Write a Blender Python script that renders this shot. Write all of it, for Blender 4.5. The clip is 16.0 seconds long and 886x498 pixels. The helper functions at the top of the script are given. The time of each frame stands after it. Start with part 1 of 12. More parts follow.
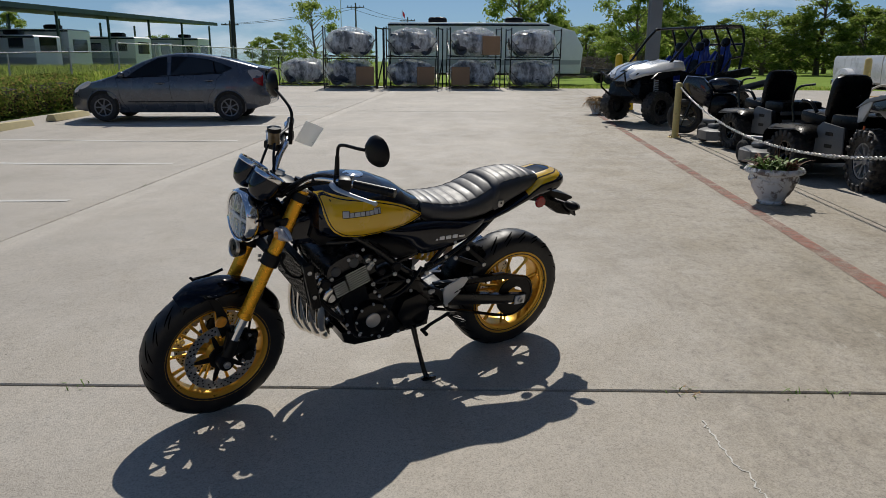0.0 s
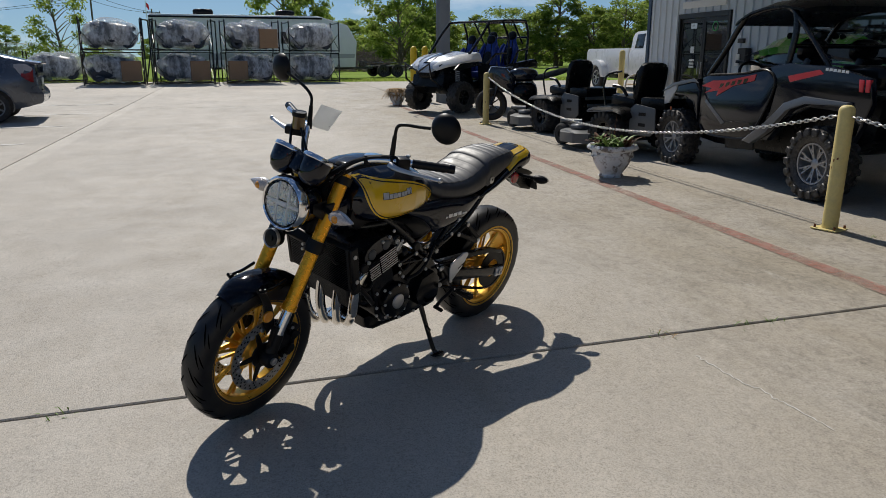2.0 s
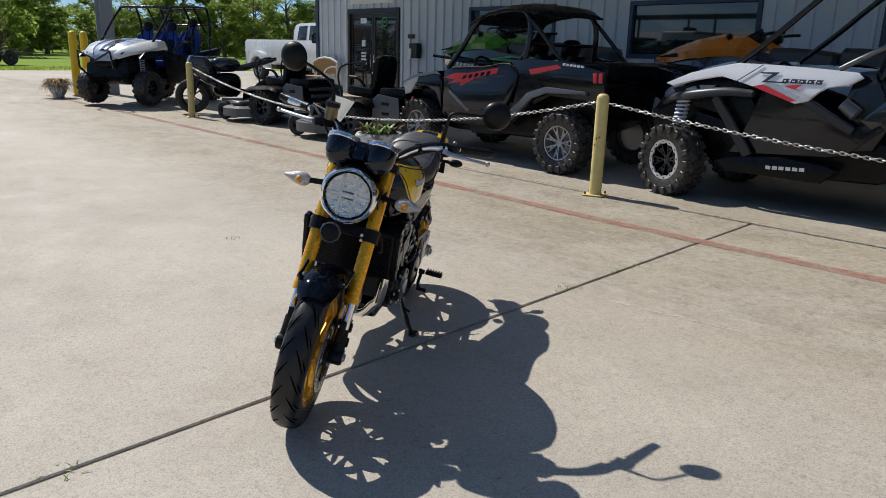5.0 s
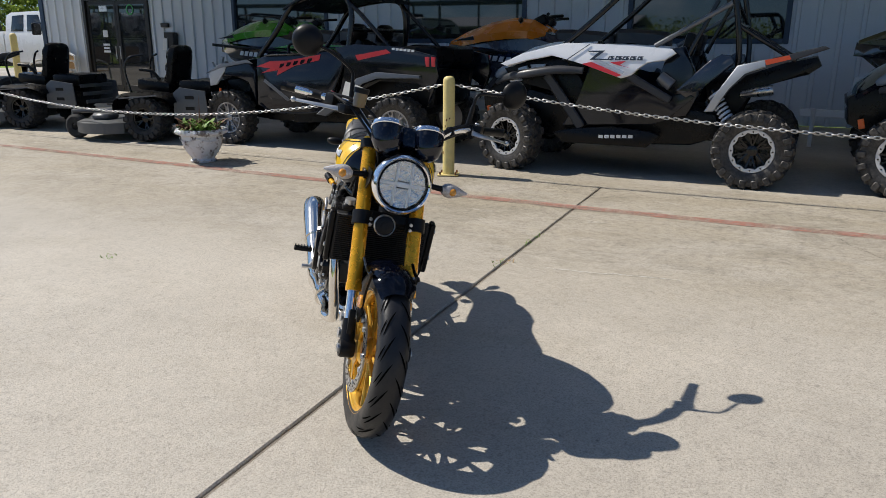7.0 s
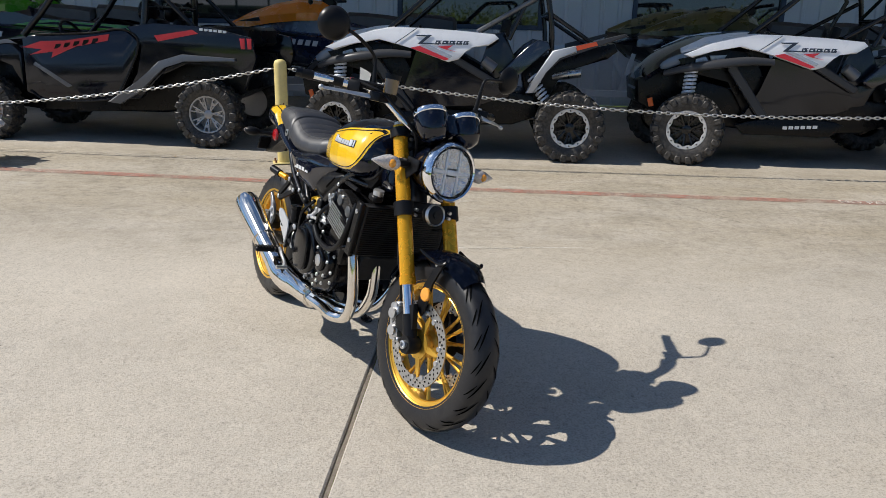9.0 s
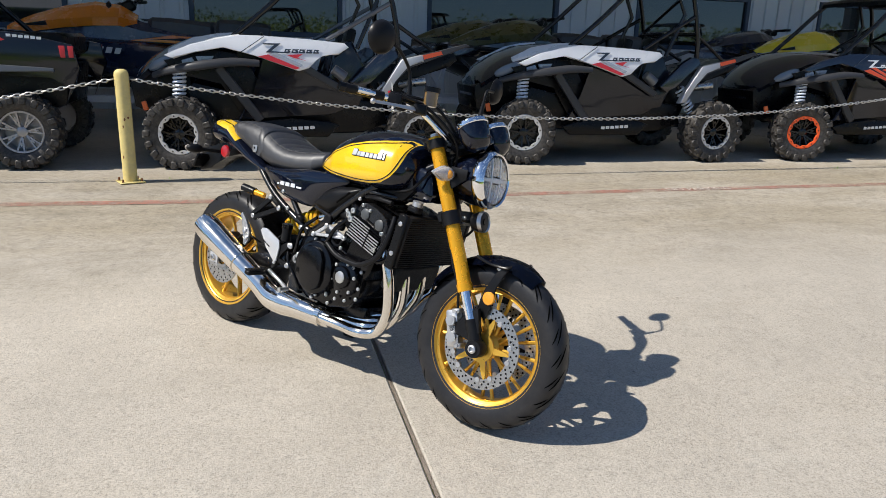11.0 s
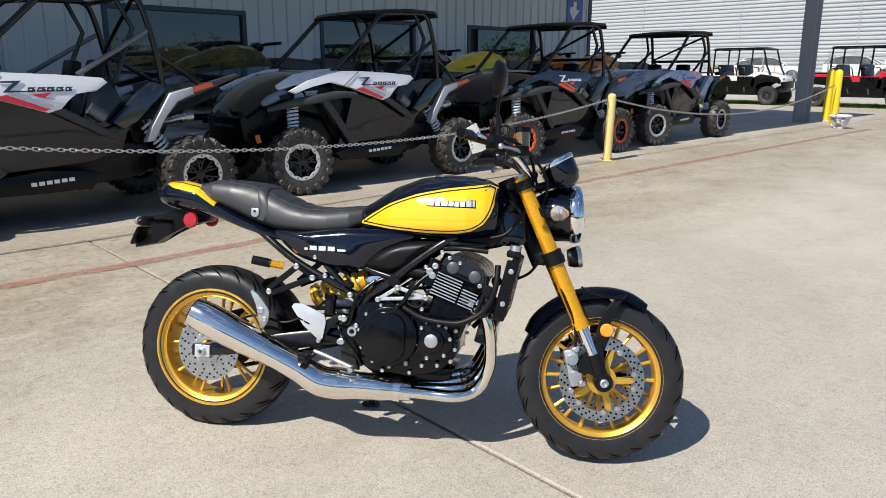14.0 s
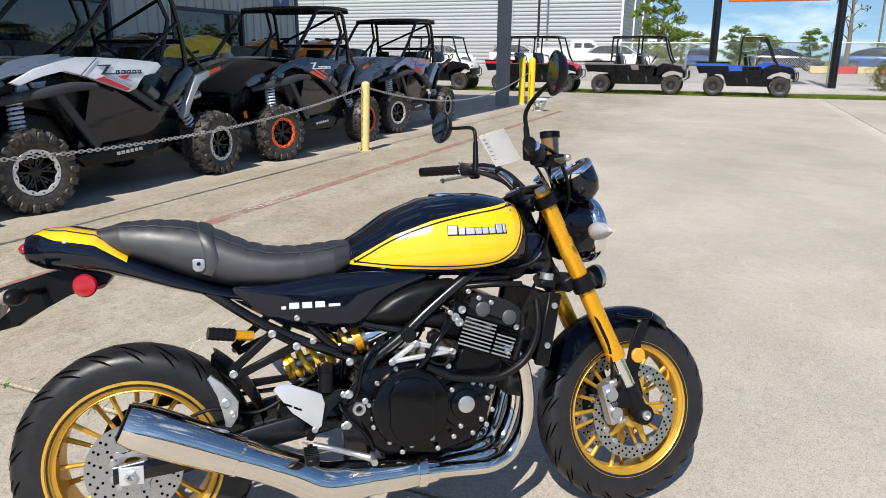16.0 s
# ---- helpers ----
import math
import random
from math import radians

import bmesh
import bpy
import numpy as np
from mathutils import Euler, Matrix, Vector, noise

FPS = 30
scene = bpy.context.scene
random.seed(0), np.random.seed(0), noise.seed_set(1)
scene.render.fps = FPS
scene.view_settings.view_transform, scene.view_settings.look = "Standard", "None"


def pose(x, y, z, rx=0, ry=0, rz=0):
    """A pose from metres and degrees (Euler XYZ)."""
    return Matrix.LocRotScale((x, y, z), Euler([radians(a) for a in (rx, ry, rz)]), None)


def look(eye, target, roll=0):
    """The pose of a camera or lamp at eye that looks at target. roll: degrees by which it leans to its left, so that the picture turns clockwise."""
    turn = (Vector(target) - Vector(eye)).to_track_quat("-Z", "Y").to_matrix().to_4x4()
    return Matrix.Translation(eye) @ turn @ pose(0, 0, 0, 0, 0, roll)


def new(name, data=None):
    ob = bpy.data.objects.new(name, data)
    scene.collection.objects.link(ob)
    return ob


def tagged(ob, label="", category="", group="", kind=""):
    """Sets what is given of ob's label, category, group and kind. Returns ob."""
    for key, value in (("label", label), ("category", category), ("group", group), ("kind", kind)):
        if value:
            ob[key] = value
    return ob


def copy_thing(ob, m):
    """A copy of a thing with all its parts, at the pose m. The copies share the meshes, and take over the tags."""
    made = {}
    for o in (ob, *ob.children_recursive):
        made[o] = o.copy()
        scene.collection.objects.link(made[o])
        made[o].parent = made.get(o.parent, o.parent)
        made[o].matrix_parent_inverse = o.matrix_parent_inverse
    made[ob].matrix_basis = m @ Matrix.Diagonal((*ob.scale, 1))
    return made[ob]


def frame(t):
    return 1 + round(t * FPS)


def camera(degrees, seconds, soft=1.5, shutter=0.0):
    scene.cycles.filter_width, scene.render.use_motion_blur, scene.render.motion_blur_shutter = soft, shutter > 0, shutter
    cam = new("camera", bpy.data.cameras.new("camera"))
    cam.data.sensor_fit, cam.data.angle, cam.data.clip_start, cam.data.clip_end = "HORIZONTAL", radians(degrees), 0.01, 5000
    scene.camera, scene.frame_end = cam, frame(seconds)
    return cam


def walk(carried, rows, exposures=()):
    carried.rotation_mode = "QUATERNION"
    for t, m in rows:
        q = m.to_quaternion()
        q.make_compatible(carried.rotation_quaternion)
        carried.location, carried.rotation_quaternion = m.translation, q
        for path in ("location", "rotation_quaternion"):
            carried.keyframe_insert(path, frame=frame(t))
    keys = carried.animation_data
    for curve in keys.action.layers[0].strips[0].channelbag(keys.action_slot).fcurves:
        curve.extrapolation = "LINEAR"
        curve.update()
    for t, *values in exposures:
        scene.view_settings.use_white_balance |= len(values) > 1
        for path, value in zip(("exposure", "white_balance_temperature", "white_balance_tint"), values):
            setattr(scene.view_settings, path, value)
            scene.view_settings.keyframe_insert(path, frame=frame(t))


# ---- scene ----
cam = camera(62.6, 16.0, soft=0.6)
PATH = [
    (0, (0.351, 0.615, 1.407), (0.207, 2.546, 0.907), 0.3),
    (0.5, (0.078, 0.615, 1.394), (0.066, 2.552, 0.898), -0.1),
    (1, (-0.18, 0.584, 1.387), (-0.032, 2.514, 0.885), 0.2),
    (1.5, (-0.466, 0.553, 1.381), (-0.136, 2.459, 0.872), 0.3),
    (2, (-0.722, 0.588, 1.352), (-0.245, 2.462, 0.841), 0.1),
    (2.5, (-0.992, 0.649, 1.365), (-0.385, 2.482, 0.847), -0.2),
    (3, (-1.286, 0.638, 1.362), (-0.497, 2.4, 0.841), 0.3),
    (3.2, (-1.394, 0.651, 1.363), (-0.542, 2.383, 0.84), 0.6),
    (5.3, (-2.283, 1.307, 1.321), (-0.884, 2.64, 0.805), 1.4),
    (5.5, (-2.344, 1.412, 1.312), (-0.893, 2.689, 0.798), 1.4),
    (6, (-2.482, 1.648, 1.312), (-0.903, 2.758, 0.787), 2.0),
    (6.5, (-2.686, 1.859, 1.311), (-1.013, 2.819, 0.782), 0.5),
    (7, (-2.835, 2.084, 1.295), (-1.105, 2.931, 0.755), 0.2),
    (7.5, (-2.914, 2.357, 1.312), (-1.092, 2.964, 0.754), -1.3),
    (8, (-3.041, 2.62, 1.307), (-1.177, 3.078, 0.742), -0.2),
    (8.5, (-3.157, 2.888, 1.316), (-1.269, 3.215, 0.744), 0.7),
    (9, (-3.123, 3.167, 1.294), (-1.212, 3.298, 0.719), 1.3),
    (9.5, (-3.124, 3.423, 1.298), (-1.206, 3.386, 0.73), 1.8),
    (10, (-3.14, 3.695, 1.295), (-1.239, 3.431, 0.732), 1.3),
    (10.2, (-3.136, 3.785, 1.292), (-1.243, 3.467, 0.731), 1.2),
    (12.3, (-2.812, 4.844, 1.311), (-1.118, 3.912, 0.8), 2.0),
    (12.5, (-2.725, 4.928, 1.315), (-1.073, 3.923, 0.804), 1.6),
    (13, (-2.563, 5.131, 1.328), (-0.987, 4.001, 0.839), 1.5),
    (13.5, (-2.39, 5.349, 1.347), (-0.93, 4.07, 0.864), 0.1),
    (14, (-2.158, 5.493, 1.335), (-0.774, 4.131, 0.857), 0.1),
    (14.5, (-1.881, 5.578, 1.354), (-0.617, 4.104, 0.873), -0.1),
    (15, (-1.606, 5.675, 1.348), (-0.568, 4.038, 0.854), 0.1),
    (15.5, (-1.342, 5.709, 1.347), (-0.502, 3.965, 0.846), 0.2),
    (16, (-1.018, 5.594, 1.347), (-0.329, 3.787, 0.837), 0.5),
]
walk(cam, [(t, look(eye, target, roll)) for t, eye, target, roll in PATH],
     [(0, -0.60), (3, -0.37), (6, 0.0), (9, 0.10), (12.5, 0.30), (16, 0.30)])

# ---- light ----
SUN_ELEV, SUN_AZ = 49.2, 93.2          # degrees; azimuth from +x towards +y
world = bpy.data.worlds.new("sky")
scene.world = world
world.use_nodes = True
wn = world.node_tree
wn.nodes.clear()
w_sky = wn.nodes.new("ShaderNodeTexSky")
w_sky.sky_type, w_sky.sun_disc = "NISHITA", False
w_sky.sun_elevation, w_sky.sun_rotation = radians(SUN_ELEV), radians(90 - SUN_AZ)
w_sky.air_density, w_sky.dust_density, w_sky.ozone_density = 1.0, 0.4, 1.6
w_bg = wn.nodes.new("ShaderNodeBackground")
w_bg.inputs["Strength"].default_value = 0.078
w_out = wn.nodes.new("ShaderNodeOutputWorld")
# fair-weather clouds
w_co = wn.nodes.new("ShaderNodeTexCoord")
w_map = wn.nodes.new("ShaderNodeMapping")
w_map.inputs["Scale"].default_value = (1.0, 1.0, 3.2)
w_map.inputs["Location"].default_value = (0.35, 0.9, 0.0)
w_cloud = wn.nodes.new("ShaderNodeTexNoise")
w_cloud.inputs["Scale"].default_value, w_cloud.inputs["Detail"].default_value, w_cloud.inputs["Roughness"].default_value = 3.4, 8.0, 0.58
w_ramp = wn.nodes.new("ShaderNodeValToRGB")
w_ramp.color_ramp.elements[0].position, w_ramp.color_ramp.elements[1].position = 0.55, 0.76
w_mix = wn.nodes.new("ShaderNodeMix")
w_mix.data_type = "RGBA"
w_mix.inputs[7].default_value = (13.0, 14.0, 15.4, 1)
wn.links.new(w_co.outputs["Generated"], w_map.inputs["Vector"])
wn.links.new(w_map.outputs[0], w_cloud.inputs["Vector"])
wn.links.new(w_cloud.outputs["Fac"], w_ramp.inputs["Fac"])
wn.links.new(w_ramp.outputs["Color"], w_mix.inputs["Factor"])
# the deep blue of clear air, down to the horizon
w_lift = wn.nodes.new("ShaderNodeMapping")
w_lift.inputs["Location"].default_value = (0, 0, 0.055)
w_tint = wn.nodes.new("ShaderNodeMix")
w_tint.data_type, w_tint.blend_type = "RGBA", "MULTIPLY"
w_tint.inputs["Factor"].default_value = 1.0
w_tint.inputs[7].default_value = (0.78, 0.99, 1.20, 1)
wn.links.new(w_co.outputs["Generated"], w_lift.inputs["Vector"])
wn.links.new(w_lift.outputs[0], w_sky.inputs["Vector"])
wn.links.new(w_sky.outputs[0], w_tint.inputs[6])
wn.links.new(w_tint.outputs[2], w_mix.inputs[6])
wn.links.new(w_mix.outputs[2], w_bg.inputs["Color"])
wn.links.new(w_bg.outputs[0], w_out.inputs["Surface"])
sun = new("sun", bpy.data.lights.new("sun", "SUN"))
sun.data.energy, sun.data.angle, sun.data.color = 5.0, radians(0.53), (1.0, 0.95, 0.87)
sun_way = Vector((math.cos(radians(SUN_ELEV)) * math.cos(radians(SUN_AZ)), math.cos(radians(SUN_ELEV)) * math.sin(radians(SUN_AZ)), math.sin(radians(SUN_ELEV))))
sun.matrix_world = look(sun_way * 60, (0, 0, 0))

# ---- mesh helpers ----
def gz(x, y=3.66):
    """Height of the paving, which falls away from the shop and rises gently to both ends."""
    x = max(-6.0, min(3.6, x))
    north, south = max(0.0, min(29.0, y - 3.66)), max(0.0, min(24.0, 3.66 - y))
    return -0.034 + 0.03 * x + north * (0.0115 - 0.0012 * x) + south * (0.0065 - 0.00125 * x)


def shaded(bm, sharp=38):
    me = bpy.data.meshes.new("mesh")
    bmesh.ops.recalc_face_normals(bm, faces=bm.faces[:])
    bm.to_mesh(me)
    bm.free()
    me.shade_smooth()
    me.set_sharp_from_angle(angle=radians(sharp))
    return me


def part(name, bm, material, parent, label="", m=None, sharp=38):
    """Links a bmesh (or a mesh that is shared) as one mesh object under a thing or a part."""
    me = shaded(bm, sharp) if isinstance(bm, bmesh.types.BMesh) else bm
    if not me.materials:
        for one in material if isinstance(material, (list, tuple)) else [material]:
            me.materials.append(one)
    # thing > part > sub-part: what would lie deeper goes to the part itself
    while parent is not None and parent.parent is not None and parent.parent.parent is not None:
        m = parent.matrix_basis @ (m if m is not None else Matrix.Identity(4))
        parent = parent.parent
    ob = new(name, me)
    ob.parent = parent
    if m is not None:
        ob.matrix_basis = m
    if label:
        ob["label"] = label
    return ob


def thing(name, m, label, category, group="", kind=""):
    ob = new(name)
    ob.empty_display_size = 0.2
    ob.matrix_basis = m
    return tagged(ob, label, category, group, kind)


def solid(name, bm, material, label="", category="", group="", kind="", m=None, sharp=38):
    ob = part(name, bm, material, None, m=m, sharp=sharp)
    return tagged(ob, label, category, group, kind)


def mesh():
    return bmesh.new()


def put(bm, verts, m):
    if m is not None:
        bmesh.ops.transform(bm, matrix=m, verts=verts)
    return verts


def box(bm, sx, sy, sz, m=None, bevel=0.0, seg=1):
    """A box centred on the origin of m."""
    g = bmesh.ops.create_cube(bm, size=1.0, matrix=Matrix.Diagonal((sx, sy, sz, 1)))
    vs = g["verts"]
    if bevel:
        es = {e for v in vs for e in v.link_edges}
        r = bmesh.ops.bevel(bm, geom=list(es), offset=bevel, segments=seg, profile=0.6, affect="EDGES")
        vs = list({v for f in r["faces"] for v in f.verts} | {v for v in vs if v.is_valid})
    return put(bm, vs, m)


def bx(bm, x0, x1, y0, y1, z0, z1, bevel=0.0, seg=1):
    return box(bm, x1 - x0, y1 - y0, z1 - z0, Matrix.Translation(((x0 + x1) / 2, (y0 + y1) / 2, (z0 + z1) / 2)), bevel, seg)


def between(a, b):
    """A pose at a's and b's middle, its z along a to b."""
    a, b = Vector(a), Vector(b)
    q = (b - a).to_track_quat("Z", "Y") if (b - a).length > 1e-9 else Euler((0, 0, 0)).to_quaternion()
    return Matrix.Translation((a + b) / 2) @ q.to_matrix().to_4x4()


def rod(bm, a, b, r, r2=None, seg=12, caps=True):
    """A round bar from a to b."""
    g = bmesh.ops.create_cone(bm, cap_ends=caps, segments=seg, radius1=r, radius2=r if r2 is None else r2, depth=(Vector(b) - Vector(a)).length, matrix=between(a, b))
    return g["verts"]


def bar(bm, a, b, w, h, bevel=0.0):
    """A square bar from a to b."""
    return box(bm, w, h, (Vector(b) - Vector(a)).length, between(a, b), bevel)


def lathe(bm, profile, m=None, seg=32, closed=False):
    """Turns (radius, height) pairs round z."""
    rings = []
    made = []
    for r, z in profile:
        if r < 1e-6:
            rings.append([bm.verts.new((0, 0, z))])
        else:
            rings.append([bm.verts.new((r * math.cos(2 * math.pi * i / seg), r * math.sin(2 * math.pi * i / seg), z)) for i in range(seg)])
        made += rings[-1]
    pairs = list(zip(rings, rings[1:])) + ([(rings[-1], rings[0])] if closed else [])
    for a, b in pairs:
        for i in range(seg):
            j = (i + 1) % seg
            f = [a[i % len(a)], a[j % len(a)], b[j % len(b)], b[i % len(b)]]
            f = [v for k, v in enumerate(f) if v not in f[:k]]
            if len(f) > 2:
                bm.faces.new(f)
    return put(bm, made, m)


def spline(pts, n=8, closed=False):
    """A smooth curve through the points."""
    pts = [Vector(p) for p in pts]
    if len(pts) < 3:
        return pts
    out = []
    k = len(pts)
    for i in range(k if closed else k - 1):
        p0 = pts[(i - 1) % k] if closed or i else pts[0] * 2 - pts[1]
        p1, p2 = pts[i], pts[(i + 1) % k]
        p3 = pts[(i + 2) % k] if closed or i + 2 < k else pts[-1] * 2 - pts[-2]
        for j in range(n):
            t = j / n
            out.append(0.5 * (2 * p1 + (p2 - p0) * t + (2 * p0 - 5 * p1 + 4 * p2 - p3) * t * t + (3 * p1 - p0 - 3 * p2 + p3) * t ** 3))
    return out if closed else out + [pts[-1]]


def tube(bm, pts, r, seg=10, closed=False, caps=True, flat=1.0):
    """A round tube along the points; r is one radius or one for each point."""
    pts = [Vector(p) for p in pts]
    n = len(pts)
    rs = list(r) if isinstance(r, (list, tuple)) else [r] * n
    if len(rs) != n:
        rs = [float(np.interp(i / (n - 1), np.linspace(0, 1, len(rs)), rs)) for i in range(n)]
    rings = []
    side = None
    for i, p in enumerate(pts):
        if closed:
            d = pts[(i + 1) % n] - pts[i - 1]
        else:
            d = pts[min(i + 1, n - 1)] - pts[max(i - 1, 0)]
        d.normalize()
        if side is None:
            side = d.orthogonal().normalized()
        side = (side - d * side.dot(d)).normalized()
        up = d.cross(side)
        rings.append([bm.verts.new(p + (side * math.cos(a) * flat + up * math.sin(a)) * rs[i]) for a in [2 * math.pi * k / seg for k in range(seg)]])
    for i in range(n if closed else n - 1):
        a, b = rings[i], rings[(i + 1) % n]
        shift = 0
        if closed and i == n - 1:
            shift = min(range(seg), key=lambda s: (a[0].co - b[s].co).length)
        for k in range(seg):
            bm.faces.new((a[k], a[(k + 1) % seg], b[(k + 1 + shift) % seg], b[(k + shift) % seg]))
    if caps and not closed:
        bm.faces.new(list(reversed(rings[0])))
        bm.faces.new(rings[-1])
    return [v for ring in rings for v in ring]


def loft(bm, rings, closed=True, caps=True):
    """Skins equal rings of points."""
    rows = [[bm.verts.new(p) for p in ring] for ring in rings]
    k = len(rows[0])
    for a, b in zip(rows, rows[1:]):
        for i in range(k if closed else k - 1):
            j = (i + 1) % k
            bm.faces.new((a[i], a[j], b[j], b[i]))
    if caps and closed:
        bm.faces.new(list(reversed(rows[0])))
        bm.faces.new(rows[-1])
    return [v for row in rows for v in row]


def plate(bm, outline, thick, m=None, bevel=0.0, holes=()):
    """A flat outline of (x, z) pairs as a plate, its thickness along y about 0."""
    a = [bm.verts.new((x, -thick / 2, z)) for x, z in outline]
    b = [bm.verts.new((x, thick / 2, z)) for x, z in outline]
    n = len(a)
    fa, fb = bm.faces.new(a), bm.faces.new(list(reversed(b)))
    for i in range(n):
        j = (i + 1) % n
        bm.faces.new((a[i], b[i], b[j], a[j]))
    vs = a + b
    if bevel:
        r = bmesh.ops.bevel(bm, geom=list(set(fa.edges) | set(fb.edges)), offset=bevel, segments=2, profile=0.6, affect="EDGES")
        vs = list({v for f in r["faces"] for v in f.verts} | {v for v in vs if v.is_valid})
    return put(bm, vs, m)


def ball(bm, r, m=None, u=16, v=10):
    g = bmesh.ops.create_uvsphere(bm, u_segments=u, v_segments=v, radius=r)
    return put(bm, g["verts"], m)


def blob(bm, sx, sy, sz, m=None, u=16, v=10, power=2.6):
    """A rounded block: a superellipsoid."""
    g = bmesh.ops.create_uvsphere(bm, u_segments=u, v_segments=v, radius=1)
    for vert in g["verts"]:
        c = vert.co
        s = (abs(c.x) ** power + abs(c.y) ** power + abs(c.z) ** power) ** (-1 / power)
        vert.co = Vector((c.x * s * sx / 2, c.y * s * sy / 2, c.z * s * sz / 2))
    return put(bm, g["verts"], m)


def at(x, y, z, rx=0, ry=0, rz=0):
    return pose(x, y, z, rx, ry, rz)

# ---- materials ----
def nodes_of(name):
    ma = bpy.data.materials.new(name)
    ma.use_nodes = True
    nt = ma.node_tree
    return ma, nt, nt.nodes["Principled BSDF"]


def link(nt, a, b):
    nt.links.new(a, b)


def noise_of(nt, scale, detail=4.0, rough=0.6, co=None, stretch=None):
    n = nt.nodes.new("ShaderNodeTexNoise")
    n.inputs["Scale"].default_value, n.inputs["Detail"].default_value, n.inputs["Roughness"].default_value = scale, detail, rough
    src = co
    if src is None:
        src = nt.nodes.new("ShaderNodeTexCoord").outputs["Object"]
    if stretch:
        mp = nt.nodes.new("ShaderNodeMapping")
        mp.inputs["Scale"].default_value = stretch
        link(nt, src, mp.inputs["Vector"])
        src = mp.outputs[0]
    link(nt, src, n.inputs["Vector"])
    return n.outputs["Fac"]


def ramp(nt, fac, *stops):
    r = nt.nodes.new("ShaderNodeValToRGB")
    els = r.color_ramp.elements
    while len(els) < len(stops):
        els.new(0.5)
    for e, (p, c) in zip(els, stops):
        e.position = p
        e.color = (*c, 1) if isinstance(c, (tuple, list)) else (c, c, c, 1)
    link(nt, fac, r.inputs["Fac"])
    return r.outputs["Color"]


def mixed(nt, a, b, fac, mode="MIX"):
    m = nt.nodes.new("ShaderNodeMix")
    m.data_type, m.blend_type = "RGBA", mode
    for sock, v in ((m.inputs["Factor"], fac), (m.inputs[6], a), (m.inputs[7], b)):
        if isinstance(v, (int, float)):
            sock.default_value = v if sock.type == "VALUE" else (v, v, v, 1)
        elif isinstance(v, (tuple, list)):
            sock.default_value = (*v, 1)
        else:
            link(nt, v, sock)
    return m.outputs[2]


def bumped(nt, bsdf, height, strength, distance=0.01):
    b = nt.nodes.new("ShaderNodeBump")
    b.inputs["Strength"].default_value, b.inputs["Distance"].default_value = strength, distance
    link(nt, height, b.inputs["Height"])
    link(nt, b.outputs[0], bsdf.inputs["Normal"])


def pbr(name, col, rough=0.5, metal=0.0, var=0.12, scale=4.0, fine=90.0, bump=0.05, coat=0.0, rvar=0.1, each=0.0, spec=0.5, dust=0.0):
    """A surface with colour that varies at two scales, uneven gloss and fine relief. each: how far whole pieces differ."""
    ma, nt, b = nodes_of(name)
    big, small = noise_of(nt, scale, 5), noise_of(nt, fine, 3)
    c = mixed(nt, tuple(v * (1 - var) for v in col), tuple(min(1, v * (1 + var)) for v in col), big)
    c = mixed(nt, c, ramp(nt, small, (0.3, 1 - var * 0.7), (0.7, 1.0)), 1.0, "MULTIPLY")
    if dust:
        c = mixed(nt, c, (0.32, 0.29, 0.25), ramp(nt, noise_of(nt, scale * 2.3, 6, 0.7), (0.42, 0.0), (0.75, dust)))
    if each:
        oi = nt.nodes.new("ShaderNodeObjectInfo")
        c = mixed(nt, c, ramp(nt, oi.outputs["Random"], (0.0, 1 - each), (1.0, 1.0)), 1.0, "MULTIPLY")
    link(nt, c, b.inputs["Base Color"])
    link(nt, ramp(nt, noise_of(nt, scale * 1.7, 5), (0.3, max(0.02, rough - rvar)), (0.7, min(1, rough + rvar))), b.inputs["Roughness"])
    b.inputs["Metallic"].default_value = metal
    b.inputs["Coat Weight"].default_value = coat
    b.inputs["Coat Roughness"].default_value = 0.04
    b.inputs["Specular IOR Level"].default_value = spec
    if bump:
        bumped(nt, b, small, bump, 0.004)
    return ma


def remap(nt, value, lo, hi):
    """Brings lo..hi to 0..1."""
    r = nt.nodes.new("ShaderNodeMapRange")
    r.inputs["From Min"].default_value, r.inputs["From Max"].default_value = lo, hi
    link(nt, value, r.inputs["Value"])
    return r.outputs["Result"]


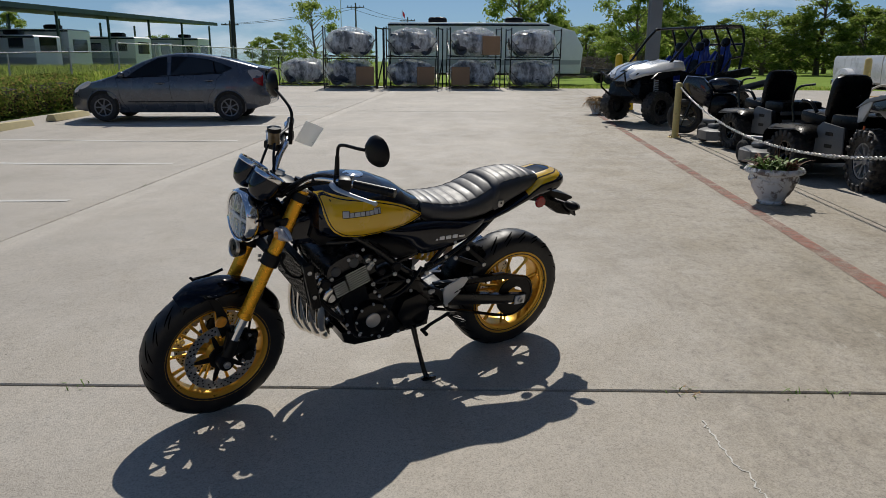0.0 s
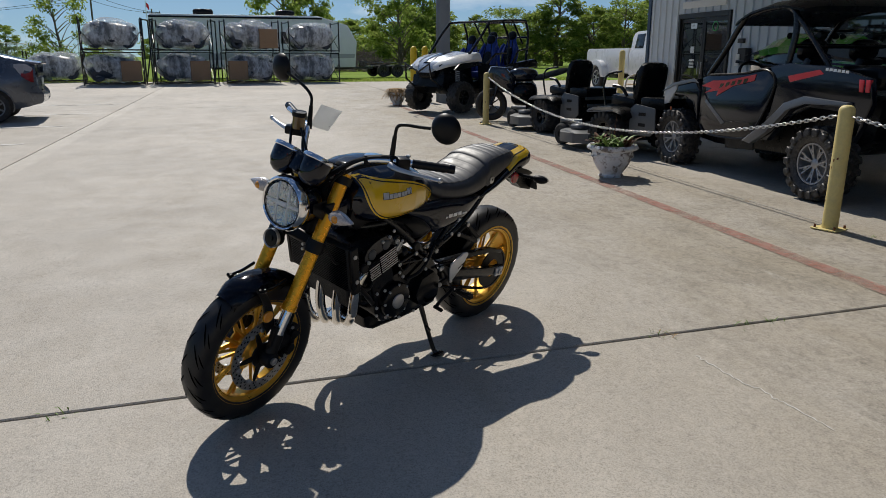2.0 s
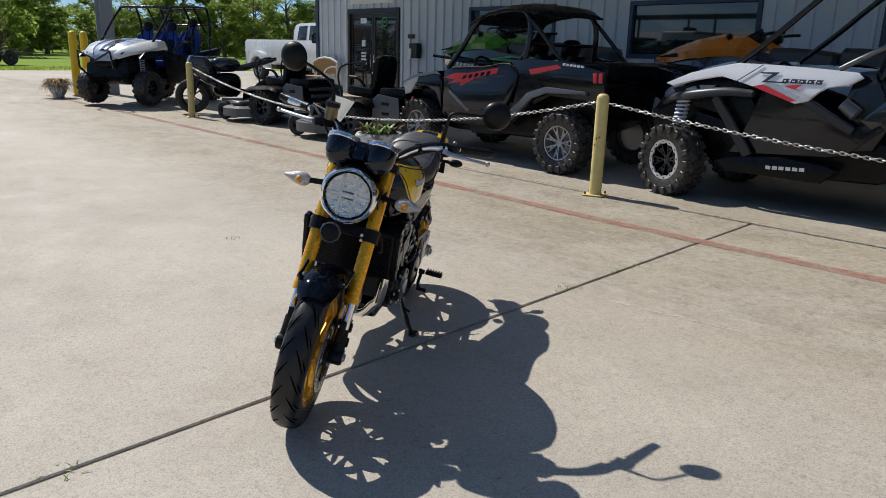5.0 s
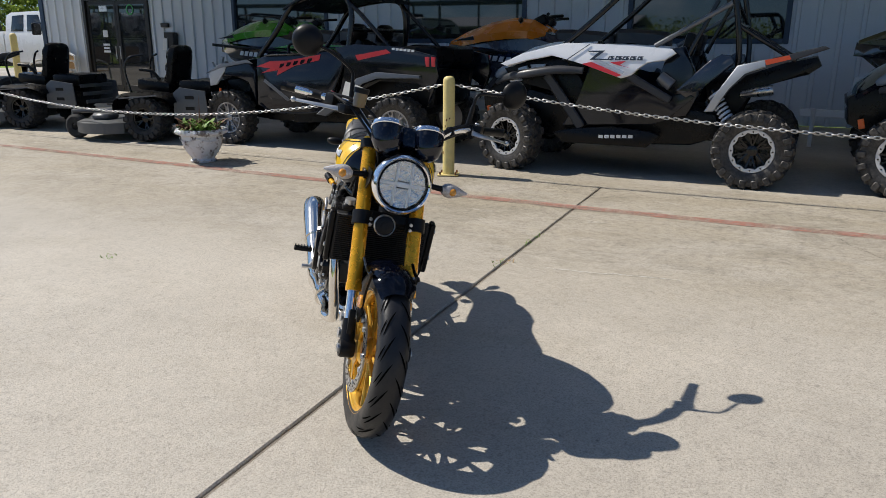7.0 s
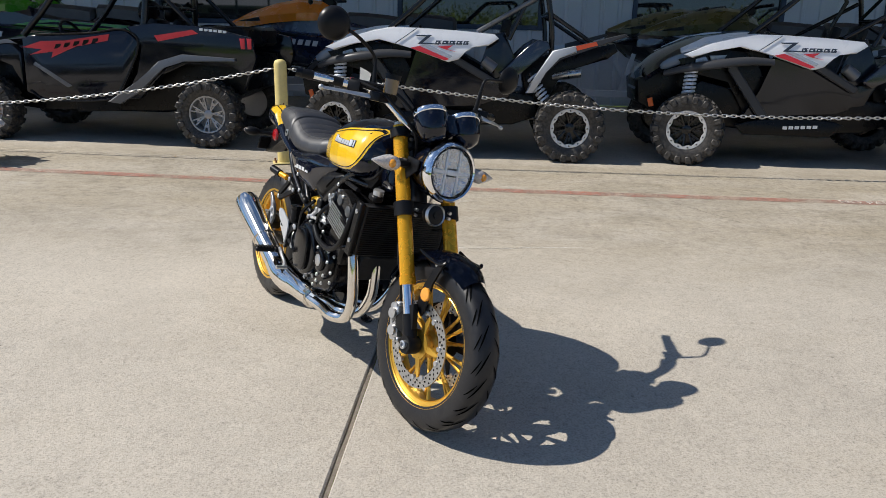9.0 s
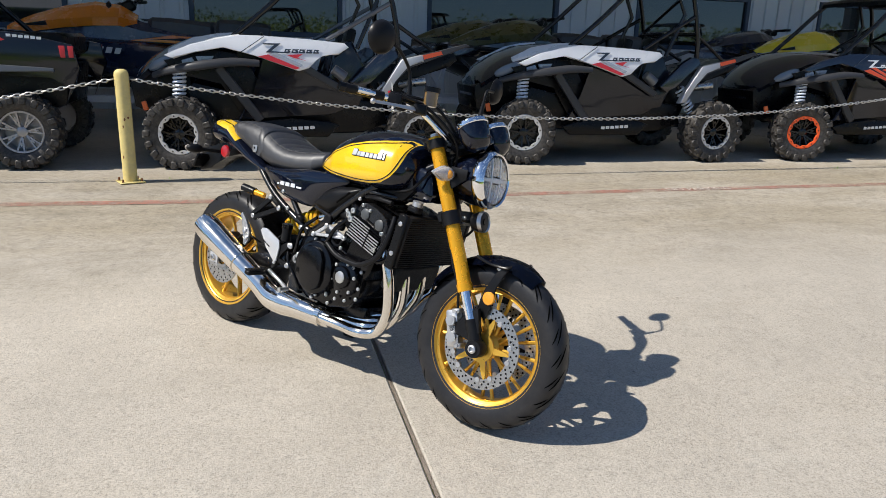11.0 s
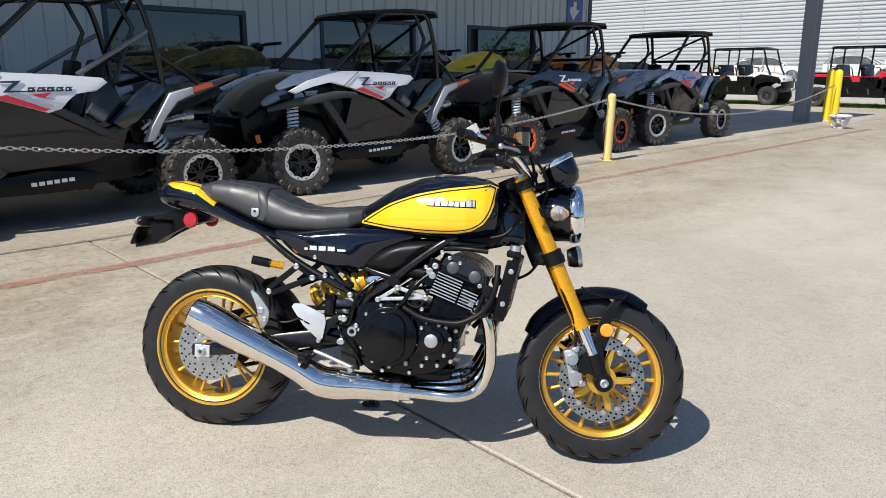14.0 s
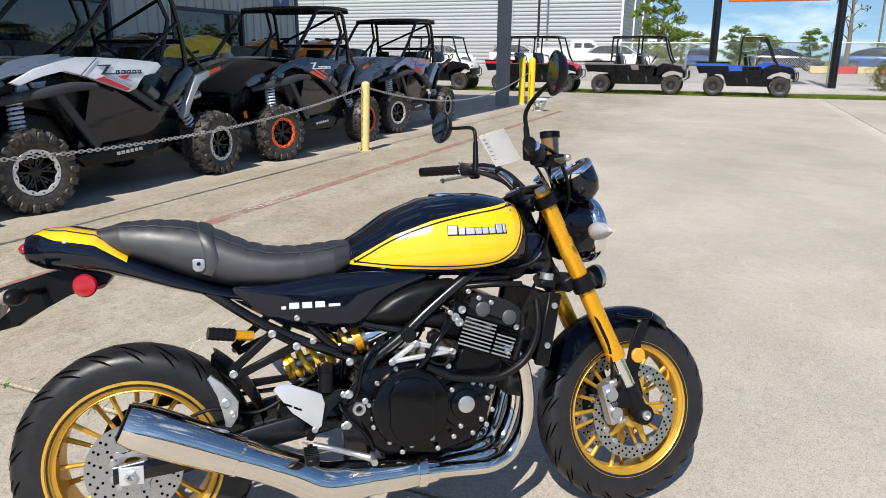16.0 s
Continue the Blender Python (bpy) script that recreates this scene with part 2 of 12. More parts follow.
def concrete(name, col, stain=0.5):
    ma, nt, b = nodes_of(name)
    co = nt.nodes.new("ShaderNodeTexCoord").outputs["Object"]
    c = mixed(nt, tuple(v * 0.82 for v in col), tuple(v * 1.12 for v in col), ramp(nt, noise_of(nt, 0.30, 8, 0.66, co), (0.34, 0.0), (0.66, 1.0)))
    # brownish water stains and paler worn patches
    c = mixed(nt, c, (col[0] * 0.70, col[1] * 0.66, col[2] * 0.58), ramp(nt, noise_of(nt, 1.1, 9, 0.74, co, (1.0, 0.4, 1.0)), (0.50, 0.0), (0.74, stain)))
    c = mixed(nt, c, (0.56, 0.53, 0.46), ramp(nt, noise_of(nt, 3.4, 8, 0.70, co), (0.56, 0.0), (0.72, 0.28)))
    c = mixed(nt, c, tuple(v * 0.62 for v in col), ramp(nt, noise_of(nt, 7.5, 6, 0.7, co), (0.60, 0.0), (0.74, 0.16)))
    xyz = nt.nodes.new("ShaderNodeSeparateXYZ")
    link(nt, co, xyz.inputs[0])
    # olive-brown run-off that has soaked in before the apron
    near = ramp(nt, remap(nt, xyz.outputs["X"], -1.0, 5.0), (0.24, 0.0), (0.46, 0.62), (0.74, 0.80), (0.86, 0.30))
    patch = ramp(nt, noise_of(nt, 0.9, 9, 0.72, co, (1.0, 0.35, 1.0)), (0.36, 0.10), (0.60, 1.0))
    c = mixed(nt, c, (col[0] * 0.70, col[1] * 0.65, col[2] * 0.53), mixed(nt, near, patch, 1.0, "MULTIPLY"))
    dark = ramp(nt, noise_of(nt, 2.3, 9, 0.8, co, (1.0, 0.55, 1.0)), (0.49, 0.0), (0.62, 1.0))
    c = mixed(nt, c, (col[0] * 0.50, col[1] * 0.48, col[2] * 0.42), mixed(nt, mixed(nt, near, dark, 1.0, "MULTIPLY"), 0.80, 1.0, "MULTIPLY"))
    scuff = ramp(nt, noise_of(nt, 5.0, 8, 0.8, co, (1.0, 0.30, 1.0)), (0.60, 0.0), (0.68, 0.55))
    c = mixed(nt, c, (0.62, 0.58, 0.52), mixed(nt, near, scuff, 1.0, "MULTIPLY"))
    # coarse exposed grains in the weathered part
    c = mixed(nt, c, ramp(nt, noise_of(nt, 24, 8, 0.82, co, (1.0, 0.7, 1.0)), (0.38, 0.55), (0.50, 1.0), (0.66, 1.14)), near, "MULTIPLY")
    # paler strip cast beside the long joint
    band = ramp(nt, remap(nt, xyz.outputs["X"], -4.0, -3.0), (0.12, 0.0), (0.15, 0.75), (0.36, 0.55), (0.44, 0.0))
    c = mixed(nt, c, (0.60, 0.55, 0.47), mixed(nt, band, ramp(nt, noise_of(nt, 2.0, 6, 0.7, co), (0.35, 0.25), (0.6, 0.8)), 1.0, "MULTIPLY"))
    # broom streaks, sand grains and pits
    fine = noise_of(nt, 150, 3, 0.7, co, (1.0, 0.8, 1.0))
    c = mixed(nt, c, ramp(nt, fine, (0.32, 0.66), (0.48, 0.99), (0.68, 1.16)), 1.0, "MULTIPLY")
    grit = noise_of(nt, 58, 5, 0.8, co, (1.0, 0.8, 1.0))
    c = mixed(nt, c, ramp(nt, grit, (0.32, 0.70), (0.45, 0.99), (0.70, 1.10)), 1.0, "MULTIPLY")
    mottle = noise_of(nt, 19, 5, 0.75, co)
    c = mixed(nt, c, ramp(nt, mottle, (0.30, 0.90), (0.48, 1.0), (0.70, 1.05)), 1.0, "MULTIPLY")
    for scale, size in ((3.7, 0.016),):
        vo = nt.nodes.new("ShaderNodeTexVoronoi")
        vo.inputs["Scale"].default_value = scale
        link(nt, co, vo.inputs["Vector"])
        c = mixed(nt, c, ramp(nt, vo.outputs["Distance"], (size, 0.5), (size * 2.2, 1.0)), 1.0, "MULTIPLY")
    link(nt, c, b.inputs["Base Color"])
    link(nt, ramp(nt, noise_of(nt, 3, 5, 0.6, co), (0.3, 0.57), (0.7, 0.80)), b.inputs["Roughness"])
    b.inputs["Specular IOR Level"].default_value = 0.5
    bumped(nt, b, mixed(nt, fine, grit, 0.5), 0.9, 0.005)
    return ma


def glass_like(name, col=(0.02, 0.025, 0.03), rough=0.03, alpha=1.0):
    ma, nt, b = nodes_of(name)
    link(nt, mixed(nt, col, tuple(v * 1.6 + 0.004 for v in col), noise_of(nt, 1.5, 4)), b.inputs["Base Color"])
    b.inputs["Roughness"].default_value = rough
    b.inputs["Alpha"].default_value = alpha
    b.inputs["Specular IOR Level"].default_value = 0.6
    return ma


def clear(name, col=(1, 1, 1), rough=0.0):
    """Real clear glass or clear plastic."""
    ma, nt, b = nodes_of(name)
    b.inputs["Base Color"].default_value = (*col, 1)
    b.inputs["Transmission Weight"].default_value = 1.0
    b.inputs["Roughness"].default_value = rough
    b.inputs["IOR"].default_value = 1.3
    return ma


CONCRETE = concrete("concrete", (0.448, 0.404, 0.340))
APRON = concrete("apron_concrete", (0.450, 0.405, 0.340), 0.35)
FILLER = pbr("joint_filler_board", (0.40, 0.34, 0.28), 0.9, var=0.35, scale=12, fine=90, bump=0.4, dust=0.3)
RED_PAINT = pbr("worn_red_paint", (0.42, 0.175, 0.125), 0.85, var=0.3, scale=9, fine=60, bump=0.2, dust=0.9)
red_nt = RED_PAINT.node_tree
link(red_nt, ramp(red_nt, noise_of(red_nt, 2.6, 9, 0.78), (0.37, 0.08), (0.58, 0.78)), red_nt.nodes["Principled BSDF"].inputs["Alpha"])
WHITE_PAINT = pbr("road_paint", (0.72, 0.70, 0.64), 0.7, var=0.2, scale=7, fine=60, bump=0.2, dust=0.3)
WORN_WHITE = pbr("worn_white_letters", (0.66, 0.62, 0.55), 0.8, var=0.2, scale=9, fine=60, bump=0.2, dust=0.5)
worn_nt = WORN_WHITE.node_tree
link(worn_nt, ramp(worn_nt, noise_of(worn_nt, 14, 8, 0.75), (0.40, 0.15), (0.56, 0.95)), worn_nt.nodes["Principled BSDF"].inputs["Alpha"])
YELLOW_PALE = pbr("faded_yellow_paint", (0.72, 0.58, 0.22), 0.6, var=0.15, scale=6, fine=50, bump=0.1, dust=0.2)
GALV = pbr("galvanised_chain", (0.55, 0.54, 0.52), 0.42, 0.85, var=0.2, scale=20, fine=120)
SIDING = pbr("metal_siding", (0.60, 0.65, 0.70), 0.45, 0.0, var=0.06, scale=0.8, fine=40, bump=0.02)
BLUE_TRIM = pbr("blue_trim_paint", (0.022, 0.045, 0.09), 0.4, var=0.1)
DARK_FRAME = pbr("dark_bronze_frame", (0.03, 0.028, 0.027), 0.4, 0.3, var=0.2)
WIN_GLASS = glass_like("dark_window_glass", (0.012, 0.014, 0.016), 0.02)
WIN_GLASS.node_tree.nodes["Principled BSDF"].inputs["IOR"].default_value = 1.7
STEEL_GREY = pbr("grey_painted_steel", (0.06, 0.065, 0.07), 0.45, var=0.15, scale=2)
CANOPY = pbr("canopy_metal", (0.62, 0.63, 0.64), 0.5, var=0.08)
GRASS = pbr("grass_ground", (0.24, 0.34, 0.06), 0.95, var=0.4, scale=0.6, fine=25, bump=0.6, spec=0.05)
BLACK_PLASTIC = pbr("black_plastic", (0.0045, 0.0045, 0.005), 0.31, var=0.25, scale=6, fine=200, bump=0.06, dust=0.005, spec=0.22)
BLACK_STEEL = pbr("black_powder_coat", (0.006, 0.006, 0.007), 0.22, 0.0, var=0.2, scale=5, fine=220, bump=0.03)
TYRE = pbr("tyre_rubber", (0.022, 0.021, 0.021), 0.75, var=0.3, scale=9, fine=150, bump=0.12, dust=0.10)

# ---- ground and paving ----
def sheet(x0, x1, y0, y1, dz, nx, ny):
    """An open sheet that follows the fall of the paving."""
    bm = mesh()
    xs = sorted({*np.linspace(x0, x1, nx), *np.linspace(-6.0, 3.6, 5)})
    ys = sorted({*np.linspace(y0, y1, ny), *np.linspace(-20.34, 3.66, 9), *np.linspace(3.66, 32.66, 10)})
    rows = [[bm.verts.new((x, y, gz(x, y) + dz)) for x in xs] for y in ys]
    for a, b in zip(rows, rows[1:]):
        for i in range(len(xs) - 1):
            bm.faces.new((a[i], a[i + 1], b[i + 1], b[i]))
    return bm


def grid_line(a, b, edge, breaks, step=2.4):
    """Places from a to b, closer at the rounded ends and at the breaks of the fall."""
    n = max(1, math.ceil((b - a - 2 * edge) / step))
    return sorted({a, b, *[float(v) for v in np.linspace(a + edge, b - edge, n + 1)], *[v for v in breaks if a + edge + 0.01 < v < b - edge - 0.01]})


def slab(x0, x1, y0, y1, top=0.0, thick=0.14, edge=0.006):
    """A concrete slab with worn, rounded edges, laid to the fall."""
    bm = mesh()
    xs, ys = grid_line(x0, x1, edge, (-6.0, 3.6)), grid_line(y0, y1, edge, (-20.34, 3.66, 32.66))
    loops = [[bm.verts.new((x, y, gz(x, y) + top - (edge if x in (x0, x1) or y in (y0, y1) else 0))) for x in xs] for y in ys]
    for a, b in zip(loops, loops[1:]):
        for i in range(len(xs) - 1):
            bm.faces.new((a[i], a[i + 1], b[i + 1], b[i]))
    rim = loops[0] + [l[-1] for l in loops[1:]] + list(reversed(loops[-1][:-1])) + [l[0] for l in reversed(loops[1:-1])]
    low = [bm.verts.new((v.co.x, v.co.y, v.co.z - thick)) for v in rim]
    for i in range(len(rim)):
        j = (i + 1) % len(rim)
        bm.faces.new((rim[j], rim[i], low[i], low[j]))
    return bm


solid("ground", sheet(-900, 900, -900, 900, -0.035, 61, 61), GRASS, "rough green grass round the paved lot", "ground", kind="structure")
pavement = thing("pavement", at(0, 0, 0), "pale weathered concrete parking lot with open dark joints", "pavement", kind="structure")
X_LINES = [-30.0, -18.0, -10.9, -3.87, 3.56]
Y_LINES = [-21.5, -12.4, 3.64, 19.7, 33.0]
for x0, x1 in zip(X_LINES, X_LINES[1:]):
    for y0, y1 in zip(Y_LINES, Y_LINES[1:]):
        if x1 < -10 and y1 > 4:
            continue
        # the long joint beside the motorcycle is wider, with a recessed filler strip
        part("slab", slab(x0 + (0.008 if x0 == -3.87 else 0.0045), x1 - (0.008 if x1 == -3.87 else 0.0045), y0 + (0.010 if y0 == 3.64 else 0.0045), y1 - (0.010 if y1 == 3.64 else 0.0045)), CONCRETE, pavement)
rng = random.Random(31)
for x0, x1 in zip(X_LINES, X_LINES[1:]):
    n = max(6, int((x1 - x0) * 7))
    bm = mesh()
    top = []
    for k in range(n + 1):
        x = x0 + 0.005 + (x1 - x0 - 0.01) * k / n
        z = gz(x, 3.64) - 0.0105 + rng.uniform(-0.0015, 0.0015)
        top.append([(x, 3.6305 + rng.uniform(0, 0.0030), z), (x, 3.6490 - rng.uniform(0, 0.004), z + rng.uniform(-0.001, 0.001))])
    loft(bm, top, closed=False)
    bmesh.ops.solidify(bm, geom=bm.faces[:], thickness=-0.02)
    part("joint_filler", bm, FILLER, pavement, "weathered beige joint filler strip")
for y0, y1 in zip([-21.5, -13.9, -3.4, 9.6, 19.7], [-13.9, -3.4, 9.6, 19.7, 33.0]):
    part("slab", slab(3.56 + 0.005, 10.0, y0 + 0.005, y1 - 0.005, 0.004), APRON, pavement)
part("slab", slab(10.015, 34.0, 19.8, 33.0), APRON, pavement)

WALL_X = 10.05
# ---- shop wall ----
Z0 = gz(9, 8) - 0.02
wall = thing("wall_east", at(WALL_X, 0, Z0), "pale grey ribbed metal wall of the shop", "wall", kind="structure")
WALL_Y0, WALL_Y1, WALL_H = -12.1, 19.6, 5.2
# openings: y0, y1, sill, head
DOOR = (15.97, 18.15, 0.0, 2.32)
WINDOWS = [(y, y + 2.5, 1.24, 2.26) for y in (11.0, 6.75, 2.45, -1.55, -5.65, -9.8)]


def ribbed(y0, y1, z0, z1):
    """Sheet metal with a raised rib every 0.3 m, 25 mm proud."""
    bm = mesh()
    prof = []
    y = math.floor(y0 / 0.3) * 0.3
    while y < y1:
        for dy, d in ((0.0, 0.0), (0.22, 0.0), (0.235, -0.034), (0.285, -0.034)):
            if y0 < y + dy < y1:
                prof.append((y + dy, d))
        y += 0.3
    first = prof[0][1] if prof else 0.0
    last = prof[-1][1] if prof else 0.0
    prof = [(y0, first)] + prof + [(y1, last)]
    rings = [[(d, y, z0), (d, y, z1), (0.15, y, z1), (0.15, y, z0)] for y, d in prof]
    loft(bm, rings)
    return bm


cuts = sorted([DOOR] + WINDOWS)
y = WALL_Y0
for o0, o1, sill, head in cuts:
    part("wall_panel", ribbed(y, o0, 0, WALL_H), SIDING, wall)
    if sill > 0:
        part("wall_panel", ribbed(o0, o1, 0, sill), SIDING, wall)
    part("wall_panel", ribbed(o0, o1, head, WALL_H), SIDING, wall)
    y = o1
part("wall_panel", ribbed(y, WALL_Y1, 0, WALL_H), SIDING, wall)
bm = mesh()
bx(bm, -0.04, 0.16, WALL_Y1 + 0.001, WALL_Y1 + 0.13, 0, WALL_H)
part("corner_trim", bm, BLUE_TRIM, wall)
bm = mesh()
bx(bm, -0.04, 0.16, WALL_Y0 - 0.13, WALL_Y0 - 0.001, 0, WALL_H)
part("corner_trim", bm, BLUE_TRIM, wall)
bm = mesh()
bx(bm, 0.16, 18, WALL_Y1 - 0.15, WALL_Y1, 0, WALL_H)
part("side_wall", bm, SIDING, wall)
bm = mesh()
bx(bm, 0.16, 18, WALL_Y0, WALL_Y0 + 0.15, 0, WALL_H)
part("side_wall", bm, SIDING, wall)
bm = mesh()
bx(bm, 17.85, 18, WALL_Y0 + 0.16, WALL_Y1 - 0.16, 0, WALL_H)
part("back_wall", bm, SIDING, wall)
for i, (y0, y1, z0, z1) in enumerate(WINDOWS):
    win = thing("window_%d" % (i + 1), at(WALL_X, (y0 + y1) / 2, Z0 + z0), "dark tinted shop window in a blue metal frame", "window", kind="structure")
    w, h = (y1 - y0) / 2, z1 - z0
    bm = mesh()
    for a in ((-0.035, 0.10, -w, -w + 0.08, 0, h), (-0.035, 0.10, w - 0.08, w, 0, h), (-0.035, 0.10, -w + 0.08, w - 0.08, 0, 0.08), (-0.035, 0.10, -w + 0.08, w - 0.08, h - 0.08, h)):
        bx(bm, *a, bevel=0.006)
    part("window_frame", bm, BLUE_TRIM, win)
    bm = mesh()
    bx(bm, 0.03, 0.045, -w + 0.08, w - 0.08, 0.08, h - 0.08)
    part("pane", bm, WIN_GLASS, win)

# ---- canopy over the display row ----
COLUMN_STEEL = pbr("grey_column_steel", (0.30, 0.33, 0.36), 0.45, 0.1, var=0.12, scale=2)
canopy = thing("canopy", at(0.18, 0, Z0), "flat metal canopy over the display row", "canopy", kind="structure")
bm = mesh()
bx(bm, 3.82, WALL_X - 0.25, -13.9, 19.7, 4.6, 4.95)
part("canopy_roof", bm, CANOPY, canopy)
for xx, yy in ((4.38, -13.35), (3.88, 19.42)):
    bm = mesh()
    for a in ((xx - 0.14, xx + 0.14, yy - 0.17, yy - 0.15, 0, 4.6), (xx - 0.14, xx + 0.14, yy + 0.15, yy + 0.17, 0, 4.6), (xx - 0.01, xx + 0.01, yy - 0.15, yy + 0.15, 0, 4.6)):
        bx(bm, *a)
    part("column", bm, COLUMN_STEEL, canopy)

# ---- painted lines ----
def stripe(name, x0, x1, y0, y1, material, label, lift=0.0045):
    bm = mesh()
    n = max(1, int(abs(y1 - y0) / 1.5))
    xs = sorted({x0, (x0 + x1) / 2, x1, min(max(-6.0, x0), x1)})
    loft(bm, [[(x, y, gz(x, y) + lift) for x in xs] for y in np.linspace(y0, y1, n + 1)], closed=False)
    return solid(name, bm, material, label, "marking", kind="structure")


stripe("painted_line", 2.665, 2.785, -12.3, 19.6, RED_PAINT, "worn red painted line along the apron")
words = bpy.data.curves.new("words", "FONT")
words.body, words.size, words.align_x, words.extrude = "NO PARKING", 0.155, "CENTER", 0.0006
letters = tagged(new("painted_letters", words), "worn white NO PARKING letters painted on the red line", "marking", kind="structure")
letters.matrix_basis = at(2.685, 0.10, gz(2.685, 0.10) + 0.0065, 1.72, 0, -90) @ Matrix.Diagonal((0.72, 0.80, 1, 1))
words.materials.append(WORN_WHITE)
for k in range(6):
    stripe("parking_stripe", -9.3, -4.3, 8.1 + 2.66 * k - 0.05, 8.1 + 2.66 * k + 0.05, WHITE_PAINT, "white painted parking stripe on the concrete")

# ---- the motorcycle ----
GOLD = pbr("gold_anodised", (0.92, 0.43, 0.02), 0.26, 0.55, var=0.06, scale=14, fine=300, bump=0.01, rvar=0.06)
GOLD_RIM = pbr("gold_rim_paint", (0.78, 0.46, 0.07), 0.35, 0.7, var=0.06, scale=14, fine=300, bump=0.01)
YELLOW = pbr("yellow_gloss_paint", (0.86, 0.52, 0.008), 0.25, 0.0, var=0.03, scale=3, fine=400, bump=0.0, coat=1.0, rvar=0.05)
NIGHT = pbr("blue_black_gloss_paint", (0.003, 0.0045, 0.012), 0.07, 0.0, var=0.15, scale=3, fine=400, bump=0.0, coat=0.25, rvar=0.03, spec=0.4)
CHROME = pbr("chrome", (0.86, 0.86, 0.87), 0.06, 1.0, var=0.03, scale=10, fine=200, bump=0.0, rvar=0.03)
EXHAUST = pbr("polished_exhaust_steel", (0.80, 0.76, 0.70), 0.09, 1.0, var=0.06, scale=8, fine=60, bump=0.0, rvar=0.05)
ALU = pbr("cast_aluminium", (0.58, 0.58, 0.58), 0.38, 0.9, var=0.1, scale=15, fine=250, bump=0.04)
SILVER = pbr("silver_paint", (0.62, 0.63, 0.65), 0.35, 0.5, var=0.06, scale=12, fine=250, bump=0.02)
DISC = pbr("brake_disc_steel", (0.50, 0.50, 0.50), 0.3, 1.0, var=0.1, scale=18, fine=300, bump=0.02)
ENGINE = pbr("satin_black_engine", (0.003, 0.003, 0.004), 0.15, 0.0, var=0.2, scale=10, fine=260, bump=0.04, spec=0.28)
MATT = pbr("matt_black", (0.006, 0.006, 0.007), 0.40, 0.0, var=0.2, scale=10, fine=260, bump=0.05, spec=0.22)
LEATHER = pbr("black_seat_vinyl", (0.017, 0.018, 0.023), 0.52, 0.0, var=0.2, scale=9, fine=420, bump=0.06, spec=1.0)
STITCH = pbr("grey_stitching", (0.04, 0.04, 0.042), 0.7)
MC_TYRE = pbr("new_road_tyre", (0.012, 0.012, 0.014), 0.42, var=0.25, scale=12, fine=260, bump=0.08, dust=0.03, spec=0.4)
GROOVE = pbr("tyre_groove", (0.003, 0.003, 0.003), 0.95, spec=0.03)
SPRING = pbr("yellow_spring", (0.80, 0.48, 0.02), 0.3, 0.0, coat=0.6)
RED_LENS = pbr("red_reflector", (0.42, 0.008, 0.012), 0.15, 0.0, var=0.25, scale=60, fine=300, bump=0.3, coat=1.0)
AMBER = pbr("amber_reflector", (0.85, 0.33, 0.02), 0.18, 0.0, var=0.25, scale=60, fine=300, bump=0.3, coat=1.0)
SMOKE = pbr("smoky_signal_lens", (0.42, 0.36, 0.30), 0.1, 0.0, var=0.4, scale=60, fine=200, bump=0.3, coat=1.0)
LAMP_GLASS = clear("headlamp_glass")
SIGNAL_GLASS = pbr("clear_ribbed_lens", (0.60, 0.54, 0.50), 0.06, 0.0, var=0.5, scale=40, fine=160, bump=0.6, coat=1.0)
LAMP_CELL = pbr("lamp_cell_mirror", (0.50, 0.54, 0.60), 0.06, 1.0, var=0.3, scale=50, fine=60, bump=0.9)
LAMP_WHITE = pbr("lamp_white_plastic", (0.88, 0.89, 0.90), 0.25, 0.1)
RADIATOR = pbr("radiator_core", (0.012, 0.012, 0.013), 0.55, 0.2, var=0.3, scale=40, fine=600, bump=0.3)
PAPER = pbr("white_paper", (0.78, 0.78, 0.76), 0.8, var=0.05)
INK = pbr("grey_ink", (0.25, 0.25, 0.27), 0.8)
DECAL = pbr("silver_white_decal", (0.78, 0.79, 0.80), 0.3, 0.3, var=0.05)
AMBER_FLUID = pbr("amber_reservoir", (0.20, 0.12, 0.04), 0.2, coat=1.0)

BIKE = Matrix.Translation((0.3606, 4.2677, -0.0276)) @ pose(0, 0, 0, 0, 0, 216.1) @ pose(0, 0, 0, 0, 0.7, 0) @ pose(0, 0, 0, -10.5, 0, 0)
bike = thing("motorcycle", BIKE, "yellow and black retro motorcycle with gold wheels on its side stand", "motorcycle")
# steering: the head turned to the left about its raked axis
AXIS = Vector((-math.sin(radians(25)), 0, math.cos(radians(25))))
STEER = Matrix.Translation((1.568, 0, 0)) @ Matrix.Rotation(radians(5.5), 4, AXIS) @ Matrix.Translation((-1.568, 0, 0))


def bp(name, bm, ma, label="", parent=None, m=None, sharp=38):
    return part(name, bm, ma, parent or bike, label, m, sharp)


def fp(name, bm, ma, label="", parent=None, sharp=38):
    """A part of the steered front end."""
    return part(name, bm, ma, parent or bike, label, STEER if parent is None else None, sharp)


def ring_m(x, y, z):
    """Turns lathe's z to the bike's left."""
    return at(x, y, z, -90, 0, 0)


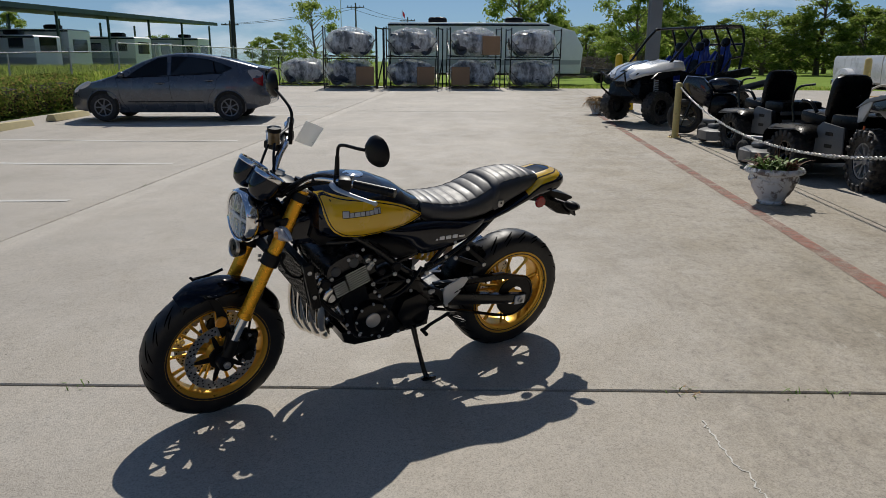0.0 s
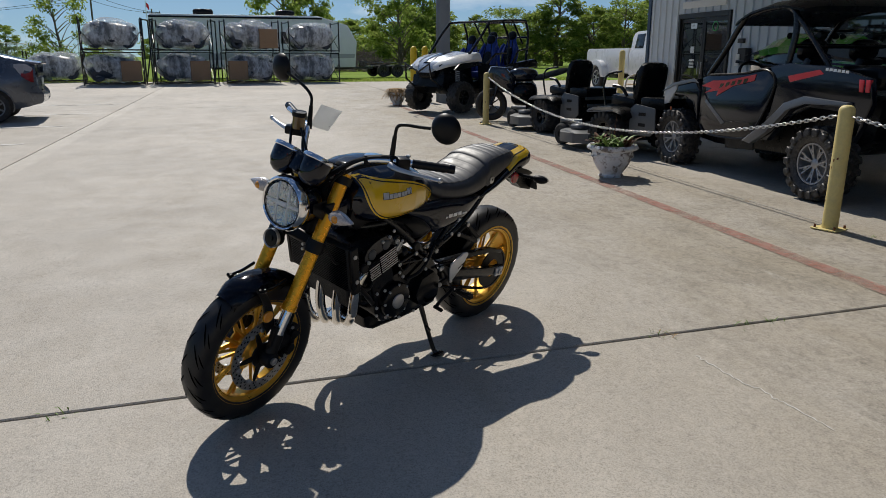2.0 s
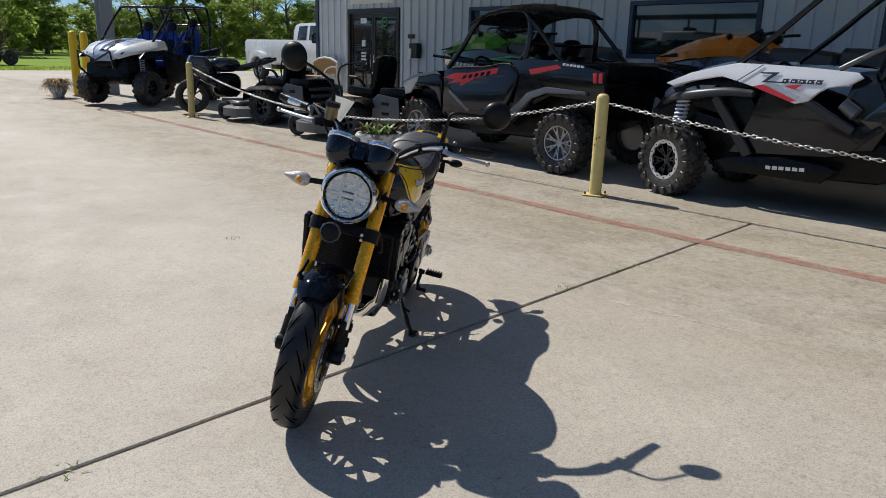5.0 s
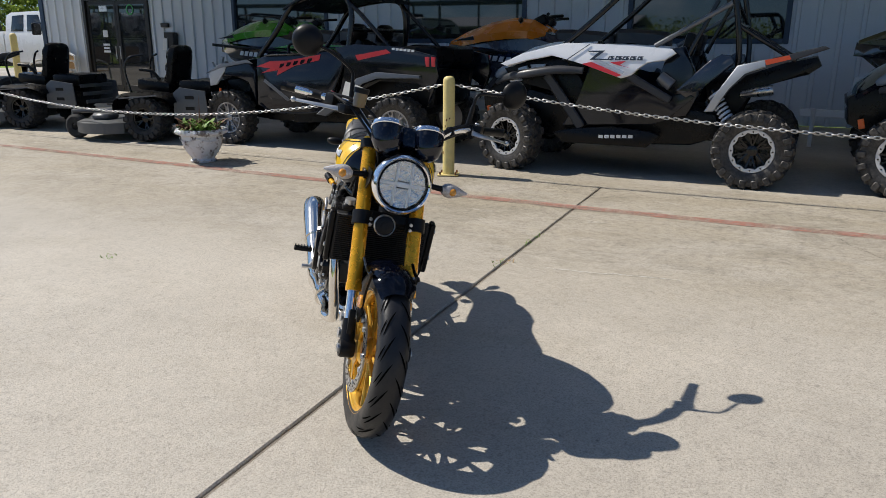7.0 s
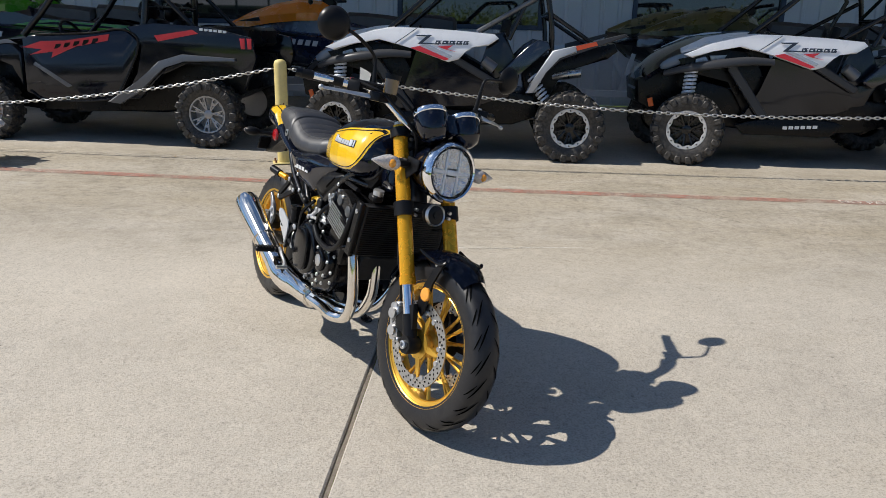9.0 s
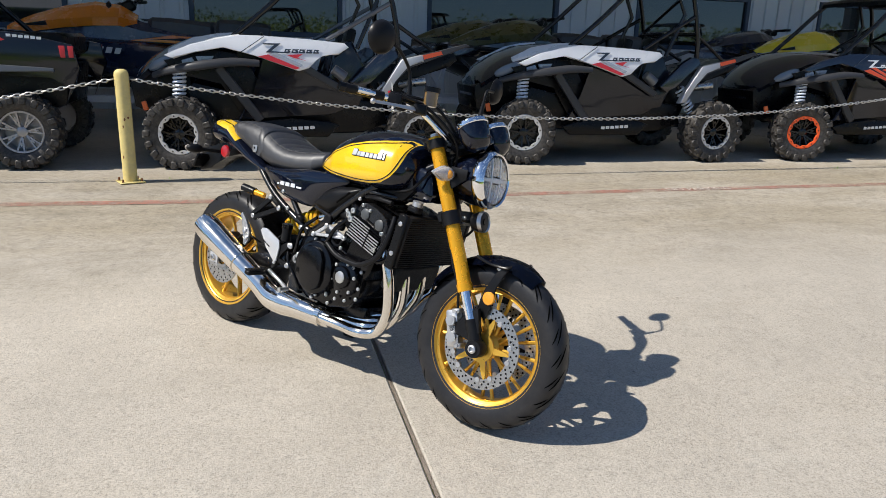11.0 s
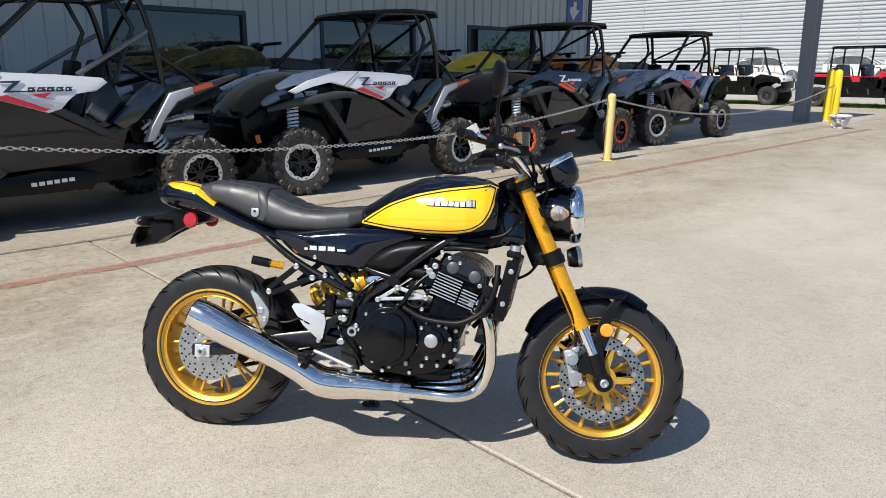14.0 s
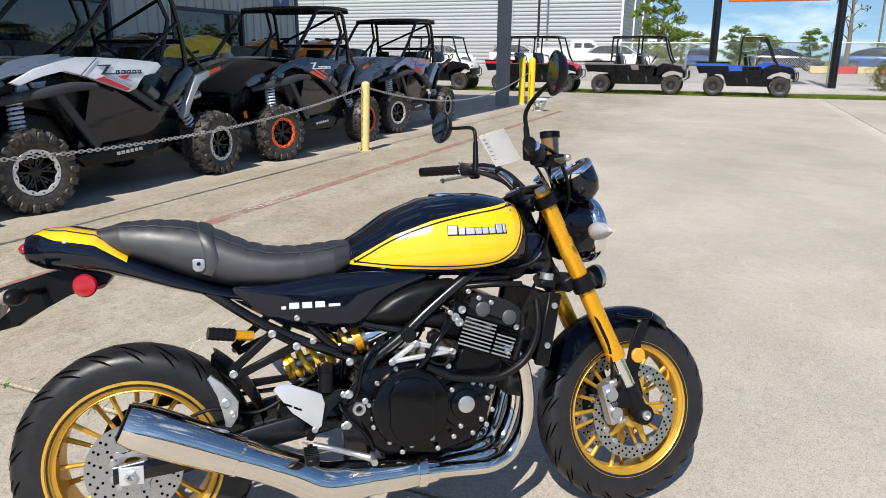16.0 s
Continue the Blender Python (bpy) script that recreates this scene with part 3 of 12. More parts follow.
def wheel(x, r, half, rim_r, rim_half, front):
    """One wheel with tyre, rim, spokes and hub; z of the lathe is the axle."""
    mm = ring_m(x, 0, r)
    wrap = fp if front else bp
    bm = mesh()
    prof = []
    for k in range(15):
        a = math.pi * (k / 14)
        side = math.cos(a)
        prof.append((rim_r + 0.012 + (r - rim_r - 0.012) * math.sin(a) ** 0.75, -half * math.copysign(abs(side) ** 0.8, side) * (0.80 + 0.20 * math.sin(a))))
    lathe(bm, [(rim_r - 0.004, -rim_half * 0.95)] + prof + [(rim_r - 0.004, rim_half * 0.95)], mm, 72)
    w = wrap("wheel", bm, MC_TYRE, "black road tyre on a gold rim")
    # tread grooves, slanting from the middle outwards
    bm = mesh()
    n = 22
    for i in range(n):
        for s in (-1, 1):
            a0 = 2 * math.pi * (i + (0.5 if s > 0 else 0)) / n
            for t0, t1, sl, wd in ((0.05, 0.52, 0.28, 0.0068), (0.34, 0.72, 0.18, 0.0054)):
                rows = []
                for k in range(6):
                    t = t0 + (t1 - t0) * k / 5
                    a = math.pi / 2 * (1 - t)
                    rr = rim_r + 0.012 + (r - rim_r - 0.012) * math.sin(a) ** 0.75
                    cc = math.cos(a)
                    zz = s * half * cc ** 0.8 * (0.80 + 0.20 * math.sin(a))
                    ang = a0 + (t - t0) / (t1 - t0) * sl + (0.09 if t0 > 0.3 else 0)
                    g = wd * min(1, (k + 0.4) / 2, (5.4 - k) / 2) / r
                    rows.append([Vector(((rr + 0.0016) * math.cos(ang + d), (rr + 0.0016) * math.sin(ang + d), zz * 1.012)) for d in (-g, g)])
                loft(bm, rows, closed=False)
    put(bm, bm.verts[:], mm)
    tagged(part("tread_groove", bm, GROOVE, w), kind="stuff")
    # rim with a deep well and rolled lips
    bm = mesh()
    q = rim_half
    half_rim = [(rim_r - 0.014, q * 0.40), (rim_r - 0.010, q * 0.70), (rim_r, q - 0.008), (rim_r + 0.012, q - 0.006), (rim_r + 0.011, q), (rim_r + 0.004, q + 0.001), (rim_r + 0.001, q - 0.004), (rim_r - 0.007, q - 0.009), (rim_r - 0.008, q - 0.014),
                (rim_r - 0.017, q - 0.018), (rim_r - 0.020, q - 0.016), (rim_r - 0.023, q - 0.022), (rim_r - 0.024, q * 0.40)]
    lathe(bm, half_rim + [(a, -b) for a, b in reversed(half_rim)], mm, 72, closed=True)
    part("rim", bm, GOLD_RIM, w)
    # hub
    bm = mesh()
    hw = 0.045 if front else 0.07
    lathe(bm, [(0, -hw), (0.030, -hw), (0.034, -hw + 0.006), (0.034, -0.03), (0.048, -0.02), (0.048, 0.02), (0.034, 0.03), (0.034, hw - 0.006), (0.030, hw), (0, hw)], mm, 32)
    part("hub", bm, GOLD_RIM, w)
    # slender cast spokes in pairs, splayed to both flanges
    for i in range(10):
        for s in (-1, 1):
            a = 2 * math.pi * (i + 0.25) / 10
            b = a + s * 0.155
            bm = mesh()
            p0 = Vector((0.044 * math.cos(a + s * 0.05), 0.044 * math.sin(a + s * 0.05), s * 0.010))
            p1 = Vector(((rim_r - 0.020) * math.cos(b), (rim_r - 0.020) * math.sin(b), s * q * 0.36))
            pm = p0.lerp(p1, 0.5)
            tube(bm, [p0, pm, p1], [0.0100, 0.0058, 0.0078], 7, flat=1.0)
            put(bm, bm.verts[:], mm)
            part("spoke", bm, GOLD_RIM, w)
    return w, mm


def brake_disc(parent, x, r, y, ro, ri, carrier_ma, holes):
    mm = ring_m(x, y, r)
    bm = mesh()
    lathe(bm, [(ri, -0.0025), (ro, -0.0025), (ro, 0.0025), (ri, 0.0025)], mm, 56, closed=True)
    d = part("brake_disc", bm, DISC, parent, "drilled steel brake disc")
    bm = mesh()
    k = 0
    for rr, n in holes:
        for i in range(n):
            a = 2 * math.pi * (i + k * 0.36) / n
            for s in (-1, 1):
                g = bmesh.ops.create_circle(bm, cap_ends=True, segments=8, radius=0.0040, matrix=Matrix.Translation((rr * math.cos(a), rr * math.sin(a), s * 0.0030)))
        k += 1
    put(bm, bm.verts[:], mm)
    tagged(part("drill_hole", bm, GROOVE, d), kind="stuff")
    bm = mesh()
    lathe(bm, [(0.036, -0.004), (0.052, -0.004), (0.052, 0.004), (0.036, 0.004)], mm, 32, closed=True)
    # five-armed star between hub and disc
    if ri > 0.07:
        n = 120
        star = [((0.050 + (ri - 0.046) * max(0.0, math.cos(5 * a)) ** 4.0) * math.cos(a), (0.050 + (ri - 0.046) * max(0.0, math.cos(5 * a)) ** 4.0) * math.sin(a)) for a in [2 * math.pi * q / n for q in range(n)]]
        arm = mesh()
        plate(arm, star, 0.006, Matrix.Translation((x, y, r)))
        part("carrier_star", arm, carrier_ma, d)
    part("disc_carrier", bm, carrier_ma, d)
    for i in range(10):
        a = 2 * math.pi * (i // 2) / 5 + (0.22 if i % 2 else -0.22)
        bm = mesh()
        lathe(bm, [(0, -0.006), (0.009, -0.006), (0.010, -0.004), (0.010, 0.004), (0.009, 0.006), (0, 0.006)], mm @ Matrix.Translation(((ri + 0.003) * math.cos(a), (ri + 0.003) * math.sin(a), 0)), 12)
        part("disc_bobbin", bm, ALU, d)
    return d


fw, fm = wheel(1.47, 0.300, 0.063, 0.216, 0.047, True)
rw, rm = wheel(0.0, 0.313, 0.090, 0.216, 0.075, False)
for s in (-1, 1):
    d = brake_disc(fw, 1.47, 0.300, s * 0.066, 0.150, 0.112, GOLD_RIM if s < 0 else MATT, ((0.121, 30), (0.131, 30), (0.142, 30)))
brake_disc(rw, 0.0, 0.313, -0.098, 0.122, 0.052, MATT, ((0.066, 10), (0.082, 12), (0.098, 20), (0.111, 24)))
# toothed sensor ring inside the disc
bm = mesh()
lathe(bm, [(0.036, -0.002), (0.050, -0.002), (0.050, 0.002), (0.036, 0.002)], ring_m(0, -0.104, 0.313), 40, closed=True)
for k in range(24):
    a = 2 * math.pi * k / 24
    box(bm, 0.006, 0.003, 0.004, ring_m(0, -0.104, 0.313) @ at(0.052 * math.cos(a), 0.052 * math.sin(a), 0, 0, 0, math.degrees(a)))
part("sensor_ring", bm, ALU, rw)
# sprocket and chain on the left
bm = mesh()
lathe(bm, [(0.05, -0.003), (0.108, -0.003), (0.108, 0.003), (0.05, 0.003)], ring_m(0, 0.10, 0.313), 44, closed=True)
part("sprocket", bm, MATT, rw)
bm = mesh()
up = [(0.02, 0.10, 0.423), (0.30, 0.10, 0.435), (0.575, 0.10, 0.445)]
lo = [(0.595, 0.10, 0.37), (0.30, 0.10, 0.285), (0.02, 0.10, 0.205)]
tube(bm, spline(up + [(0.63, 0.10, 0.41)] + lo + [(-0.09, 0.10, 0.26), (-0.105, 0.10, 0.33), (-0.07, 0.10, 0.395)], 5, True), 0.009, 6, closed=True, flat=0.8)
bp("drive_chain", bm, ENGINE)


# ---- front end ----
def fork_x(z):
    return 1.47 - math.tan(radians(25)) * (z - 0.30) + 0.004


for s in (-1, 1):
    y = s * 0.101
    bm = mesh()
    rod(bm, (fork_x(0.498), y, 0.498), (fork_x(1.0), y, 1.0), 0.0265, seg=28)
    rod(bm, (fork_x(0.485), y, 0.485), (fork_x(0.510), y, 0.510), 0.0290, seg=28)
    leg = fp("fork_tube", bm, GOLD, "gold anodised fork tube")
    bm = mesh()
    rod(bm, (fork_x(1.0), y, 1.0), (fork_x(1.012), y, 1.012), 0.019, seg=6)
    part("fork_cap", bm, ALU, leg)
    bm = mesh()
    rod(bm, (fork_x(0.33), y, 0.33), (fork_x(0.49), y, 0.49), 0.0205, seg=24)
    part("fork_slider", bm, CHROME, leg)
    bm = mesh()
    rod(bm, (fork_x(0.30) - 0.004, y, 0.30), (fork_x(0.395), y, 0.395), 0.026, 0.0235, seg=20)
    lathe(bm, [(0, -0.026), (0.030, -0.026), (0.033, -0.018), (0.033, 0.018), (0.030, 0.026), (0, 0.026)], ring_m(1.47, y, 0.300), 20)
    plate(bm, [(1.415, 0.42), (1.455, 0.44), (1.475, 0.36), (1.46, 0.31), (1.42, 0.33), (1.36, 0.33), (1.34, 0.36), (1.39, 0.375)], 0.022, Matrix.Translation((0, y, 0)), 0.004)
    part("fork_foot", bm, MATT, leg)
    bm = mesh()
    lathe(bm, [(0, 0), (0.015, 0), (0.015, 0.008), (0.009, 0.010), (0.009, 0.003), (0, 0.003)], at(1.47, y + s * 0.026, 0.300, -90 * s, 0, 0), 16)
    part("axle_nut", bm, ALU, leg)
    # four-piston caliper behind the leg
    bm = mesh()
    cm = at(1.365, s * 0.092, 0.345, 0, -14, 0)
    box(bm, 0.050, 0.040, 0.135, cm, 0.012, 2)
    for k in (-1, 1):
        put(bm, rod(bm, (0, s * 0.018, k * 0.030), (0, s * 0.030, k * 0.030), 0.019, seg=16), cm)
        box(bm, 0.030, 0.045, 0.018, cm @ at(0.018, 0, k * 0.062), 0.004)
    cal = fp("brake_caliper", bm, ALU if s < 0 else MATT, "four-piston brake caliper")
    for k in (-1, 1):
        bm = mesh()
        put(bm, rod(bm, (0.02, s * 0.018, k * 0.060), (0.02, s * 0.028, k * 0.060), 0.007, seg=6), cm)
        part("bolt", bm, ALU, cal)
    bm = mesh()
    tube(bm, spline([(1.37, s * 0.10, 0.41), (1.36, s * 0.115, 0.50), (1.325, s * 0.122, 0.58), (1.29, s * 0.105, 0.66), (1.25, s * 0.06, 0.75)], 6), 0.0052, 8)
    fp("brake_hose", bm, MATT)
    # mudguard bracket with reflector
    bm = mesh()
    plate(bm, [(1.435, 0.425), (1.47, 0.40), (1.487, 0.45), (1.49, 0.52), (1.515, 0.575), (1.535, 0.60), (1.515, 0.605), (1.48, 0.57), (1.452, 0.51), (1.44, 0.47)], 0.008, Matrix.Translation((0, s * 0.079, 0)), 0.002)
    fp("mudguard_bracket", bm, MATT)
    bm = mesh()
    lathe(bm, [(0, 0), (0.024, 0), (0.024, 0.006), (0.021, 0.009), (0, 0.010)], at(1.476, s * 0.084, 0.480, -90 * s, 0, 0), 24)
    fp("side_reflector", bm, AMBER, "round amber reflector")
    bm = mesh()
    tube(bm, spline([(1.40, s * 0.088, 0.615), (1.46, s * 0.087, 0.600), (1.52, s * 0.086, 0.597), (1.535, s * 0.078, 0.608)], 5), 0.006, 8)
    fp("mudguard_stay", bm, ENGINE)
    # turn signal on its stalk: a pointed shell with a clear ribbed lens in front
    bm = mesh()
    tube(bm, [(1.255, s * 0.108, 0.883), (1.275, s * 0.175, 0.881)], 0.011, 10)
    box(bm, 0.055, 0.010, 0.035, at(1.235, s * 0.118, 0.883), 0.004)
    sg = fp("turn_signal", bm, MATT)
    for name, ma, dx, k in (("signal_shell", SILVER, -0.006, 1.0), ("signal_lens", SIGNAL_GLASS, 0.006, 0.98)):
        bm = mesh()
        rings = []
        for y, r in ((0.168, 0.012), (0.180, 0.023), (0.200, 0.027), (0.222, 0.022), (0.245, 0.013), (0.268, 0.003)):
            rings.append([(1.278 + dx + 0.10 * (0.200 - y) * 0.5 + r * k * 0.85 * math.cos(a), s * y, 0.880 + r * k * math.sin(a)) for a in [2 * math.pi * q / 14 for q in range(14)]])
        loft(bm, rings)
        part(name, bm, ma, sg)
    bm = mesh()
    ball(bm, 0.0155, at(1.297, s * 0.205, 0.880), 12, 8)
    part("signal_bulb", bm, AMBER, sg)

# mudguard: a curved shell round the tyre
bm = mesh()
rows = []
for k in range(25):
    a = radians(60 + 91 * k / 24)
    end = min(1, (k + 1.5) / 5, (25.5 - k) / 4)
    row = []
    for j in range(13):
        b = -1 + 2 * j / 12
        wy = 0.076 * (0.55 + 0.45 * end)
        rr = 0.328 - 0.036 * abs(b) ** 2.6 - (0.016 * (1 - end))
        row.append((1.47 + rr * math.cos(a), wy * b, 0.30 + rr * math.sin(a)))
    rows.append(row)
loft(bm, rows, closed=False)
bmesh.ops.solidify(bm, geom=bm.faces[:], thickness=0.004)
fp("front_mudguard", bm, NIGHT, "glossy blue-black front mudguard")
for s in (-1, 1):
    bm = mesh()
    lathe(bm, [(0, 0), (0.008, 0), (0.008, 0.006), (0, 0.008)], at(1.49, s * 0.074, 0.590, -90 * s, 0, 0), 12)
    fp("bolt", bm, ALU)
# yokes
for z, ma, h in ((0.726, MATT, 0.045), (0.975, MATT, 0.030)):
    bm = mesh()
    for s in (-1, 1):
        rod(bm, (fork_x(z - h / 2), s * 0.101, z - h / 2), (fork_x(z + h / 2), s * 0.101, z + h / 2), 0.036, seg=24)
    box(bm, 0.055, 0.21, h, at(fork_x(z) - 0.035, 0, z, 0, -25, 0), 0.008)
    yoke = fp("fork_yoke", bm, ma)
    for s in (-1, 1):
        bm = mesh()
        for dz in (-0.010, 0.010):
            rod(bm, (fork_x(z) + 0.030, s * 0.075, z + dz), (fork_x(z) + 0.042, s * 0.075, z + dz), 0.006, seg=8)
        part("bolt", bm, ALU, yoke)
bm = mesh()
rod(bm, (fork_x(0.70) - 0.05, 0, 0.70), (fork_x(1.0) - 0.05, 0, 1.0), 0.032, seg=20)
fp("steering_stem", bm, MATT)
# horn
bm = mesh()
lathe(bm, [(0, 0.028), (0.012, 0.028), (0.012, 0.024), (0.030, 0.024), (0.037, 0.020), (0.037, 0.0), (0.030, -0.02), (0, -0.02)], at(1.352, -0.035, 0.730, 0, 80, 0), 28)
hn = fp("horn", bm, MATT)
bm = mesh()
lathe(bm, [(0.032, 0.020), (0.037, 0.027), (0.039, 0.020), (0.039, 0.012)], at(1.352, -0.035, 0.730, 0, 80, 0), 28)
part("horn_rim", bm, ALU, hn)

# headlamp
HM = at(1.285, 0, 0.880, 0, 86, 0)
bm = mesh()
lathe(bm, [(0, -0.095), (0.035, -0.092), (0.065, -0.075), (0.086, -0.040), (0.096, 0.0), (0.099, 0.045), (0.099, 0.060)], HM, 40)
hl = fp("headlamp", bm, NIGHT, "round headlamp with black bowl and chrome ring")
bm = mesh()
lathe(bm, [(0.0985, 0.040), (0.105, 0.046), (0.108, 0.062), (0.104, 0.082), (0.096, 0.090), (0.091, 0.086), (0.091, 0.078)], HM, 48)
part("lamp_ring", bm, CHROME, hl)
bm = mesh()
lathe(bm, [(0.091, 0.084), (0.085, 0.045), (0.06, 0.025), (0, 0.018)], HM, 40)
part("lamp_reflector", bm, LAMP_CELL, hl)
def lamp_cell(rows):
    bm = mesh()
    loft(bm, [[Vector((x * k + cx * (1 - k), y * k + cy * (1 - k), z)) for x, y in rows] for cx, cy in [(sum(p[0] for p in rows) / len(rows), sum(p[1] for p in rows) / len(rows))] for z, k in ((0.0715, 1.0), (0.062, 0.84), (0.056, 0.5), (0.054, 0.06))])
    put(bm, bm.verts[:], HM)
    part("lamp_cell", bm, LAMP_CELL, hl)


for s in (-1, 1):
    # tall middle cells above and below, pairs of cells at the sides
    lamp_cell([(s * 0.014, -0.022), (s * 0.014, 0.022), (s * 0.078, 0.022), (s * 0.081, 0.0), (s * 0.078, -0.022)])
    for e in (-1, 1):
        lamp_cell([(e * 0.005, s * 0.030), (e * 0.005, s * 0.080), (e * 0.032, s * 0.073), (e * 0.055, s * 0.058), (e * 0.074, s * 0.030)])
for yy in (-0.026, 0.026):
    bm = mesh()
    box(bm, 0.156, 0.010, 0.010, HM @ at(0, yy, 0.070), 0.002)
    part("lamp_divider", bm, LAMP_WHITE, hl)
bm = mesh()
box(bm, 0.013, 0.164, 0.010, HM @ at(0, 0, 0.069), 0.002)
part("lamp_divider", bm, LAMP_WHITE, hl)
bm = mesh()
lathe(bm, [(0.083, 0.074), (0.083, 0.079), (0.0885, 0.080), (0.0885, 0.074)], HM, 40)
part("lamp_inner_ring", bm, MATT, hl)
bm = mesh()
box(bm, 0.020, 0.044, 0.012, HM @ at(0, 0, 0.073), 0.006, 2)
part("lamp_centre", bm, LAMP_WHITE, hl)
bm = mesh()
lathe(bm, [(0.0905, 0.0835), (0.07, 0.094), (0.035, 0.100), (0, 0.102)], HM, 40)
lens = part("lamp_lens", bm, LAMP_GLASS, hl)
lens.visible_shadow = False
for s in (-1, 1):
    bm = mesh()
    plate(bm, [(1.24, 0.91), (1.31, 0.905), (1.31, 0.87), (1.24, 0.82)], 0.006, Matrix.Translation((0, s * 0.104, 0)), 0.002)
    fp("lamp_bracket", bm, MATT)

# twin instruments with a display between them
for s in (-1, 1):
    gm = at(1.290, s * 0.074, 1.038, 0, -32, 0)
    bm = mesh()
    lathe(bm, [(0, -0.070), (0.022, -0.068), (0.042, -0.054), (0.054, -0.026), (0.058, 0.008), (0.058, 0.030)], gm, 36)
    ga = fp("instrument", bm, NIGHT, "black bullet-shaped dial with bright rim")
    bm = mesh()
    lathe(bm, [(0.0575, 0.022), (0.0605, 0.025), (0.0610, 0.034), (0.0590, 0.040), (0.0555, 0.040), (0.0545, 0.033)], gm, 36)
    part("dial_rim", bm, CHROME, ga)
    bm = mesh()
    lathe(bm, [(0.055, 0.034), (0.03, 0.0365), (0, 0.037)], gm, 30)
    part("dial_face", bm, NIGHT, ga)
    bm = mesh()
    box(bm, 0.003, 0.040, 0.001, gm @ at(0, 0.012, 0.0375, 0, 0, 40))
    part("needle", bm, RED_LENS, ga)
bm = mesh()
box(bm, 0.07, 0.05, 0.075, at(1.285, 0, 1.031, 0, -32, 0), 0.012, 2)
fp("display", bm, NIGHT)
bm = mesh()
box(bm, 0.10, 0.13, 0.03, at(1.245, 0, 0.985, 0, -20, 0), 0.01)
fp("dial_bracket", bm, MATT)

BAR_SHIFT = STEER @ Matrix.Translation((0.055, 0, -0.042))
MIRROR_SHIFT = STEER @ Matrix.Translation((0.045, 0, 0.007))


def hb(name, bm, ma, label=""):
    return part(name, bm, ma, bike, label, BAR_SHIFT)


def mr(name, bm, ma, label=""):
    return part(name, bm, ma, bike, label, MIRROR_SHIFT)


# handlebar, controls, mirrors
full = [(0.931, -0.385, 1.149), (0.985, -0.260, 1.146), (1.030, -0.180, 1.138), (1.082, -0.135, 1.098), (1.122, -0.090, 1.050), (1.128, -0.05, 1.040), (1.130, 0.0, 1.040),
        (1.128, 0.05, 1.040), (1.123, 0.10, 1.052), (1.103, 0.160, 1.104), (1.074, 0.228, 1.134), (1.016, 0.328, 1.144), (0.941, 0.433, 1.146)]
bm = mesh()
tube(bm, spline(full, 6), 0.0125, 14)
hb("handlebar", bm, CHROME, "chromed handlebar")
GRIPS = {-1: ((0.972, -0.290, 1.147), (0.901, -0.413, 1.149)), 1: ((1.006, 0.340, 1.144), (0.926, 0.453, 1.146))}
BLOCKS = {-1: (0.996, -0.250, 1.144), 1: (1.030, 0.313, 1.142)}
LEVERS = {-1: [(1.068, -0.200, 1.126), (1.075, -0.245, 1.122), (1.052, -0.320, 1.120), (1.016, -0.395, 1.117)], 1: [(1.071, 0.283, 1.134), (1.071, 0.328, 1.128), (1.036, 0.398, 1.122), (0.991, 0.463, 1.114)]}
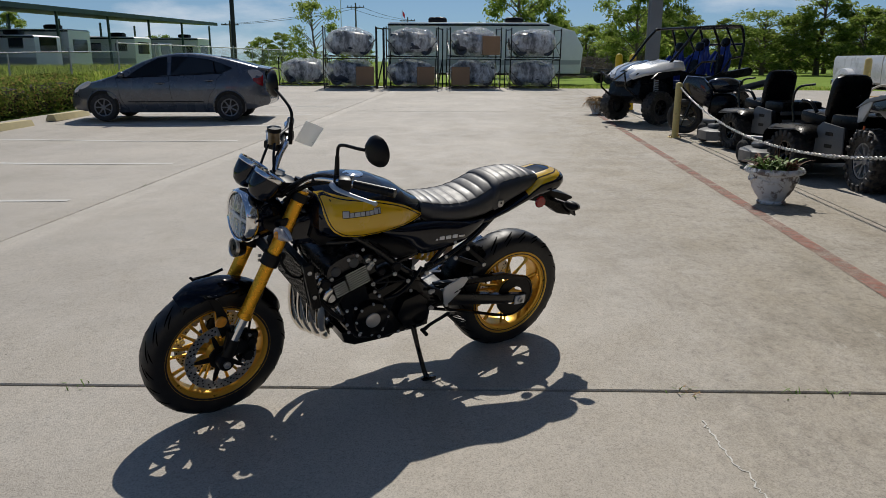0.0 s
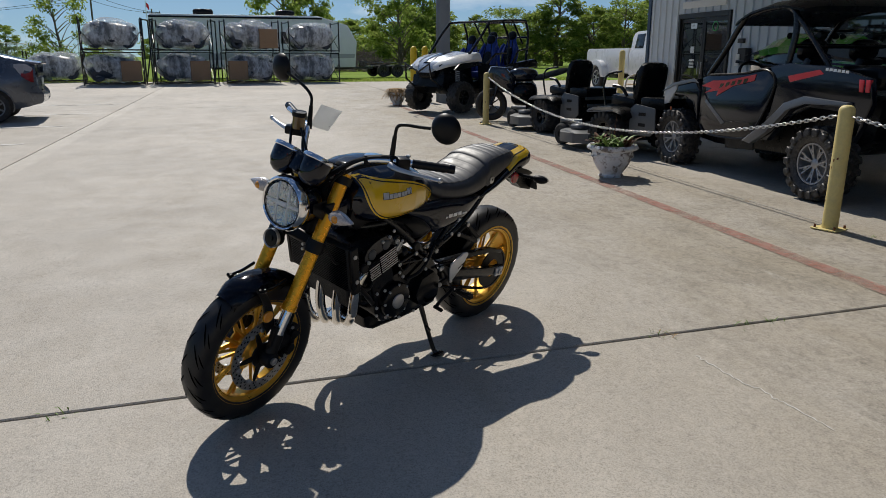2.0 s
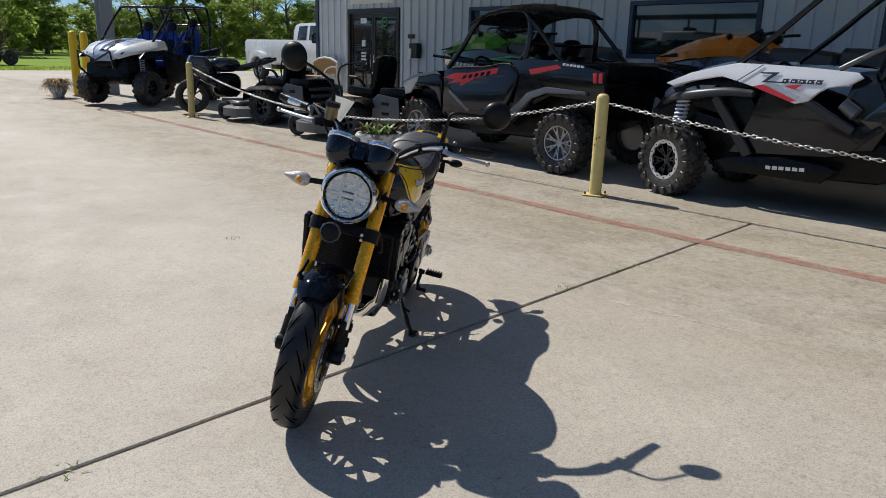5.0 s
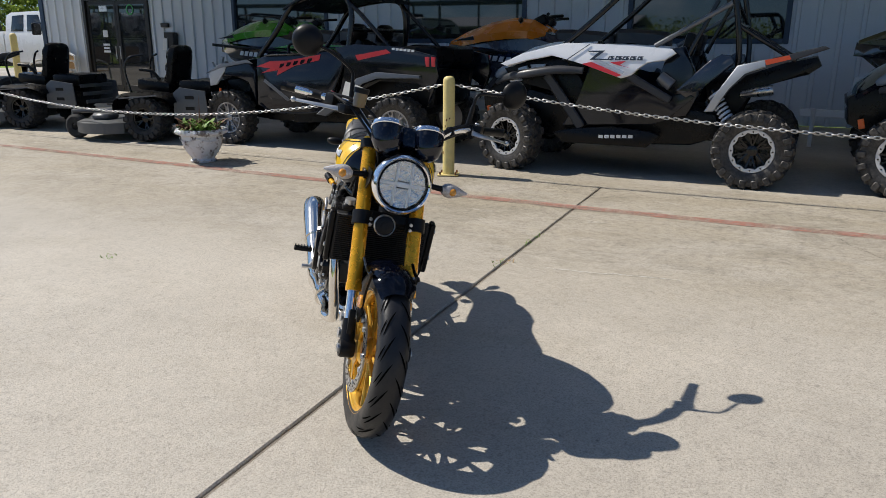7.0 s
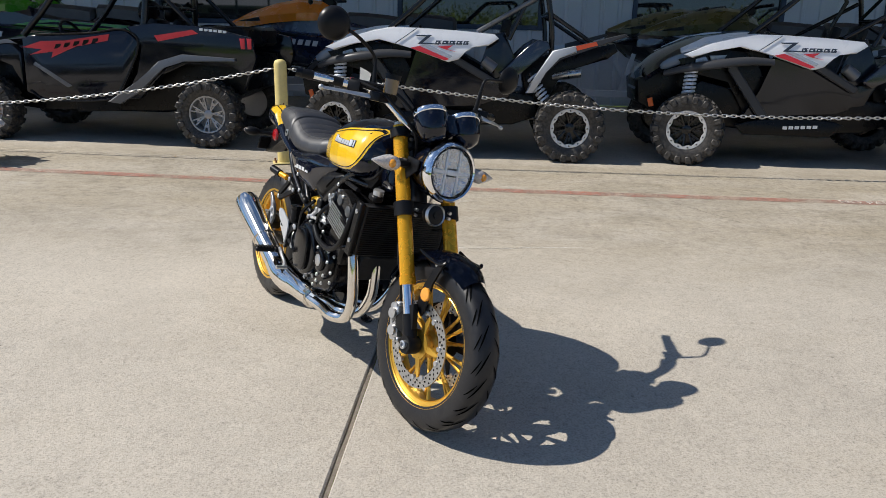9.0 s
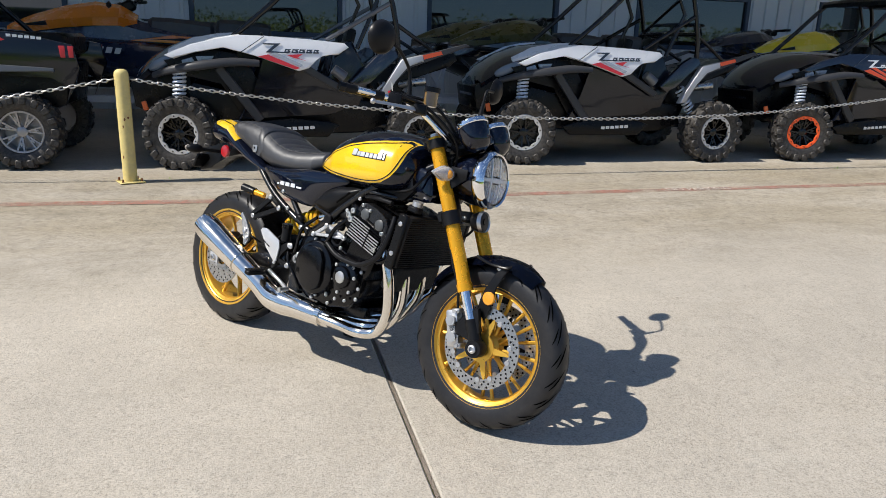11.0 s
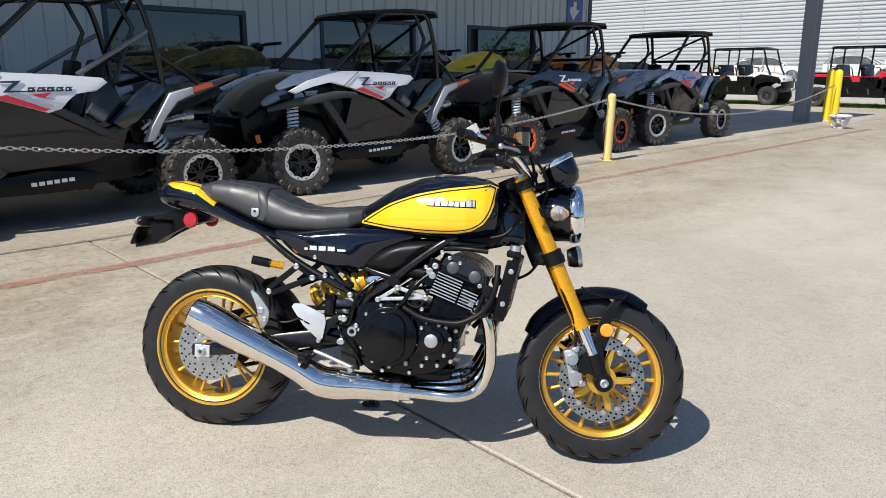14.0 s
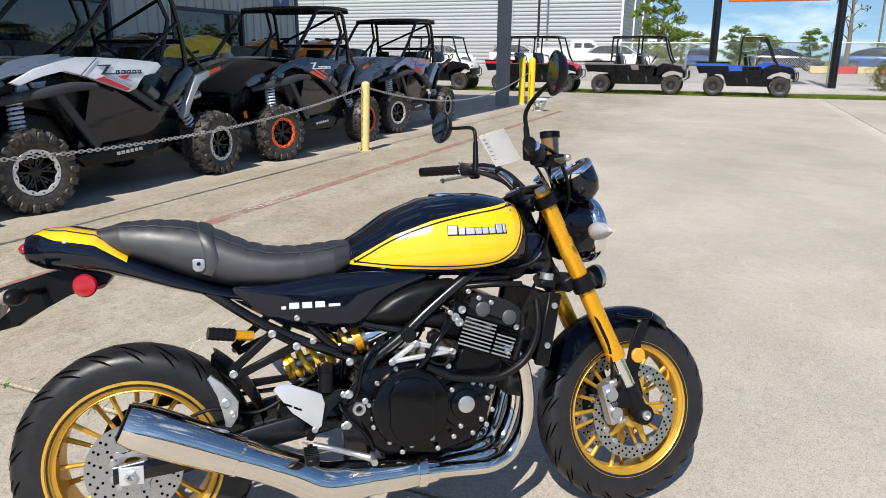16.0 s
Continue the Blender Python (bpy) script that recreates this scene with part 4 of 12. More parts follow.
for s in (-1, 1):
    bm = mesh()
    box(bm, 0.050, 0.040, 0.050, at(1.130, s * 0.045, 1.030, 0, -10, 0), 0.010, 2)
    hb("bar_clamp", bm, MATT)
    a, b = (Vector(p) for p in GRIPS[s])
    bm = mesh()
    tube(bm, [a.lerp(b, k / 12) for k in range(13)], [0.0172, 0.0158] * 6 + [0.0172], 14)
    gp = hb("grip", bm, MATT, "ribbed rubber grip")
    bm = mesh()
    tube(bm, [b, b + (b - a).normalized() * 0.022], 0.0165, 14)
    part("bar_end", bm, ENGINE, gp)
    x, y, z = BLOCKS[s]
    bm = mesh()
    box(bm, 0.050, 0.048, 0.045, at(x, y, z, 0, 0, -s * 33), 0.010, 2)
    box(bm, 0.036, 0.026, 0.030, at(x + 0.016, y - s * 0.020, z - 0.018, 0, 0, -s * 33), 0.006)
    sw = hb("switch_block", bm, MATT)
    bm = mesh()
    box(bm, 0.014, 0.016, 0.010, at(x - 0.024, y + s * 0.005, z + 0.024), 0.003)
    part("switch_button", bm, RED_LENS if s < 0 else ALU, sw)
    bm = mesh()
    tube(bm, spline(LEVERS[s], 6), [0.012, 0.010, 0.007, 0.007], 10, flat=0.55)
    ball(bm, 0.010, Matrix.Translation(LEVERS[s][-1]), 12, 8)
    hb("brake_lever" if s < 0 else "clutch_lever", bm, ALU, "silver hand lever")
    # mirror
    bm = mesh()
    if s > 0:
        rod(bm, (1.050, 0.268, 1.085), (1.055, 0.272, 1.185), 0.011, 0.008, seg=12)
        tube(bm, spline([(1.055, 0.272, 1.185), (1.055, 0.278, 1.222), (1.048, 0.305, 1.236), (1.030, 0.365, 1.242), (1.018, 0.397, 1.246)], 6), 0.0062, 10)
    else:
        rod(bm, (1.022, -0.185, 1.080), (1.014, -0.193, 1.172), 0.011, 0.008, seg=12)
        tube(bm, spline([(1.014, -0.193, 1.172), (1.010, -0.200, 1.205), (1.012, -0.230, 1.232), (1.020, -0.290, 1.260), (1.024, -0.330, 1.272)], 6), 0.0062, 10)
    mi = mr("mirror", bm, MATT, "round black mirror on a bent stem")
    mm2 = at(1.000, 0.449, 1.255, 0, -86, 12) if s > 0 else at(1.009, -0.380, 1.282, 0, -86, -12)
    bm = mesh()
    lathe(bm, [(0, -0.026), (0.025, -0.025), (0.046, -0.016), (0.056, 0.0), (0.057, 0.006), (0.054, 0.009)], mm2, 36)
    part("mirror_shell", bm, MATT, mi)
    bm = mesh()
    lathe(bm, [(0.054, 0.008), (0, 0.0085)], mm2, 30)
    part("mirror_glass", bm, CHROME, mi, "silvered mirror glass")
# reservoir and master cylinder
bm = mesh()
box(bm, 0.045, 0.075, 0.034, at(1.075, -0.200, 1.126, 0, 0, 30), 0.008, 2)
hb("master_cylinder", bm, MATT)
bm = mesh()
rod(bm, (1.090, -0.169, 1.144), (1.090, -0.169, 1.194), 0.025, seg=24)
rs = hb("fluid_reservoir", bm, AMBER_FLUID, "amber brake fluid reservoir with black cap")
bm = mesh()
rod(bm, (1.090, -0.169, 1.194), (1.090, -0.169, 1.211), 0.0285, seg=24)
part("reservoir_cap", bm, MATT, rs)
# cables
for pts in ([(1.08, -0.25, 1.12), (1.16, -0.19, 1.09), (1.24, -0.10, 0.99), (1.22, -0.05, 0.86)], [(1.10, 0.23, 1.085), (1.16, 0.16, 1.05), (1.20, 0.09, 0.98), (1.18, 0.05, 0.88)],
            [(1.04, -0.27, 1.125), (1.15, -0.15, 1.11), (1.20, -0.02, 1.00), (1.14, 0.06, 0.93)], [(1.09, 0.24, 1.085), (1.16, 0.15, 1.045), (1.20, 0.03, 0.98), (1.16, -0.07, 0.92)],
            [(1.20, 0.06, 0.80), (1.25, 0.13, 0.74), (1.21, 0.15, 0.66), (1.13, 0.12, 0.62)], [(1.20, -0.05, 0.95), (1.15, -0.12, 0.86), (1.10, -0.13, 0.80), (1.02, -0.12, 0.78)]):
    bm = mesh()
    tube(bm, spline(pts, 8), 0.0055, 8)
    fp("cable", bm, MATT)
for pts, r in (([(1.026, 0.305, 1.152), (1.070, 0.235, 1.148), (1.108, 0.165, 1.118), (1.135, 0.100, 1.066), (1.165, 0.050, 1.010)], 0.0085), ([(1.040, 0.290, 1.150), (1.088, 0.215, 1.142), (1.124, 0.140, 1.096), (1.150, 0.070, 1.030)], 0.0065),
               ([(1.020, 0.300, 1.140), (1.060, 0.235, 1.120), (1.098, 0.165, 1.088), (1.112, 0.110, 1.048), (1.150, 0.060, 0.990)], 0.0075), ([(1.010, -0.245, 1.152), (1.050, -0.175, 1.140), (1.098, -0.130, 1.096), (1.135, -0.080, 1.050), (1.170, -0.030, 1.000)], 0.006)):
    bm = mesh()
    tube(bm, spline(pts, 7), r, 8)
    hb("bar_cable", bm, MATT)
for x, y, z in ((1.090, 0.192, 1.124), (1.118, 0.118, 1.072), (1.045, 0.275, 1.143)):
    bm = mesh()
    box(bm, 0.024, 0.030, 0.036, at(x, y, z, 20, 0, -30), 0.008, 2)
    hb("cable_clip", bm, MATT)
bm = mesh()
box(bm, 0.052, 0.150, 0.022, at(1.128, 0.0, 1.058, 0, -10, 0), 0.008, 2)
hb("clamp_cap", bm, MATT)
# paper hang tag on the bar, creased
bm = mesh()
g = [bm.verts.new(p) for p in ((0.952, -0.138, 1.166), (0.976, -0.170, 1.175), (1.002, -0.211, 1.182), (1.046, -0.224, 1.096), (1.020, -0.193, 1.086), (0.990, -0.171, 1.079))]
bm.faces.new((g[0], g[1], g[4], g[5]))
bm.faces.new((g[1], g[2], g[3], g[4]))
bmesh.ops.solidify(bm, geom=bm.faces[:], thickness=0.0008)
tg = bp("price_tag", bm, PAPER, "folded white paper tag on the handlebar")
for k in range(6):
    f = 0.14 + 0.13 * k
    a, b = Vector((0.9525, -0.1392, 1.166)).lerp(Vector((0.9905, -0.1722, 1.079)), f), Vector((0.976, -0.1712, 1.175)).lerp(Vector((1.020, -0.1942, 1.086)), f)
    bm = mesh()
    bar(bm, a.lerp(b, 0.12), a.lerp(b, 0.42), 0.0026, 0.0014)
    part("text_bar", bm, INK, tg)


# ---- tank, seat, tail ----
TANK_X = [0.545, 0.575, 0.62, 0.70, 0.80, 0.90, 0.98, 1.04, 1.08, 1.105, 1.115]
TANK_TOP = [0.850, 0.880, 0.905, 0.958, 0.997, 1.010, 1.008, 0.996, 0.975, 0.938, 0.895]
TANK_LOW = [0.800, 0.793, 0.786, 0.779, 0.774, 0.773, 0.776, 0.784, 0.796, 0.818, 0.845]
TANK_HALF = [0.050, 0.085, 0.115, 0.155, 0.185, 0.199, 0.198, 0.184, 0.158, 0.112, 0.055]


def tank_at(x):
    return tuple(float(np.interp(x, TANK_X, row)) for row in (TANK_TOP, TANK_LOW, TANK_HALF))


def tank_y(x, z, out=0.0):
    top, low, half = tank_at(x)
    mid = low + 0.40 * (top - low)
    h = (top - mid) if z > mid else (mid - low)
    q = min(0.995, abs(z - mid) / h)
    p = 2.3 if z > mid else 3.6
    return half * (1 - q ** p) ** (1 / p) + out


def tank_ring(x, n=36):
    top, low, half = tank_at(x)
    mid = low + 0.40 * (top - low)
    ring = []
    for i in range(n):
        a = 2 * math.pi * i / n
        c, s = math.cos(a), math.sin(a)
        e = 2 / 2.3 if s > 0 else 2 / 3.6
        ring.append((x, half * math.copysign(abs(c) ** e, c), mid + ((top - mid) if s > 0 else (mid - low)) * math.copysign(abs(s) ** e, s)))
    return ring


def fine(xs, n=4):
    out = []
    for a, b in zip(xs, xs[1:]):
        out += [a + (b - a) * k / n for k in range(n)]
    return out + [xs[-1]]


bm = mesh()
loft(bm, [tank_ring(x) for x in fine(TANK_X)])
tank = bp("tank", bm, NIGHT, "blue-black tank with yellow teardrop panels", sharp=60)
UP_X, UP_Z = [0.580, 0.62, 0.70, 0.80, 0.90, 1.00, 1.05, 1.080], [0.826, 0.852, 0.898, 0.934, 0.956, 0.971, 0.980, 0.970]
DN_X, DN_Z = [0.580, 0.70, 0.85, 0.95, 1.00, 1.04, 1.062, 1.074, 1.080], [0.821, 0.807, 0.799, 0.802, 0.813, 0.838, 0.872, 0.912, 0.970]


def panel_edge(x):
    return float(np.interp(x, UP_X, UP_Z)), float(np.interp(x, DN_X, DN_Z))


def inset_line(pts, d):
    """Moves a closed outline inwards by d."""
    out = []
    n = len(pts)
    for k in range(n):
        a, b = Vector(pts[k - 1]), Vector(pts[(k + 1) % n])
        t = (b - a).normalized()
        out.append((pts[k][0] + t.y * d, pts[k][1] - t.x * d))
    return out


for s in (-1, 1):
    bm = mesh()
    xs = list(np.linspace(0.581, 1.0795, 70))
    rows = []
    for x in xs:
        up, dn = panel_edge(x)
        rows.append([(x, s * tank_y(x, dn + (up - dn) * k / 10, 0.0012), dn + (up - dn) * k / 10) for k in range(11)])
    loft(bm, rows, closed=False)
    pn = part("tank_panel", bm, YELLOW, tank, "yellow teardrop panel", sharp=80)
    bm = mesh()
    upper = spline([(x, z, 0) for x, z in zip(UP_X, UP_Z)], 7)
    lower = spline([(x, z, 0) for x, z in zip(reversed(DN_X), reversed(DN_Z))], 7)
    line = [(p.x, p.y) for p in upper[1:-1]] + [(p.x, p.y) for p in lower[1:-1]]
    outer, inner = inset_line(line, 0.0075), inset_line(line, 0.0112)
    ring = [[(x0, s * tank_y(x0, z0, 0.0020), z0), (x1, s * tank_y(x1, z1, 0.0020), z1)] for (x0, z0), (x1, z1) in zip(outer, inner)]
    loft(bm, ring + [ring[0]], closed=False)
    part("pinstripe", bm, NIGHT, pn, sharp=80)
    # raised badge: eight plain blocks in a row
    for k, (w, h) in enumerate(((0.026, 0.026), (0.018, 0.018), (0.024, 0.018), (0.018, 0.018), (0.017, 0.018), (0.018, 0.018), (0.019, 0.025), (0.009, 0.025))):
        x = 1.004 - sum((0.029, 0.0205, 0.0265, 0.0205, 0.0195, 0.0205, 0.0215, 0.011)[:k]) - w / 2
        if s < 0:
            x = 0.842 + sum((0.029, 0.0205, 0.0265, 0.0205, 0.0195, 0.0205, 0.0215, 0.011)[:k]) + w / 2
        z = 0.895 + h / 2
        bm = mesh()
        slope = math.degrees(math.atan2(tank_y(x, z + 0.01) - tank_y(x, z - 0.01), 0.02))
        turn = math.degrees(math.atan2(tank_y(x + 0.01, z) - tank_y(x - 0.01, z), 0.02))
        box(bm, w, 0.004, h, at(x, s * tank_y(x, z, 0.002), z, -s * slope, 0, s * turn), 0.0012)
        part("badge_block", bm, SILVER, pn)
        bm = mesh()
        box(bm, w + 0.0034, 0.0032, h + 0.0034, at(x - s * 0.0006, s * tank_y(x, z, 0.0014), z - 0.0008, -s * slope, 0, s * turn), 0.001)
        part("badge_edge", bm, NIGHT, pn)
# filler cap
bm = mesh()
lathe(bm, [(0.045, -0.012), (0.045, 0.001), (0.041, 0.004), (0, 0.005)], at(0.88, 0, 1.005), 28)
part("filler_cap", bm, CHROME, tank)
# black underside trim of the tank
for s in (-1, 1):
    bm = mesh()
    plate(bm, [(0.60, 0.800), (1.02, 0.812), (1.10, 0.850), (1.115, 0.80), (1.07, 0.755), (1.00, 0.765), (0.90, 0.775), (0.72, 0.785)], 0.02, Matrix.Translation((0, s * 0.115, 0)), 0.006)
    bp("frame_cover", bm, MATT)

SEAT_X = [-0.085, -0.06, 0.0, 0.08, 0.15, 0.20, 0.26, 0.32, 0.38, 0.46, 0.54, 0.585, 0.60]
SEAT_TOP = [0.915, 0.942, 0.957, 0.960, 0.955, 0.945, 0.915, 0.888, 0.873, 0.871, 0.880, 0.884, 0.868]
SEAT_LOW = [0.895, 0.888, 0.865, 0.835, 0.805, 0.788, 0.772, 0.766, 0.765, 0.765, 0.772, 0.800, 0.838]
SEAT_HALF = [0.045, 0.078, 0.105, 0.120, 0.128, 0.132, 0.138, 0.142, 0.142, 0.135, 0.118, 0.095, 0.070]


def seat_ring(x, n=40):
    top, low, half = (float(np.interp(x, SEAT_X, row)) for row in (SEAT_TOP, SEAT_LOW, SEAT_HALF))
    mid = low + 0.45 * (top - low)
    ring = []
    rib = 0.0 if x < -0.03 or x > 0.57 else 0.0065 * (abs(math.sin(math.pi * (x + 0.03) / 0.043)) ** 0.28 - 0.8)
    for i in range(n):
        a = 2 * math.pi * i / n
        c, s = math.cos(a), math.sin(a)
        e = 2 / 2.9
        y = half * math.copysign(abs(c) ** e, c) * (1.0 if s > -0.2 else 1.0 + 0.05 * s)
        z = mid + ((top - mid) if s > 0 else (mid - low)) * math.copysign(abs(s) ** e, s)
        if s > 0.3 and abs(y) < half * 0.80:
            z += rib
        ring.append((x, y, z))
    return ring


bm = mesh()
loft(bm, [seat_ring(x) for x in list(np.linspace(-0.085, 0.60, 190))])
seat = bp("seat", bm, LEATHER, "black ribbed vinyl dual seat with a strap", sharp=70)
for s in (-1, 1):
    for lift in (0.0,):
        bm = mesh()
        pts = []
        for x in np.linspace(-0.06, 0.575, 50):
            ring = seat_ring(float(x), 40)
            p = ring[5] if s > 0 else ring[15]
            pts.append((p[0], p[1] * 1.004, p[2] + 0.001))
        tube(bm, pts, 0.0016, 5)
        part("piping", bm, STITCH, seat)
bm = mesh()
rows = []
for x in (0.186, 0.192, 0.214, 0.220):
    o = 0.0035 if x in (0.192, 0.214) else 0.0
    ring = seat_ring(x, 40)
    c = Vector((x, 0, 0.87))
    rows.append([Vector(p) + (Vector(p) - c).normalized() * (o + 0.001) + Vector((0.012 * (0.94 - p[2]) / 0.15 * 3, 0, 0)) for p in ring[:21]])
    rows[-1] = [Vector(ring[0]) + Vector((0.0, 0.0, -0.04))] + rows[-1] + [Vector(ring[20]) + Vector((0.0, 0.0, -0.04))]
loft(bm, rows, closed=False)
part("seat_strap", bm, LEATHER, seat)
for s in (-1, 1):
    bm = mesh()
    plate(bm, [(0.176, 0.858), (0.200, 0.858), (0.204, 0.854), (0.204, 0.834), (0.196, 0.826), (0.182, 0.826), (0.174, 0.834), (0.174, 0.854)], 0.005, Matrix.Translation((0, s * 0.1365, 0)), 0.0015)
    sb = part("strap_buckle", bm, ALU, seat)
    bm = mesh()
    lathe(bm, [(0, 0), (0.005, 0), (0.005, 0.002), (0, 0.003)], at(0.189, s * 0.139, 0.846, -90 * s, 0, 0), 12)
    part("buckle_stud", bm, MATT, sb)

# tail cowl
TAIL = [(-0.240, 0.912, 0.880, 0.030), (-0.23, 0.930, 0.858, 0.070), (-0.19, 0.946, 0.842, 0.098), (-0.13, 0.950, 0.834, 0.112), (-0.06, 0.936, 0.824, 0.116), (0.02, 0.872, 0.806, 0.118), (0.12, 0.825, 0.775, 0.125), (0.24, 0.782, 0.742, 0.130), (0.30, 0.768, 0.732, 0.120)]


def tail_row(x):
    return tuple(float(np.interp(x, [r[0] for r in TAIL], [r[i] for r in TAIL])) for i in (1, 2, 3))


def tail_ring(x, n=56):
    top, low, half = tail_row(x)
    mid, h = (top + low) / 2, (top - low) / 2
    e = 2 / 2.6
    return [(x, half * math.copysign(abs(math.cos(a)) ** e, math.cos(a)), mid + h * math.copysign(abs(math.sin(a)) ** e, math.sin(a))) for a in [2 * math.pi * i / n for i in range(n)]]


bm = mesh()
loft(bm, [tail_ring(x) for x in np.linspace(-0.240, 0.30, 50)])
tail = bp("tail_cowl", bm, NIGHT, "blue-black tail cowl with yellow bands", sharp=60)


def tail_band(k0, k1, out):
    """A U-shaped band over the tail; k: share of the way from the middle line to the edge."""
    bm = mesh()
    rows = []
    for k in np.linspace(k0, k1, 3 if k1 - k0 < 0.1 else 13):
        k = float(k)
        row = []
        for q in range(61):
            if q < 15 or q > 45:
                u = q if q < 15 else 60 - q
                x, sgn = 0.015 - 0.125 * u / 15, (1 if q < 15 else -1)
                y = sgn * k * (tail_row(x)[2] - 0.002)
            else:
                a = math.pi * (q - 15) / 30
                x = -0.110 - (0.116 - 0.085 * (1 - k)) * math.sin(a)
                y = k * (tail_row(-0.110)[2] - 0.002) * math.cos(a)
            top, low, half = tail_row(x)
            y = max(-half * 0.985, min(half * 0.985, y))
            z = (top + low) / 2 + (top - low) / 2 * (1 - min(1.0, abs(y) / half) ** 2.6) ** (1 / 2.6)
            row.append((x, y * (1 + 9 * out), z + out))
        rows.append(row)
    loft(bm, rows, closed=False)
    return bm


fld = part("tail_band", tail_band(0.40, 0.985, 0.0014), YELLOW, tail, "yellow band round the tail", sharp=80)
part("pinstripe", tail_band(0.70, 0.745, 0.0022), NIGHT, fld, sharp=80)
bm = mesh()
blob(bm, 0.040, 0.100, 0.034, at(-0.236, 0, 0.895, 0, -10, 0), 20, 10, 2.3)
part("tail_light", bm, RED_LENS, tail, "red oval tail light")
# rear mudguard and plate holder
bm = mesh()
plate(bm, [(-0.02, 0.835), (-0.08, 0.845), (-0.13, 0.842), (-0.19, 0.832), (-0.30, 0.800), (-0.345, 0.782), (-0.347, 0.772), (-0.285, 0.768), (-0.272, 0.742), (-0.305, 0.712), (-0.352, 0.694), (-0.350, 0.680), (-0.262, 0.700), (-0.215, 0.738), (-0.14, 0.778), (-0.05, 0.795)], 0.070, None, 0.006)
rg = bp("rear_mudguard", bm, BLACK_PLASTIC, "black rear mudguard with plate holder")
bm = mesh()
box(bm, 0.012, 0.17, 0.075, at(-0.325, 0, 0.730, 0, 24, 0), 0.004)
part("plate_holder", bm, BLACK_PLASTIC, rg)
for s in (-1, 1):
    bm = mesh()
    lathe(bm, [(0, 0), (0.029, 0), (0.030, 0.006), (0.026, 0.012), (0, 0.014)], at(-0.092, s * 0.080, 0.800, -90 * s, 0, 0), 24)
    bp("rear_reflector", bm, RED_LENS, "round red reflector")
    bm = mesh()
    tube(bm, [(-0.20, s * 0.04, 0.790), (-0.225, s * 0.12, 0.790)], 0.010, 8)
    sg = bp("turn_signal", bm, MATT)
    bm = mesh()
    blob(bm, 0.050, 0.085, 0.044, at(-0.232, s * 0.155, 0.790, 0, 0, s * 12), 14, 8, 2.0)
    part("signal_shell", bm, MATT, sg)
    bm = mesh()
    blob(bm, 0.030, 0.076, 0.038, at(-0.248, s * 0.157, 0.790, 0, 0, s * 12), 14, 8, 2.0)
    part("signal_lens", bm, SMOKE, sg)

# side covers, bowed outwards
def pillow(bm, outline, base, rise, s):
    line = spline([(x, 0, z) for x, z in outline], 3, closed=True)
    c = sum((Vector(p) for p in line), Vector()) / len(line)
    rings = [[Vector((p[0], s * (base - 0.02), p[2])) for p in line]]
    for k in (1.0, 0.975, 0.93, 0.85, 0.72, 0.55, 0.35, 0.15):
        rings.append([Vector((c.x + (p[0] - c.x) * k, s * (base + rise * (1 - k ** 4)), c.z + (p[2] - c.z) * k)) for p in line])
    loft(bm, rings)


for s in (-1, 1):
    bm = mesh()
    pillow(bm, [(0.270, 0.778), (0.300, 0.738), (0.340, 0.703), (0.385, 0.681), (0.467, 0.661), (0.576, 0.652), (0.612, 0.664), (0.680, 0.718), (0.765, 0.762), (0.790, 0.788), (0.740, 0.800), (0.642, 0.802), (0.540, 0.800), (0.420, 0.786), (0.345, 0.780)], 0.136, 0.022, s)
    sc = bp("side_cover", bm, NIGHT, "glossy blue-black side cover")
    for k, (x, w) in enumerate(((0.397, 0.014), (0.424, 0.030), (0.458, 0.030), (0.492, 0.030), (0.530, 0.036))):
        x = x if s < 0 else 0.93 - x
        bm = mesh()
        box(bm, w * 0.86, 0.002, 0.008 if k in (0, 4) else 0.016, at(x, s * (0.1585 - 0.5 * abs(x - 0.50) ** 2.4), 0.724 - (0.004 if k in (0, 4) else 0)), 0.0)
        part("decal_bar", bm, DECAL, sc)
    bm = mesh()
    pillow(bm, [(0.615, 0.672), (0.648, 0.708), (0.690, 0.736), (0.750, 0.758), (0.820, 0.768), (0.868, 0.768), (0.860, 0.748), (0.806, 0.706), (0.752, 0.668), (0.715, 0.652), (0.660, 0.656)], 0.140, 0.026, s)
    ac = bp("air_intake_cover", bm, MATT, "satin black intake cover")
    for k in range(2):
        bm = mesh()
        box(bm, 0.045, 0.004, 0.008, at(0.782 + 0.030 * k, s * 0.163, 0.712 + 0.022 * k, 0, -38, 0), 0.0015)
        part("vent_slot", bm, GROOVE, ac)

# ---- engine, frame, exhaust ----
def bolt(parent, x, y, z, s, r=0.0065):
    bm = mesh()
    lathe(bm, [(0, 0), (r, 0), (r, 0.005), (r * 0.7, 0.007), (0, 0.005)], at(x, y, z, -90 * s, 0, 0), 10)
    return part("bolt", bm, ALU, parent)


def disc_y(bm, x, z, y0, y1, r, bevel=0.008, seg=36):
    """A round cover that faces along y."""
    s = 1 if y1 > y0 else -1
    h = abs(y1 - y0)
    return lathe(bm, [(0, 0), (r, 0), (r, h - bevel), (r - bevel * 0.3, h - bevel * 0.3), (r - bevel, h), (0, h)], at(x, y0, z, -90 * s, 0, 0), seg)


